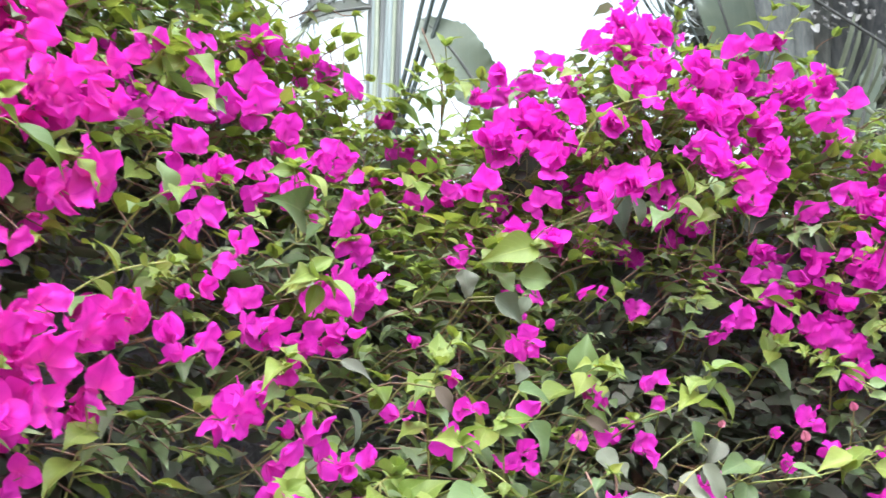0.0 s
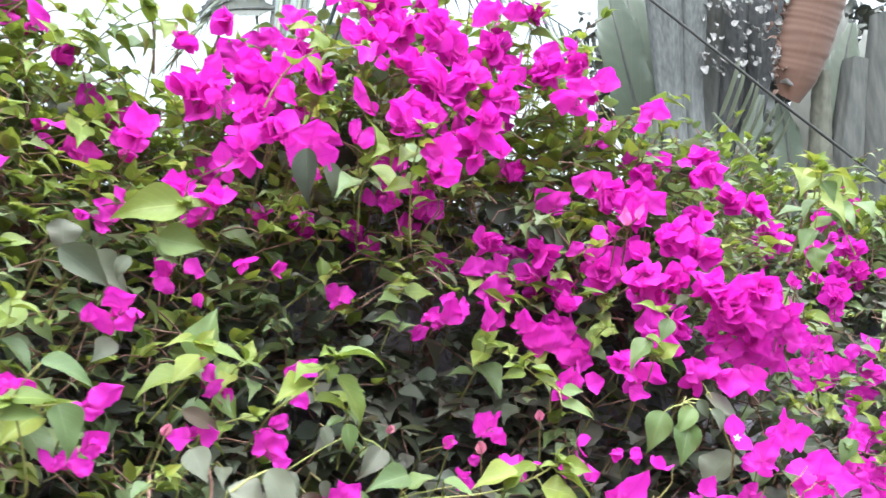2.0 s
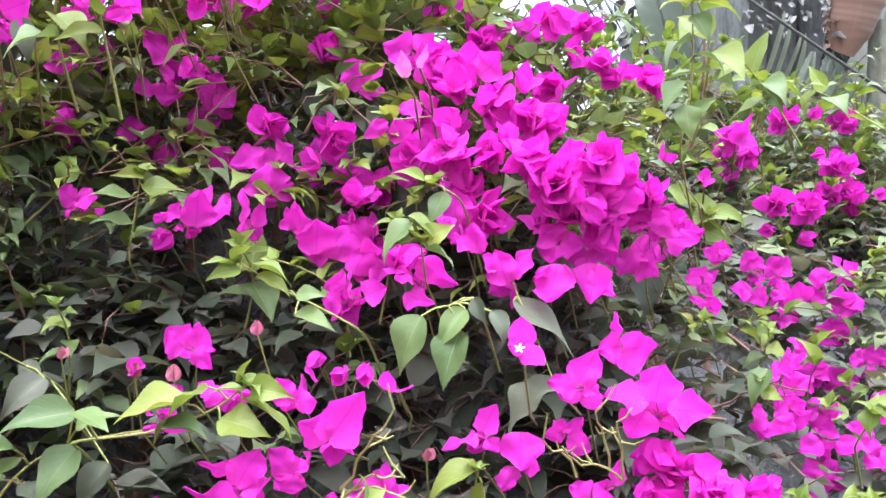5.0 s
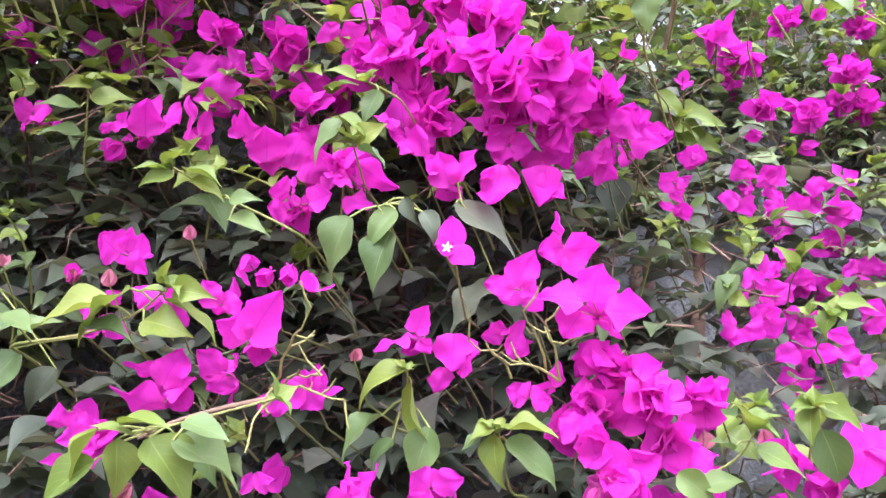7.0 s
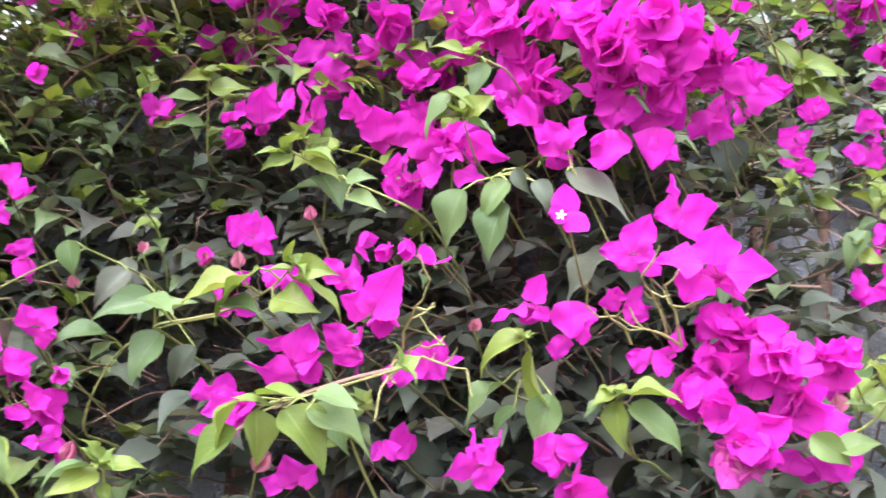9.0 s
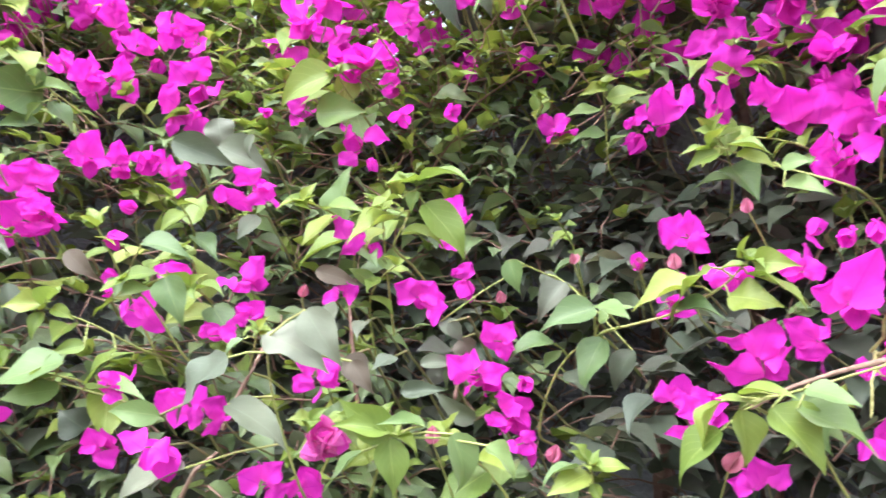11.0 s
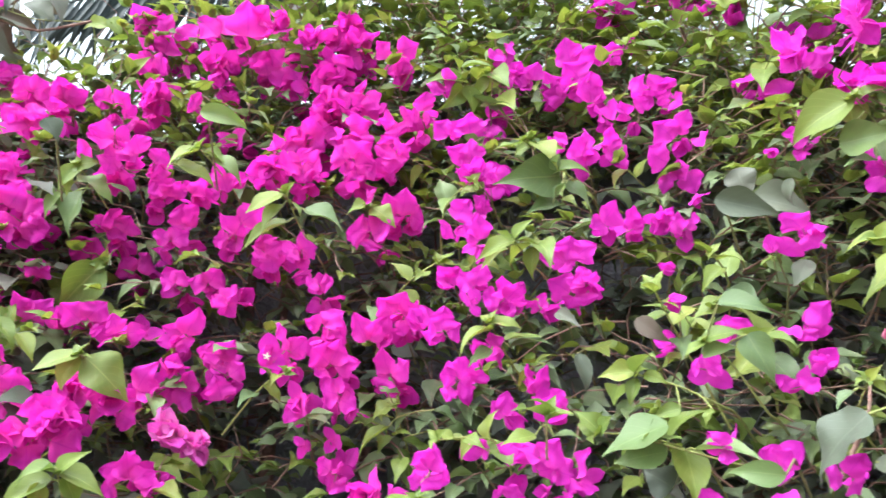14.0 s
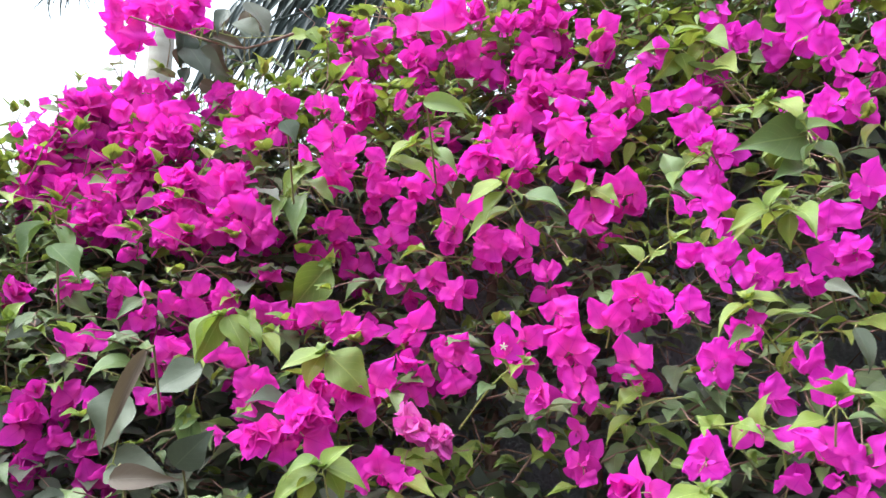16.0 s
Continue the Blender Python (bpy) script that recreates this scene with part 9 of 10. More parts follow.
sprig(((-0.308, 0.345, 1.411), (-0.285, 0.330, 1.439), (-0.261, 0.320, 1.463)),
      (-0.261, 0.317, 1.468, -0.263, 0.286, 1.462, "L"),
      (-0.262, 0.320, 1.462, -0.238, 0.334, 1.483, "L"),
      (-0.260, 0.322, 1.464, -0.241, 0.356, 1.451, "L"),
      (-0.260, 0.325, 1.461, -0.253, 0.340, 1.432, "L"),
      (-0.264, 0.316, 1.459, -0.275, 0.275, 1.436, "L"),
      (-0.268, 0.309, 1.456, -0.267, 0.302, 1.431, "L"))
sprig(((-0.514, 0.387, 1.733), (-0.489, 0.372, 1.707)),
      (-0.491, 0.370, 1.703, -0.507, 0.326, 1.652, "L"))
sprig(((-0.413, 0.500, 1.789), (-0.397, 0.467, 1.815), (-0.383, 0.445, 1.824)),
      (-0.383, 0.445, 1.824, -0.387, 0.408, 1.805, "L"),
      (-0.382, 0.450, 1.822, -0.361, 0.478, 1.805, "L"),
      (-0.379, 0.462, 1.817, -0.359, 0.493, 1.794, "F"),
      (-0.398, 0.419, 1.806, -0.372, 0.461, 1.791, "L"))
sprig(((-0.515, 0.387, 1.762), (-0.496, 0.354, 1.797), (-0.479, 0.330, 1.817)),
      (-0.479, 0.330, 1.816, -0.481, 0.310, 1.783, "L"),
      (-0.482, 0.325, 1.814, -0.456, 0.347, 1.819, "L"),
      (-0.481, 0.334, 1.805, -0.459, 0.372, 1.780, "F"),
      (-0.487, 0.319, 1.806, -0.478, 0.323, 1.777, "L"),
      (-0.484, 0.342, 1.788, -0.493, 0.317, 1.738, "F"),
      (-0.471, 0.370, 1.798, -0.453, 0.391, 1.778, "F"),
      (-0.494, 0.317, 1.785, -0.495, 0.300, 1.751, "L"))
sprig(((-0.368, 0.592, 1.706), (-0.351, 0.557, 1.738), (-0.331, 0.532, 1.769)),
      (-0.333, 0.526, 1.769, -0.339, 0.490, 1.746, "L"),
      (-0.332, 0.531, 1.768, -0.313, 0.533, 1.776, "L"),
      (-0.336, 0.530, 1.756, -0.341, 0.504, 1.722, "L"),
      (-0.332, 0.537, 1.760, -0.318, 0.547, 1.747, "L"),
      (-0.328, 0.554, 1.753, -0.305, 0.593, 1.735, "F"),
      (-0.339, 0.538, 1.738, -0.351, 0.487, 1.711, "L"))
sprig(((-0.358, 0.662, 1.737), (-0.322, 0.632, 1.763)),
      (-0.320, 0.630, 1.769, -0.319, 0.601, 1.760, "L"),
      (-0.320, 0.635, 1.766, -0.302, 0.657, 1.747, "L"),
      (-0.322, 0.627, 1.769, -0.305, 0.629, 1.772, "L"))
sprig(((-0.144, 0.748, 1.653), (-0.132, 0.714, 1.668), (-0.118, 0.690, 1.678)),
      (-0.117, 0.689, 1.680, -0.098, 0.693, 1.698, "L"),
      (-0.119, 0.687, 1.678, -0.126, 0.650, 1.660, "L"),
      (-0.117, 0.693, 1.678, -0.096, 0.722, 1.673, "L"),
      (-0.122, 0.685, 1.670, -0.127, 0.653, 1.652, "L"),
      (-0.118, 0.691, 1.675, -0.112, 0.668, 1.684, "L"))
sprig(((-0.160, 0.831, 1.774), (-0.155, 0.783, 1.785), (-0.148, 0.732, 1.805)),
      (-0.147, 0.731, 1.806, -0.132, 0.732, 1.812, "L"),
      (-0.150, 0.728, 1.802, -0.152, 0.694, 1.792, "L"),
      (-0.146, 0.738, 1.805, -0.131, 0.751, 1.793, "F"),
      (-0.142, 0.754, 1.798, -0.124, 0.767, 1.799, "L"),
      (-0.143, 0.774, 1.772, -0.158, 0.710, 1.757, "F"),
      (-0.142, 0.771, 1.778, -0.136, 0.744, 1.788, "F"),
      (-0.147, 0.763, 1.772, -0.117, 0.794, 1.787, "L"),
      (-0.142, 0.782, 1.766, -0.128, 0.807, 1.740, "F"),
      (-0.151, 0.782, 1.740, -0.155, 0.738, 1.735, "F"))
sprig(((-0.364, 0.837, 1.808), (-0.329, 0.801, 1.836)),
      (-0.329, 0.801, 1.836, -0.332, 0.769, 1.812, "L"),
      (-0.320, 0.802, 1.863, -0.290, 0.832, 1.871, "F"),
      (-0.328, 0.804, 1.837, -0.307, 0.817, 1.834, "L"))
sprig(((-0.319, 0.877, 1.911), (-0.313, 0.816, 1.938), (-0.305, 0.763, 1.961)),
      (-0.306, 0.765, 1.959, -0.311, 0.708, 1.956, "L"),
      (-0.309, 0.761, 1.952, -0.315, 0.732, 1.916, "L"),
      (-0.303, 0.757, 1.976, -0.274, 0.786, 1.982, "L"),
      (-0.308, 0.775, 1.939, -0.282, 0.816, 1.921, "F"),
      (-0.306, 0.753, 1.971, -0.290, 0.739, 1.983, "L"),
      (-0.306, 0.767, 1.954, -0.299, 0.774, 1.916, "L"))
sprig(((-0.710, 0.464, 2.021), (-0.692, 0.423, 2.065), (-0.674, 0.374, 2.116)),
      (-0.673, 0.369, 2.124, -0.668, 0.337, 2.110, "L"),
      (-0.670, 0.371, 2.131, -0.653, 0.389, 2.098, "L"),
      (-0.669, 0.410, 2.088, -0.665, 0.367, 2.084, "L"),
      (-0.671, 0.420, 2.071, -0.672, 0.382, 2.046, "L"),
      (-0.675, 0.430, 2.048, -0.675, 0.409, 2.008, "F"),
      (-0.699, 0.356, 2.056, -0.700, 0.319, 2.031, "L"),
      (-0.710, 0.340, 2.040, -0.704, 0.311, 2.028, "L"))
sprig(((-0.161, 0.725, 1.548), (-0.146, 0.691, 1.575), (-0.129, 0.665, 1.596)),
      (-0.130, 0.669, 1.590, -0.135, 0.630, 1.579, "L"),
      (-0.130, 0.663, 1.596, -0.109, 0.688, 1.595, "L"),
      (-0.129, 0.679, 1.580, -0.105, 0.707, 1.585, "L"),
      (-0.128, 0.687, 1.574, -0.102, 0.716, 1.584, "F"),
      (-0.135, 0.670, 1.571, -0.137, 0.643, 1.560, "F"),
      (-0.131, 0.665, 1.588, -0.125, 0.646, 1.593, "L"))
sprig(((-0.326, 0.696, 1.431), (-0.298, 0.670, 1.487), (-0.276, 0.641, 1.530)),
      (-0.274, 0.641, 1.534, -0.276, 0.612, 1.520, "L"),
      (-0.283, 0.638, 1.509, -0.290, 0.602, 1.488, "L"),
      (-0.284, 0.644, 1.501, -0.265, 0.654, 1.506, "L"),
      (-0.282, 0.654, 1.496, -0.261, 0.689, 1.478, "L"),
      (-0.264, 0.695, 1.506, -0.243, 0.727, 1.491, "F"),
      (-0.261, 0.682, 1.527, -0.246, 0.699, 1.515, "F"),
      (-0.274, 0.623, 1.554, -0.259, 0.637, 1.545, "F"),
      (-0.290, 0.650, 1.475, -0.281, 0.661, 1.448, "F"))
sprig(((-0.081, 0.686, 1.464), (-0.059, 0.670, 1.488), (-0.040, 0.656, 1.502)),
      (-0.041, 0.655, 1.501, -0.039, 0.623, 1.511, "L"),
      (-0.042, 0.656, 1.498, -0.025, 0.669, 1.505, "L"),
      (-0.048, 0.649, 1.486, -0.052, 0.618, 1.480, "L"),
      (-0.043, 0.665, 1.485, -0.025, 0.682, 1.489, "F"),
      (-0.040, 0.659, 1.500, -0.030, 0.643, 1.519, "L"))
sprig(((-0.083, 0.564, 1.410), (-0.046, 0.536, 1.435)),
      (-0.046, 0.535, 1.437, -0.049, 0.505, 1.433, "L"),
      (-0.045, 0.536, 1.438, -0.034, 0.537, 1.445, "L"),
      (-0.046, 0.537, 1.436, -0.034, 0.548, 1.431, "L"))
sprig(((-0.719, 0.095, 1.722), (-0.698, 0.065, 1.761), (-0.680, 0.041, 1.784)),
      (-0.680, 0.037, 1.788, -0.696, -0.003, 1.731, "F"),
      (-0.680, 0.041, 1.784, -0.663, 0.029, 1.797, "L"),
      (-0.678, 0.046, 1.784, -0.661, 0.081, 1.742, "F"),
      (-0.677, 0.068, 1.763, -0.676, 0.065, 1.715, "F"),
      (-0.669, 0.095, 1.757, -0.644, 0.129, 1.741, "F"))
sprig(((-0.586, 0.203, 1.565), (-0.584, 0.139, 1.583), (-0.583, 0.072, 1.600)),
      (-0.554, 0.158, 1.592, -0.562, 0.103, 1.585, "F"),
      (-0.589, 0.055, 1.601, -0.591, 0.033, 1.574, "F"),
      (-0.579, 0.086, 1.600, -0.573, 0.069, 1.589, "F"),
      (-0.566, 0.140, 1.577, -0.542, 0.179, 1.559, "F"),
      (-0.549, 0.159, 1.607, -0.526, 0.180, 1.607, "F"))
sprig(((-0.542, 0.230, 1.554), (-0.513, 0.224, 1.529)),
      (-0.514, 0.226, 1.525, -0.514, 0.221, 1.485, "F"),
      (-0.512, 0.219, 1.539, -0.506, 0.208, 1.524, "L"),
      (-0.510, 0.232, 1.529, -0.510, 0.204, 1.516, "F"),
      (-0.494, 0.232, 1.579, -0.507, 0.179, 1.551, "G"))
sprig(((-0.548, 0.211, 1.432), (-0.516, 0.150, 1.479)),
      (-0.520, 0.144, 1.473, -0.485, 0.211, 1.462, "G"),
      (-0.491, 0.160, 1.547, -0.509, 0.124, 1.487, "G"))
sprig(((-0.863, 0.099, 1.962), (-0.836, 0.040, 1.991)),
      (-0.837, 0.033, 1.995, -0.843, -0.010, 1.962, "F"),
      (-0.840, 0.043, 1.976, -0.839, 0.018, 1.944, "F"),
      (-0.809, 0.062, 2.050, -0.806, 0.037, 2.022, "F"),
      (-0.837, 0.063, 1.964, -0.839, 0.044, 1.915, "D"),
      (-0.835, 0.157, 1.863, -0.836, 0.123, 1.833, "F"))
sprig(((-0.835, 0.342, 1.980), (-0.795, 0.326, 2.001)),
      (-0.794, 0.324, 2.005, -0.762, 0.368, 1.987, "G"),
      (-0.825, 0.295, 1.943, -0.802, 0.336, 1.901, "G"))
sprig(((-0.684, 0.349, 2.127), (-0.698, 0.274, 2.111), (-0.697, 0.216, 2.120)),
      (-0.663, 0.277, 2.155, -0.648, 0.312, 2.097, "G"),
      (-0.677, 0.263, 2.128, -0.654, 0.296, 2.098, "G"),
      (-0.712, 0.194, 2.097, -0.696, 0.230, 2.043, "D"),
      (-0.709, 0.212, 2.086, -0.688, 0.254, 2.043, "G"),
      (-0.698, 0.225, 2.105, -0.670, 0.280, 2.066, "G"),
      (-0.708, 0.191, 2.114, -0.707, 0.186, 2.060, "D"),
      (-0.677, 0.247, 2.145, -0.675, 0.229, 2.107, "D"),
      (-0.721, 0.200, 2.063, -0.715, 0.190, 2.030, "D"))
sprig(((0.232, 0.852, 1.580), (0.256, 0.840, 1.596), (0.275, 0.825, 1.616)),
      (0.276, 0.826, 1.617, 0.262, 0.805, 1.619, "L"),
      (0.278, 0.826, 1.619, 0.315, 0.835, 1.631, "L"),
      (0.274, 0.826, 1.612, 0.272, 0.819, 1.594, "L"),
      (0.265, 0.821, 1.608, 0.243, 0.800, 1.598, "L"),
      (0.278, 0.831, 1.603, 0.306, 0.848, 1.568, "L"),
      (0.259, 0.822, 1.593, 0.230, 0.797, 1.580, "L"),
      (0.261, 0.827, 1.581, 0.294, 0.837, 1.582, "L"),
      (0.274, 0.825, 1.616, 0.288, 0.822, 1.620, "L"))
sprig(((0.258, 0.828, 1.374), (0.274, 0.806, 1.411), (0.287, 0.786, 1.435)),
      (0.284, 0.784, 1.434, 0.286, 0.787, 1.397, "L"),
      (0.282, 0.782, 1.439, 0.264, 0.759, 1.444, "L"),
      (0.285, 0.784, 1.436, 0.264, 0.756, 1.455, "L"),
      (0.304, 0.794, 1.442, 0.288, 0.773, 1.447, "F"),
      (0.318, 0.805, 1.437, 0.330, 0.813, 1.401, "F"),
      (0.287, 0.786, 1.436, 0.305, 0.789, 1.431, "L"),
      (0.336, 0.818, 1.430, 0.356, 0.827, 1.411, "F"),
      (0.268, 0.776, 1.426, 0.246, 0.760, 1.402, "F"))
sprig(((0.370, 0.914, 1.373), (0.377, 0.890, 1.397), (0.385, 0.868, 1.417)),
      (0.384, 0.867, 1.419, 0.382, 0.851, 1.434, "L"),
      (0.385, 0.868, 1.416, 0.409, 0.873, 1.419, "L"),
      (0.383, 0.868, 1.413, 0.365, 0.851, 1.401, "L"),
      (0.385, 0.871, 1.406, 0.390, 0.869, 1.393, "L"),
      (0.378, 0.864, 1.416, 0.360, 0.844, 1.414, "F"))
sprig(((0.282, 1.002, 1.435), (0.293, 0.990, 1.463), (0.314, 0.982, 1.499), (0.344, 0.984, 1.521), (0.400, 1.005, 1.534)),
      (0.351, 0.972, 1.540, 0.315, 0.942, 1.524, "F"),
      (0.353, 0.977, 1.528, 0.380, 0.978, 1.542, "F"),
      (0.354, 0.981, 1.516, 0.335, 0.968, 1.478, "F"),
      (0.320, 0.961, 1.511, 0.294, 0.933, 1.509, "F"),
      (0.322, 0.964, 1.506, 0.314, 0.951, 1.491, "F"),
      (0.324, 0.970, 1.489, 0.346, 0.976, 1.475, "G"))
sprig(((0.325, 1.089, 1.699), (0.335, 1.063, 1.736), (0.343, 1.039, 1.763)),
      (0.345, 1.040, 1.763, 0.328, 1.018, 1.754, "L"),
      (0.345, 1.043, 1.752, 0.380, 1.049, 1.758, "L"),
      (0.338, 1.041, 1.742, 0.315, 1.015, 1.734, "F"),
      (0.339, 1.049, 1.719, 0.315, 1.020, 1.716, "F"),
      (0.345, 1.039, 1.766, 0.358, 1.032, 1.768, "L"),
      (0.341, 1.054, 1.708, 0.360, 1.049, 1.717, "F"))
sprig(((0.193, 0.810, 1.387), (0.196, 0.767, 1.463), (0.210, 0.745, 1.498)),
      (0.210, 0.744, 1.501, 0.250, 0.764, 1.484, "S"),
      (0.235, 0.755, 1.517, 0.254, 0.768, 1.482, "S"),
      (0.187, 0.734, 1.486, 0.150, 0.712, 1.450, "G"),
      (0.183, 0.740, 1.456, 0.221, 0.760, 1.435, "S"),
      (0.154, 0.734, 1.415, 0.105, 0.699, 1.395, "S"),
      (0.256, 0.778, 1.484, 0.269, 0.783, 1.463, "W"))
sprig(((0.043, 0.776, 1.504), (0.027, 0.739, 1.523), (0.015, 0.708, 1.531)),
      (0.012, 0.706, 1.533, -0.005, 0.683, 1.535, "L"),
      (0.013, 0.707, 1.533, 0.036, 0.704, 1.553, "L"),
      (0.013, 0.708, 1.528, 0.010, 0.701, 1.508, "L"),
      (0.019, 0.711, 1.531, 0.038, 0.714, 1.523, "L"),
      (0.036, 0.730, 1.503, 0.022, 0.711, 1.498, "L"),
      (0.056, 0.743, 1.501, 0.053, 0.734, 1.489, "L"))
sprig(((0.050, 0.775, 1.459), (0.030, 0.738, 1.471), (0.021, 0.709, 1.478)),
      (0.020, 0.708, 1.478, 0.014, 0.692, 1.481, "L"),
      (0.023, 0.710, 1.478, 0.049, 0.714, 1.481, "L"),
      (0.036, 0.714, 1.490, -0.006, 0.683, 1.472, "F"),
      (0.030, 0.717, 1.470, -0.000, 0.689, 1.463, "F"),
      (0.050, 0.729, 1.470, 0.094, 0.745, 1.473, "F"))
sprig(((0.059, 0.808, 1.497), (0.056, 0.773, 1.539), (0.055, 0.746, 1.555)),
      (0.054, 0.745, 1.555, 0.046, 0.731, 1.546, "L"),
      (0.056, 0.745, 1.557, 0.084, 0.751, 1.560, "L"),
      (0.082, 0.762, 1.557, 0.095, 0.770, 1.520, "F"),
      (0.050, 0.746, 1.544, 0.078, 0.750, 1.551, "F"),
      (0.070, 0.747, 1.583, 0.109, 0.762, 1.577, "F"))
sprig(((0.121, 0.818, 1.486), (0.157, 0.790, 1.513)),
      (0.156, 0.789, 1.515, 0.154, 0.777, 1.513, "L"),
      (0.159, 0.791, 1.515, 0.171, 0.791, 1.504, "L"),
      (0.147, 0.786, 1.507, 0.139, 0.773, 1.496, "F"),
      (0.158, 0.790, 1.515, 0.169, 0.784, 1.522, "L"))
sprig(((0.108, 0.967, 1.765), (0.112, 0.920, 1.788)),
      (0.111, 0.919, 1.788, 0.059, 0.881, 1.758, "L"),
      (0.114, 0.922, 1.787, 0.138, 0.920, 1.795, "L"),
      (0.091, 0.918, 1.750, 0.136, 0.933, 1.746, "F"),
      (0.112, 0.937, 1.729, 0.097, 0.912, 1.732, "F"))
sprig(((0.312, 1.005, 1.571), (0.299, 0.953, 1.578)),
      (0.288, 0.944, 1.582, 0.297, 0.946, 1.553, "F"),
      (0.325, 0.973, 1.564, 0.308, 0.958, 1.535, "G"),
      (0.366, 1.015, 1.509, 0.350, 1.002, 1.476, "G"),
      (0.233, 0.924, 1.532, 0.256, 0.931, 1.516, "G"))
sprig(((0.829, 1.030, 1.804), (0.835, 1.002, 1.843), (0.832, 0.978, 1.872), (0.826, 0.952, 1.908)),
      (0.825, 0.953, 1.904, 0.795, 0.944, 1.902, "L"),
      (0.825, 0.953, 1.905, 0.844, 0.939, 1.907, "L"),
      (0.829, 0.952, 1.905, 0.866, 0.941, 1.897, "L"),
      (0.828, 0.957, 1.895, 0.837, 0.954, 1.869, "F"),
      (0.826, 0.965, 1.875, 0.797, 0.961, 1.858, "F"),
      (0.832, 0.969, 1.863, 0.857, 0.960, 1.851, "F"),
      (0.823, 0.978, 1.841, 0.798, 0.979, 1.815, "F"),
      (0.823, 0.986, 1.822, 0.826, 0.986, 1.790, "F"),
      (0.831, 0.987, 1.817, 0.844, 0.973, 1.821, "F"))
sprig(((1.003, 1.247, 1.932), (0.998, 1.192, 1.977)),
      (0.997, 1.191, 1.981, 1.040, 1.176, 1.970, "L"),
      (0.994, 1.190, 1.984, 0.962, 1.173, 1.991, "L"),
      (0.998, 1.192, 1.977, 1.012, 1.187, 1.948, "F"))
sprig(((0.880, 1.164, 1.777), (0.886, 1.125, 1.779)),
      (0.886, 1.127, 1.775, 0.907, 1.121, 1.751, "L"),
      (0.889, 1.124, 1.782, 0.923, 1.110, 1.775, "L"))
sprig(((0.153, 1.142, 2.073), (0.137, 1.124, 2.025)),
      (0.139, 1.125, 2.023, 0.133, 1.152, 1.920, "D"),
      (0.165, 1.140, 1.979, 0.190, 1.138, 1.943, "G"))
sprig(((0.522, 1.157, 1.855), (0.541, 1.110, 1.873)),
      (0.536, 1.110, 1.876, 0.558, 1.115, 1.824, "G"),
      (0.487, 1.139, 1.811, 0.522, 1.114, 1.833, "D"))
sprig(((-0.300, 0.856, 1.905), (-0.298, 0.821, 1.948), (-0.296, 0.793, 1.972)),
      (-0.295, 0.795, 1.966, -0.334, 0.790, 1.952, "L"),
      (-0.290, 0.793, 1.972, -0.252, 0.787, 1.940, "L"),
      (-0.304, 0.810, 1.928, -0.244, 0.797, 1.913, "F"),
      (-0.320, 0.793, 1.977, -0.277, 0.774, 1.981, "L"),
      (-0.289, 0.804, 1.941, -0.249, 0.798, 1.911, "L"))
sprig(((-0.132, 0.762, 1.643), (-0.117, 0.734, 1.666), (-0.111, 0.706, 1.688)),
      (-0.111, 0.710, 1.678, -0.156, 0.705, 1.670, "L"),
      (-0.107, 0.711, 1.675, -0.075, 0.703, 1.659, "L"),
      (-0.111, 0.707, 1.687, -0.107, 0.692, 1.695, "L"),
      (-0.116, 0.712, 1.674, -0.124, 0.713, 1.643, "L"))
sprig(((-0.137, 0.799, 1.758), (-0.146, 0.768, 1.792), (-0.149, 0.744, 1.807)),
      (-0.147, 0.745, 1.804, -0.179, 0.734, 1.806, "L"),
      (-0.142, 0.744, 1.805, -0.105, 0.739, 1.778, "L"),
      (-0.143, 0.742, 1.812, -0.135, 0.728, 1.813, "L"),
      (-0.126, 0.756, 1.769, -0.104, 0.738, 1.779, "F"),
      (-0.120, 0.762, 1.752, -0.142, 0.757, 1.737, "F"))


# ---- foliage, set back where it would hide flowers and shoots from the viewpoint ----
for (span, b, base), count in zip(BUSHES, (3300, 3200, 2500)):
    thicket(span, b, base, rng)
    trunks(span, b, base, rng)
    leafy(span, b, base, rng, count)
    skirt(span, b, base, np.random.default_rng(23), 1200)


# ---- behind the hedge ----
def near_ground(name, label, category, base, group=""):
    e = tagged(new(name), label, category, group)
    e.location = base
    return e, np.array(base, float)


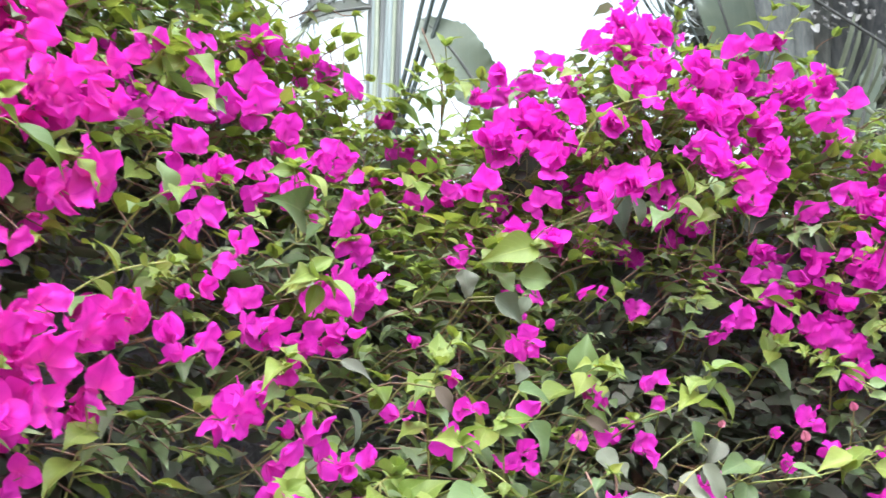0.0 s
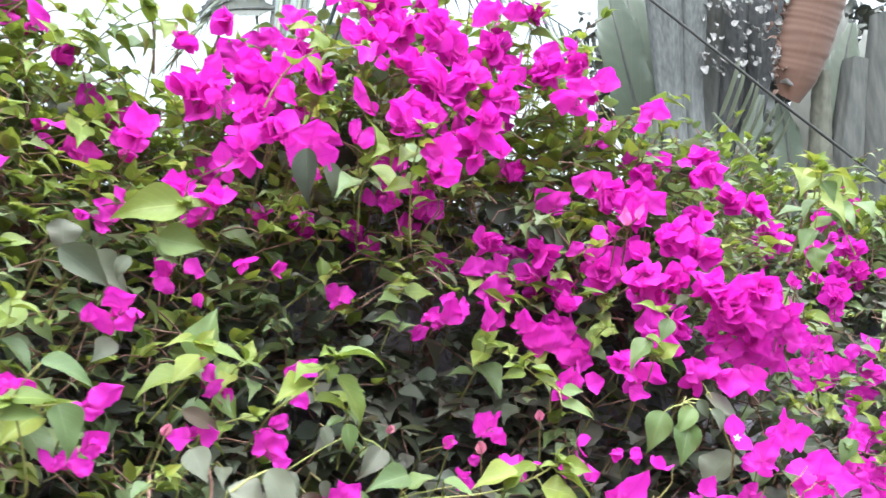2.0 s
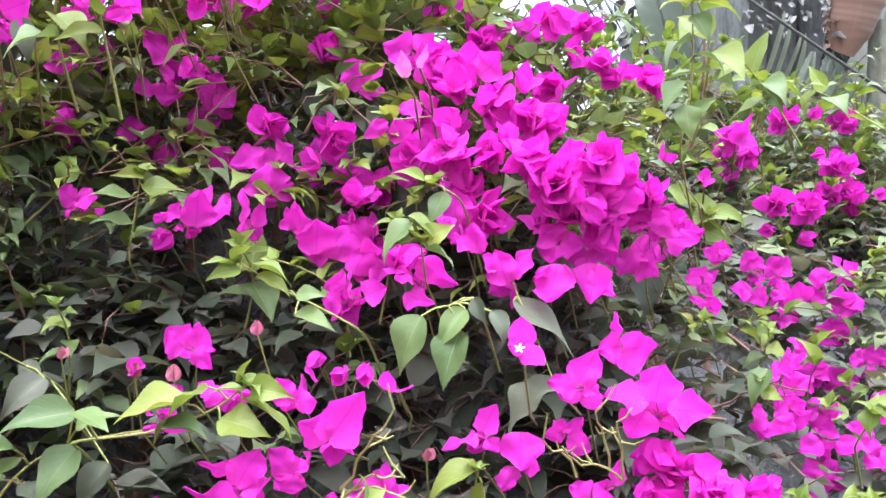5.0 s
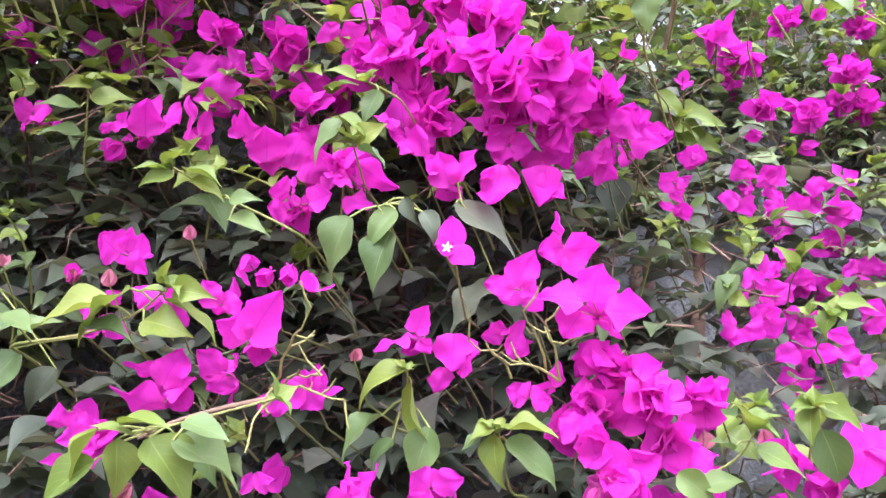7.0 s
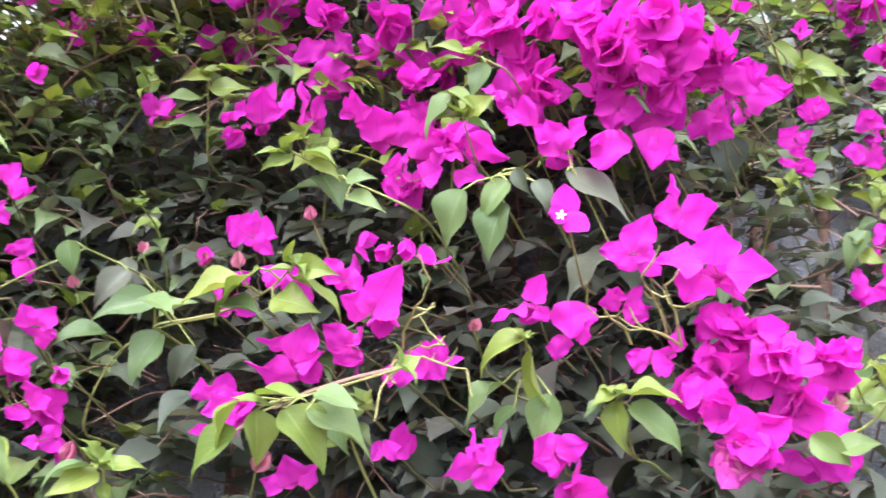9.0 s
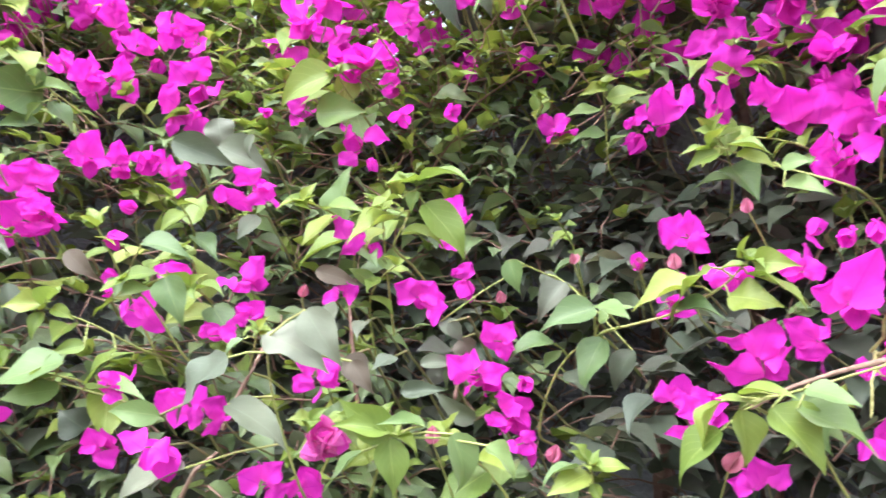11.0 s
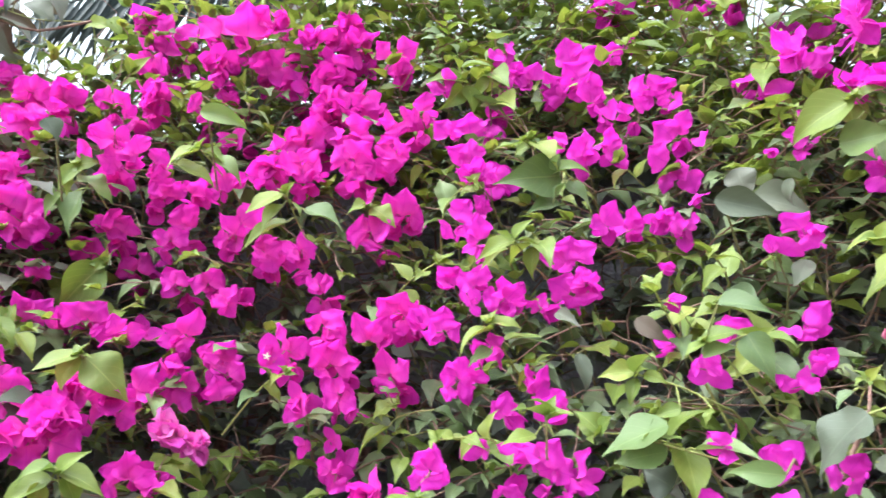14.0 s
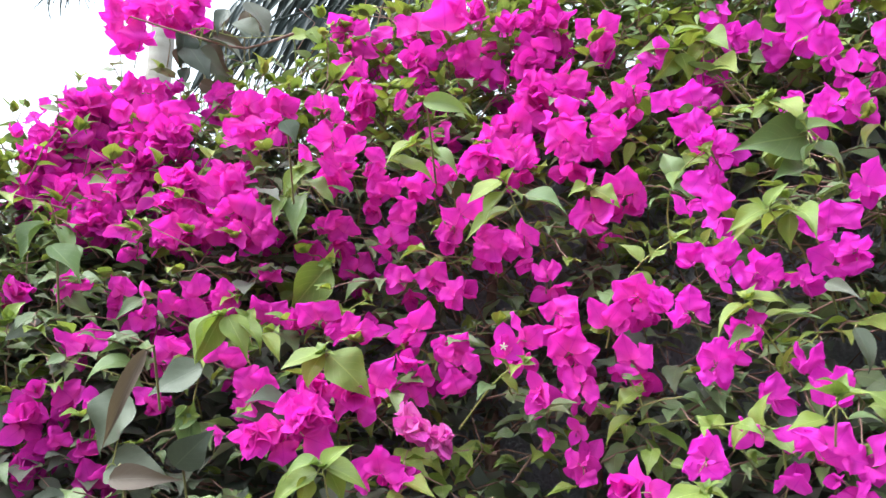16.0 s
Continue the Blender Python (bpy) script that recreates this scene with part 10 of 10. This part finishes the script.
def big_blade(parent, origin, foot, tip, half, mat, bend, name="leaf_blade", label="", torn=0.0):
    """A broad banana-like blade from foot to tip, pleated crosswise, on a thick midrib, its face towards the hedge."""
    foot, tip = np.array(foot, float), np.array(tip, float)
    d = tip - foot
    long = np.linalg.norm(d)
    v, q, u = blade(40, 13, half / long, "broad", 0.25, bend, 0.05, rng)
    pleat = 0.0022 * np.sin(u[:, 0] * 150 + np.abs(u[:, 1] - 0.5) * 14)
    v = v + np.c_[np.zeros((len(v), 2)), pleat]
    edge = np.abs(u[:, 1] - 0.5) * 2
    v[:, 0] += torn * edge ** 2 * np.sin(u[:, 0] * 71 + np.sin(u[:, 0] * 33) * 3) * 0.03
    v[:, 1] *= 1 - torn * 0.22 * np.clip(np.sin(u[:, 0] * 17 + np.sin(u[:, 0] * 41)) - 0.2, 0, 1) * edge
    face = np.array([[HUB[0] - foot[0], HUB[1] - foot[1], 0.8]])
    rot = frames_of(d[None], face)
    vv = np.einsum("ij,vj->vi", rot[0] * long, v) + foot - origin
    ob = part(name, mesh_of(name, vv, q, u, (mat,)), parent, None, label)
    c = np.einsum("ij,vj->vi", rot[0] * long, v.reshape(40, 13, 3)[:, 6]) + foot - origin
    part("midrib", mesh_of("midrib", *tube(c, np.linspace(0.026, 0.005, 40), 6), (sheath_grey,)), ob)
    return ob


def frond(parent, origin, foot, tip, long, hang, mat, count, name="frond", width=0.022):
    """A feathered palm frond: a bowed rachis and a row of narrow leaflets on either side."""
    foot, tip = np.array(foot, float), np.array(tip, float)
    f = np.linspace(0, 1, 16)[:, None]
    pts = foot + (tip - foot) * f + np.array([0, 0, 0.12]) * np.sin(f * math.pi) * np.linalg.norm(tip - foot)
    ob = part(name, mesh_of(name, *tube(pts - origin, np.linspace(0.022, 0.006, 16), 6), (mat,)), parent)
    d = unit(tip - foot)
    hang = np.array(hang, float)
    shapes = [blade(9, 3, width / long * 1.0, "leaf", 0.5, c, 0.02, rng) for c in (0.2, 0.5, 0.8)]
    g = np.repeat(np.linspace(0.04, 1, count), 2)
    at = np.stack([np.interp(g, f[:, 0], pts[:, c]) for c in range(3)], -1) - origin
    sidew = np.where(np.arange(len(g)) % 2, 1.0, -1.0)[:, None] * np.cross(d, unit(hang)) * 0.35
    along = unit(hang) + sidew + d * 0.25 + rng.normal(0, 0.07, (len(g), 3))
    up = np.tile(np.cross(d, unit(hang)), (len(g), 1)) + rng.normal(0, 0.2, (len(g), 3))
    size = long * (1 - 0.5 * np.abs(g - 0.4)) * rng.uniform(0.85, 1.1, len(g))
    for k in range(len(g)):
        v, q, u = shapes[k % 3]
        part("leaflet", mesh_of("leaflet", np.einsum("ij,vj->vi", frames_of(along[k:k + 1], up[k:k + 1])[0] * size[k], v), q, u, (mat,)), ob, Matrix.Translation([float(c) for c in at[k]]))
    return ob


def palm_trunk(parent, foot, top, r0, r1, mat, rings):
    """A palm's column with ring scars."""
    n = 90
    f = np.linspace(0, 1, n)
    pts = np.array(foot) + (np.array(top) - np.array(foot)) * f[:, None]
    rad = np.interp(f, (0, 0.1, 1), (r0 * 1.35, r0, r1)) * (1 + rings * (np.arange(n) % 4 == 0))
    part("trunk", mesh_of("trunk", *tube(pts - np.array(foot), rad, 16), (mat,)), parent)


# slender palm with a pale smooth shaft
e, o = near_ground("palm_tree", "slender palm with a pale grey-green shaft", "palm tree", (-0.67, 7.65, -0.02))
palm_trunk(e, o, (-0.64, 7.65, 8.6), 0.185, 0.165, palm_shaft, 0.006)
for k in range(11):
    a = -0.3 + k * 0.36 + rng.uniform(-0.1, 0.1)
    c = np.array([-math.cos(a) * 0.165, -math.sin(a) * 0.165, 0])
    z0 = rng.uniform(4.6, 5.6)
    pts = np.array([c + (0.017, 0, z0), c * 1.02 + (0.022, 0, z0 + 0.9), c * 1.04 + (0.028, 0, z0 + 1.8), c * 1.3 + (0.03, 0, 8.3)])
    part("leaf_sheath", mesh_of("leaf_sheath", *tube(pts, (0.008, 0.026, 0.032, 0.03), 8), ((palm_shaft, frond_pale, fibre_pale)[k % 3],)), e)
big_blade(e, o, (-0.80, 7.55, 7.05), (-1.62, 7.5, 6.92), 0.13, banana_dim, 0.5, "dry_blade", "dry grey torn leaf blade", 1.0)
big_blade(e, o, (-0.82, 7.55, 7.35), (-1.70, 7.5, 7.12), 0.12, fibre_pale, 0.6, "dry_blade", "dry grey torn leaf blade", 1.0)
part("leaf_stalk", mesh_of("leaf_stalk", *tube(np.array([(-0.85, 7.5, 7.5), (-0.98, 7.6, 6.95), (-0.90, 7.7, 6.55), (-0.86, 7.75, 6.2)]) - o, (0.02, 0.016, 0.012, 0.008), 6), (frond_pale,)), e)
frond(e, o, (-0.80, 7.6, 7.75), (-1.75, 7.7, 6.45), 0.8, (-0.5, 0, -0.8), frond_pale, 18)
frond(e, o, (-0.60, 7.6, 8.0), (2.45, 6.9, 6.55), 0.75, (0.15, 0, -1), frond_dark, 34)

# banana plant with one broad leaf against the sky
e, o = near_ground("banana_plant", "banana plant with a broad torn green leaf", "banana plant", (0.55, 7.1, -0.02))
part("pseudostem", mesh_of("pseudostem", *tube(np.array([(0, 0, 0), (0.03, 0, 1.5), (-0.02, 0, 3.0), (-0.10, 0, 4.9)]), (0.16, 0.14, 0.11, 0.06), 14), (sheath_grey,)), e)
big_blade(e, o, (0.46, 7.0, 5.45), (-0.10, 6.70, 6.45), 0.29, banana_green, 0.25, torn=0.5)
for a, c in (((-0.20, 6.7, 6.5), (-0.42, 7.0, 5.65)), ((-0.10, 6.7, 6.5), (-0.36, 7.0, 5.63)), ((0.00, 6.73, 6.45), (-0.30, 7.0, 5.66))):
    a, c = np.array(a), np.array(c)
    s = (a - c) / np.linalg.norm(a - c)
    pts = np.array([(0.47, 7.1, 4.2), c - s * 0.7 + (0.05, 0, 0), c - s * 0.3, c, a, a + s * 0.8, a + s * 1.6 + (0.08, 0, 0)])
    part("leaf_stalk", mesh_of("leaf_stalk", *tube(pts - o, (0.03, 0.026, 0.025, 0.024, 0.022, 0.018, 0.010), 8), (frond_dark,)), e)

# traveller's palms: upright paddles over split grey sheaths
def sheath(parent, origin, points, radii, mat, flutes=0.10, rings=0.0, label=""):
    """A dead leaf base: a fluted, uneven half-rolled column along the points."""
    p = np.array(points, float)
    t = np.linspace(0, len(p) - 1, 40)
    c = np.stack([np.interp(t, np.arange(len(p)), p[:, k]) for k in range(3)], -1)
    for _ in range(3):
        c[1:-1] = (c[:-2] + c[1:-1] * 2 + c[2:]) / 4
    rad = np.interp(t, np.arange(len(p)), radii)
    v, q, u = tube(c, rad, 30)
    th = np.tile(np.arange(30) * 2 * math.pi / 30, 40)
    f = np.repeat(np.linspace(0, 1, 40), 30)
    axis = np.repeat(c, 30, 0)
    k1, k2 = rng.uniform(0, 6, 2)
    swell = 1 + flutes * np.sin(th * 5 + k1 + 2 * f) + flutes * 0.7 * np.sin(th * 11 + k2 - 3 * f) + rings * np.sin(f * 60)
    part("sheath", mesh_of("sheath", axis + (v - axis) * swell[:, None] - origin, q, u, (mat,)), parent, None, label)


e, o = near_ground("travellers_palm", "fan palm with tall grey-green paddle leaves and grey sheaths", "palm tree", (3.45, 6.45, -0.02), "paddle-leaved palms behind the hedge")
palm_trunk(e, o, (3.45, 6.45, 5.0), 0.20, 0.18, sheath_grey, 0.03)
for foot, tip, half, mat in (((3.30, 7.15, 4.7), (2.36, 6.45, 7.15), 0.23, banana_green), ((3.45, 7.3, 4.8), (2.85, 6.6, 7.6), 0.21, banana_green), ((3.36, 6.5, 4.6), (3.05, 6.15, 5.60), 0.11, banana_dim),
                             ((3.75, 7.3, 4.9), (3.55, 6.9, 7.9), 0.30, banana_dim), ((3.50, 6.3, 4.4), (3.66, 5.85, 5.45), 0.09, banana_green)):
    big_blade(e, o, foot, tip, half, mat, 0.25, "paddle", torn=0.6)
sheath(e, o, ((3.15, 6.4, 4.3), (3.00, 6.2, 5.55), (2.90, 5.95, 6.34), (2.70, 5.7, 7.5)), (0.06, 0.12, 0.15, 0.17), fibre_pale)
sheath(e, o, ((3.30, 6.4, 4.3), (3.18, 6.2, 5.60), (3.16, 5.95, 6.35), (3.10, 5.7, 7.5)), (0.06, 0.11, 0.14, 0.16), fibre_pale)
sheath(e, o, ((3.40, 6.5, 4.6), (3.42, 6.35, 5.75), (3.40, 6.1, 6.5), (3.36, 5.9, 7.5)), (0.05, 0.12, 0.18, 0.2), sheath_grey)
sheath(e, o, ((3.55, 6.6, 4.6), (3.70, 6.45, 5.80), (3.66, 6.2, 6.6), (3.60, 6.0, 7.6)), (0.05, 0.14, 0.20, 0.2), fibre_dark)
sheath(e, o, ((3.75, 6.6, 4.6), (3.98, 6.45, 5.85), (3.98, 6.2, 6.6), (4.00, 6.0, 7.6)), (0.05, 0.12, 0.20, 0.2), fibre_dark)
BROWN_SCRAPS = [mesh_of("frayed_shred", *blade(9, 3, rng.uniform(0.12, 0.25), "bract", rng.uniform(0.2, 0.6), rng.uniform(-0.9, 0.9), 0.3, rng, rng.uniform(-1, 1)), (leaf_brown,)) for _ in range(6)]
SCRAPS = [mesh_of("dry_scrap", *blade(9, 5, rng.uniform(0.22, 0.4), "bract", rng.uniform(0.4, 1.0), rng.uniform(-0.9, 0.9), 0.3, rng, rng.uniform(-1, 1)), (scrap_dry,)) for _ in range(6)]
for k in range(80):
    f, g = rng.uniform(0, 1), rng.uniform(0, 1) ** 1.2
    at = np.array([3.22 + 0.66 * f, 5.88 + 0.18 * g - 0.03, 6.50 - 0.90 * g + 0.10 * abs(f - 0.5)])
    along = np.array([[rng.normal(0, 0.35), -0.3, -1.0]])
    part("dry_scrap", SCRAPS[k % 6], e, matrix_of(frames_of(along, np.array([[rng.normal(0, 0.6), -1.0, 0.2]]))[0], at - o, rng.uniform(0.05, 0.13)), "curled dry leaf scrap" if k == 0 else "")
spine = np.array([(3.45, 6.30, 4.30), (3.62, 5.85, 4.62), (3.40, 5.76, 4.78), (3.25, 5.72, 4.92), (3.12, 5.68, 5.04)])
part("rachis", mesh_of("rachis", *tube(spine - o, (0.03, 0.024, 0.020, 0.016, 0.010), 8), (frond_pale,)), e)
for k in range(8):
    f = k / 7
    foot = np.array([3.17 + 0.40 * f, 5.68 + 0.06 * f, 4.99 - 0.30 * f])
    tip = foot + np.array([0.06, -0.26, 0.30 - 0.16 * f]) * rng.uniform(0.95, 1.2)
    slat = blade(12, 3, 0.055, "broad", 0.5, 0.15, 0.03, rng)
    rot = frames_of((tip - foot)[None], np.array([[0.3, -1.0, 0.2]]))[0] * float(np.linalg.norm(tip - foot)) * 1.15
    part("leaf_slat", mesh_of("leaf_slat", slat[0] @ rot.T + foot - o, slat[1], slat[2], (frond_pale,)), e)
frond(e, o, (2.75, 6.6, 5.0), (3.35, 6.6, 4.95), 0.75, (-0.15, -0.25, 1.0), frond_pale, 9, width=0.026)

e, o = near_ground("travellers_palm", "fan palm with a withered copper-brown leaf hanging from it", "palm tree", (4.50, 6.35, -0.02), "paddle-leaved palms behind the hedge")
palm_trunk(e, o, (4.50, 6.35, 4.9), 0.20, 0.18, sheath_grey, 0.03)
for foot, tip, half, mat in (((4.30, 6.1, 4.5), (4.44, 5.65, 6.20), 0.15, banana_green), ((3.98, 6.1, 4.3), (3.86, 5.75, 5.30), 0.12, banana_green), ((5.1, 7.2, 4.6), (5.6, 6.6, 7.2), 0.28, banana_dim), ((4.75, 7.0, 4.6), (4.85, 6.4, 7.6), 0.28, banana_dim)):
    big_blade(e, o, foot, tip, half, mat, 0.2, "paddle", torn=0.6)
sheath(e, o, ((4.25, 6.2, 4.1), (4.19, 5.95, 4.85), (4.20, 5.75, 5.60)), (0.11, 0.10, 0.07), sheath_brown, 0.05, 0.04, "olive-brown pleated sheath")
sheath(e, o, ((4.45, 6.2, 4.1), (4.42, 5.95, 4.85), (4.55, 5.75, 5.75)), (0.15, 0.13, 0.10), sheath_grey, 0.08)
sheath(e, o, ((4.70, 6.3, 4.2), (4.80, 6.0, 5.2), (4.95, 5.8, 6.3)), (0.15, 0.15, 0.12), sheath_grey, 0.08)


def withered_leaf(parent, origin, top, tip):
    """A dead leaf hanging tip down, rolled lengthwise, pleated crosswise, with a frayed edge."""
    top, tip = np.array(top), np.array(tip)
    n, m = 110, 22
    f = np.linspace(0, 1, n)
    d = tip - top
    x = unit(d)
    y = unit(np.cross(x, (0, 1.0, 0.3)))
    z = np.cross(x, y)
    a = np.linspace(-2.1, 2.1, m)
    w = np.interp(f, (0, 0.45, 0.68, 0.86, 1), (0.26, 0.25, 0.235, 0.195, 0.10))
    fray = 1 + rng.normal(0, 0.10, (n, 2))[:, np.where(a < 0, 0, 1)] * (np.abs(a)[None] > 1.5) * np.array([1.0, 0.35])[np.where(a < 0, 0, 1)][None]
    skew = np.sin(a) * 0.5
    pleat = 1 + 0.012 * np.sin((f[:, None] + skew[None] * 0.06) * 150 + 2 * np.sin(f * 23)[:, None]) + 0.012 * np.sin(f[:, None] * 63 + a[None] * 2)
    rad = w[:, None] * fray * pleat
    v = top + d * f[:, None, None] + (y * np.sin(a)[:, None])[None] * rad[..., None] + (z * np.cos(a)[:, None])[None] * (rad * 0.55)[..., None]
    v = v + x * (0.05 * np.cos(a))[None, :, None]
    i = np.arange(n * m).reshape(n, m)
    q = np.stack([i[:-1, :-1], i[1:, :-1], i[1:, 1:], i[:-1, 1:]], -1).reshape(-1, 4)
    uv = np.stack([np.repeat(f, m), np.tile(np.linspace(0, 1, m), n)], -1)
    part("withered_leaf", mesh_of("withered_leaf", v.reshape(-1, 3) - origin, q, uv, (leaf_brown,)), parent, None, "withered copper-brown leaf, pleated and frayed")


withered_leaf(e, o, (4.34, 5.42, 6.85), (3.80, 5.66, 5.24))
for k in range(70):
    f = rng.uniform(0, 1) ** 0.8
    at = np.array([3.80, 5.66, 5.24]) + np.array([0.54, -0.24, 1.61]) * f + np.array([-0.95, 0, 0.31]) * (0.10 + 0.20 * min(f * 2.5, 1)) * rng.uniform(0.85, 1.25) + np.array([0, -0.05, 0])
    along = np.array([[rng.normal(-0.5, 0.4), -0.3, rng.normal(-0.6, 0.5)]])
    part("frayed_shred", (BROWN_SCRAPS if k % 3 else SCRAPS)[k % 6], e, matrix_of(frames_of(along, np.array([[rng.normal(0, 0.6), -1.0, 0.2]]))[0], at - o, rng.uniform(0.05, 0.13)))


def broadleaf_tree(x, y, label, centre, spread_r, count):
    """A tree in the distance: tapered trunk, limbs, and a crown of many separate leaves in clumps with gaps."""
    e, o = near_ground("tree", label, "tree", (x, y, -0.02))
    c = np.array(centre)
    palm_trunk(e, o, (x, y, c[2] - 1.0), 0.22, 0.12, twig_brown, 0.0)
    clumps = c + np.clip(rng.normal(0, 1, (60, 3)), -1.5, 1.5) * np.array(spread_r)
    for k in range(9):
        t = clumps[k]
        s = np.array([x, y, c[2] - 1.3])
        part("limb", mesh_of("limb", *tube(np.array([s, (s + t) / 2 + (0, 0, 0.2), t]) - o, (0.09, 0.05, 0.015), 6), (twig_brown,)), e)
    at = clumps[rng.integers(0, len(clumps), count)] + rng.normal(0, 0.33, (count, 3))
    along = rng.normal(0, 1, (count, 3)) + np.array([0, 0, -0.5])
    up = rng.normal(0, 0.6, (count, 3)) + np.array([0, -0.3, 1.0])
    v, q, u = spread([blade(5, 3, rng.uniform(0.34, 0.42), "leaf", 0.3, 0.5, 0.1, rng) for _ in range(6)], at - o, frames_of(along, up), rng.uniform(0.14, 0.30, count), rng)
    part("crown", mesh_of("crown", v, q, u, (far_leaf,)), e, None, "dim grey-green crown of large leaves", "stuff")


broadleaf_tree(5.0, 9.6, "tall dim tree with large glossy leaves behind the palms", (5.9, 9.3, 7.0), (1.5, 0.5, 1.5), 4600)

# overhead cable
pts = np.array([(-0.55, 4.45, 7.37), (2.42, 4.9, 5.39), (3.3, 5.04, 4.80), (4.18, 5.17, 4.22), (6.0, 5.45, 3.05), (8.0, 5.8, 1.75), (10.75, 6.2, -0.02)])
part_free = new("cable", mesh_of("cable", *tube(pts, np.full(7, 0.011), 8), (cable_black,)))
tagged(part_free, "thin black cable slanting down behind the hedge", "cable")

# coconut palms on the other side
e, o = near_ground("coconut_palm", "coconut palm with a pale ringed trunk", "palm tree", (-8.5, -0.08, -0.02), "coconut palms")
palm_trunk(e, o, (-7.7, 0.06, 7.6), 0.15, 0.12, palm_bark, 0.05)
frond(e, o, (-7.75, 0.05, 7.55), (-8.35, -1.15, 6.95), 0.7, (0, -0.2, -1), frond_dark, 20)
frond(e, o, (-7.75, 0.05, 7.55), (-7.4, 1.2, 7.2), 0.7, (0, 0.2, -1), frond_dark, 20)
e, o = near_ground("coconut_palm", "coconut palm with dark drooping fronds", "palm tree", (-5.6, 2.6, -0.02), "coconut palms")
palm_trunk(e, o, (-5.3, 2.3, 5.6), 0.13, 0.11, palm_bark, 0.05)
frond(e, o, (-5.25, 2.25, 5.3), (-5.10, 0.45, 4.66), 0.75, (0, -0.15, -1), frond_dark, 40, width=0.030)
frond(e, o, (-5.2, 2.25, 5.5), (-5.15, 0.60, 5.10), 0.6, (0, -0.15, -1), frond_dark, 34, width=0.028)
frond(e, o, (-5.2, 2.3, 5.45), (-4.6, 1.0, 5.6), 0.7, (0.1, -0.1, -1), frond_dark, 30, width=0.028)
e, o = near_ground("coconut_palm", "low coconut palm with grey-green fronds", "palm tree", (-7.9, -2.6, -0.02), "coconut palms")
palm_trunk(e, o, (-7.8, -2.5, 4.3), 0.13, 0.11, palm_bark, 0.05)
frond(e, o, (-7.8, -2.5, 4.3), (-6.85, -0.92, 4.33), 0.55, (0.1, 0.1, -1), frond_pale, 26)
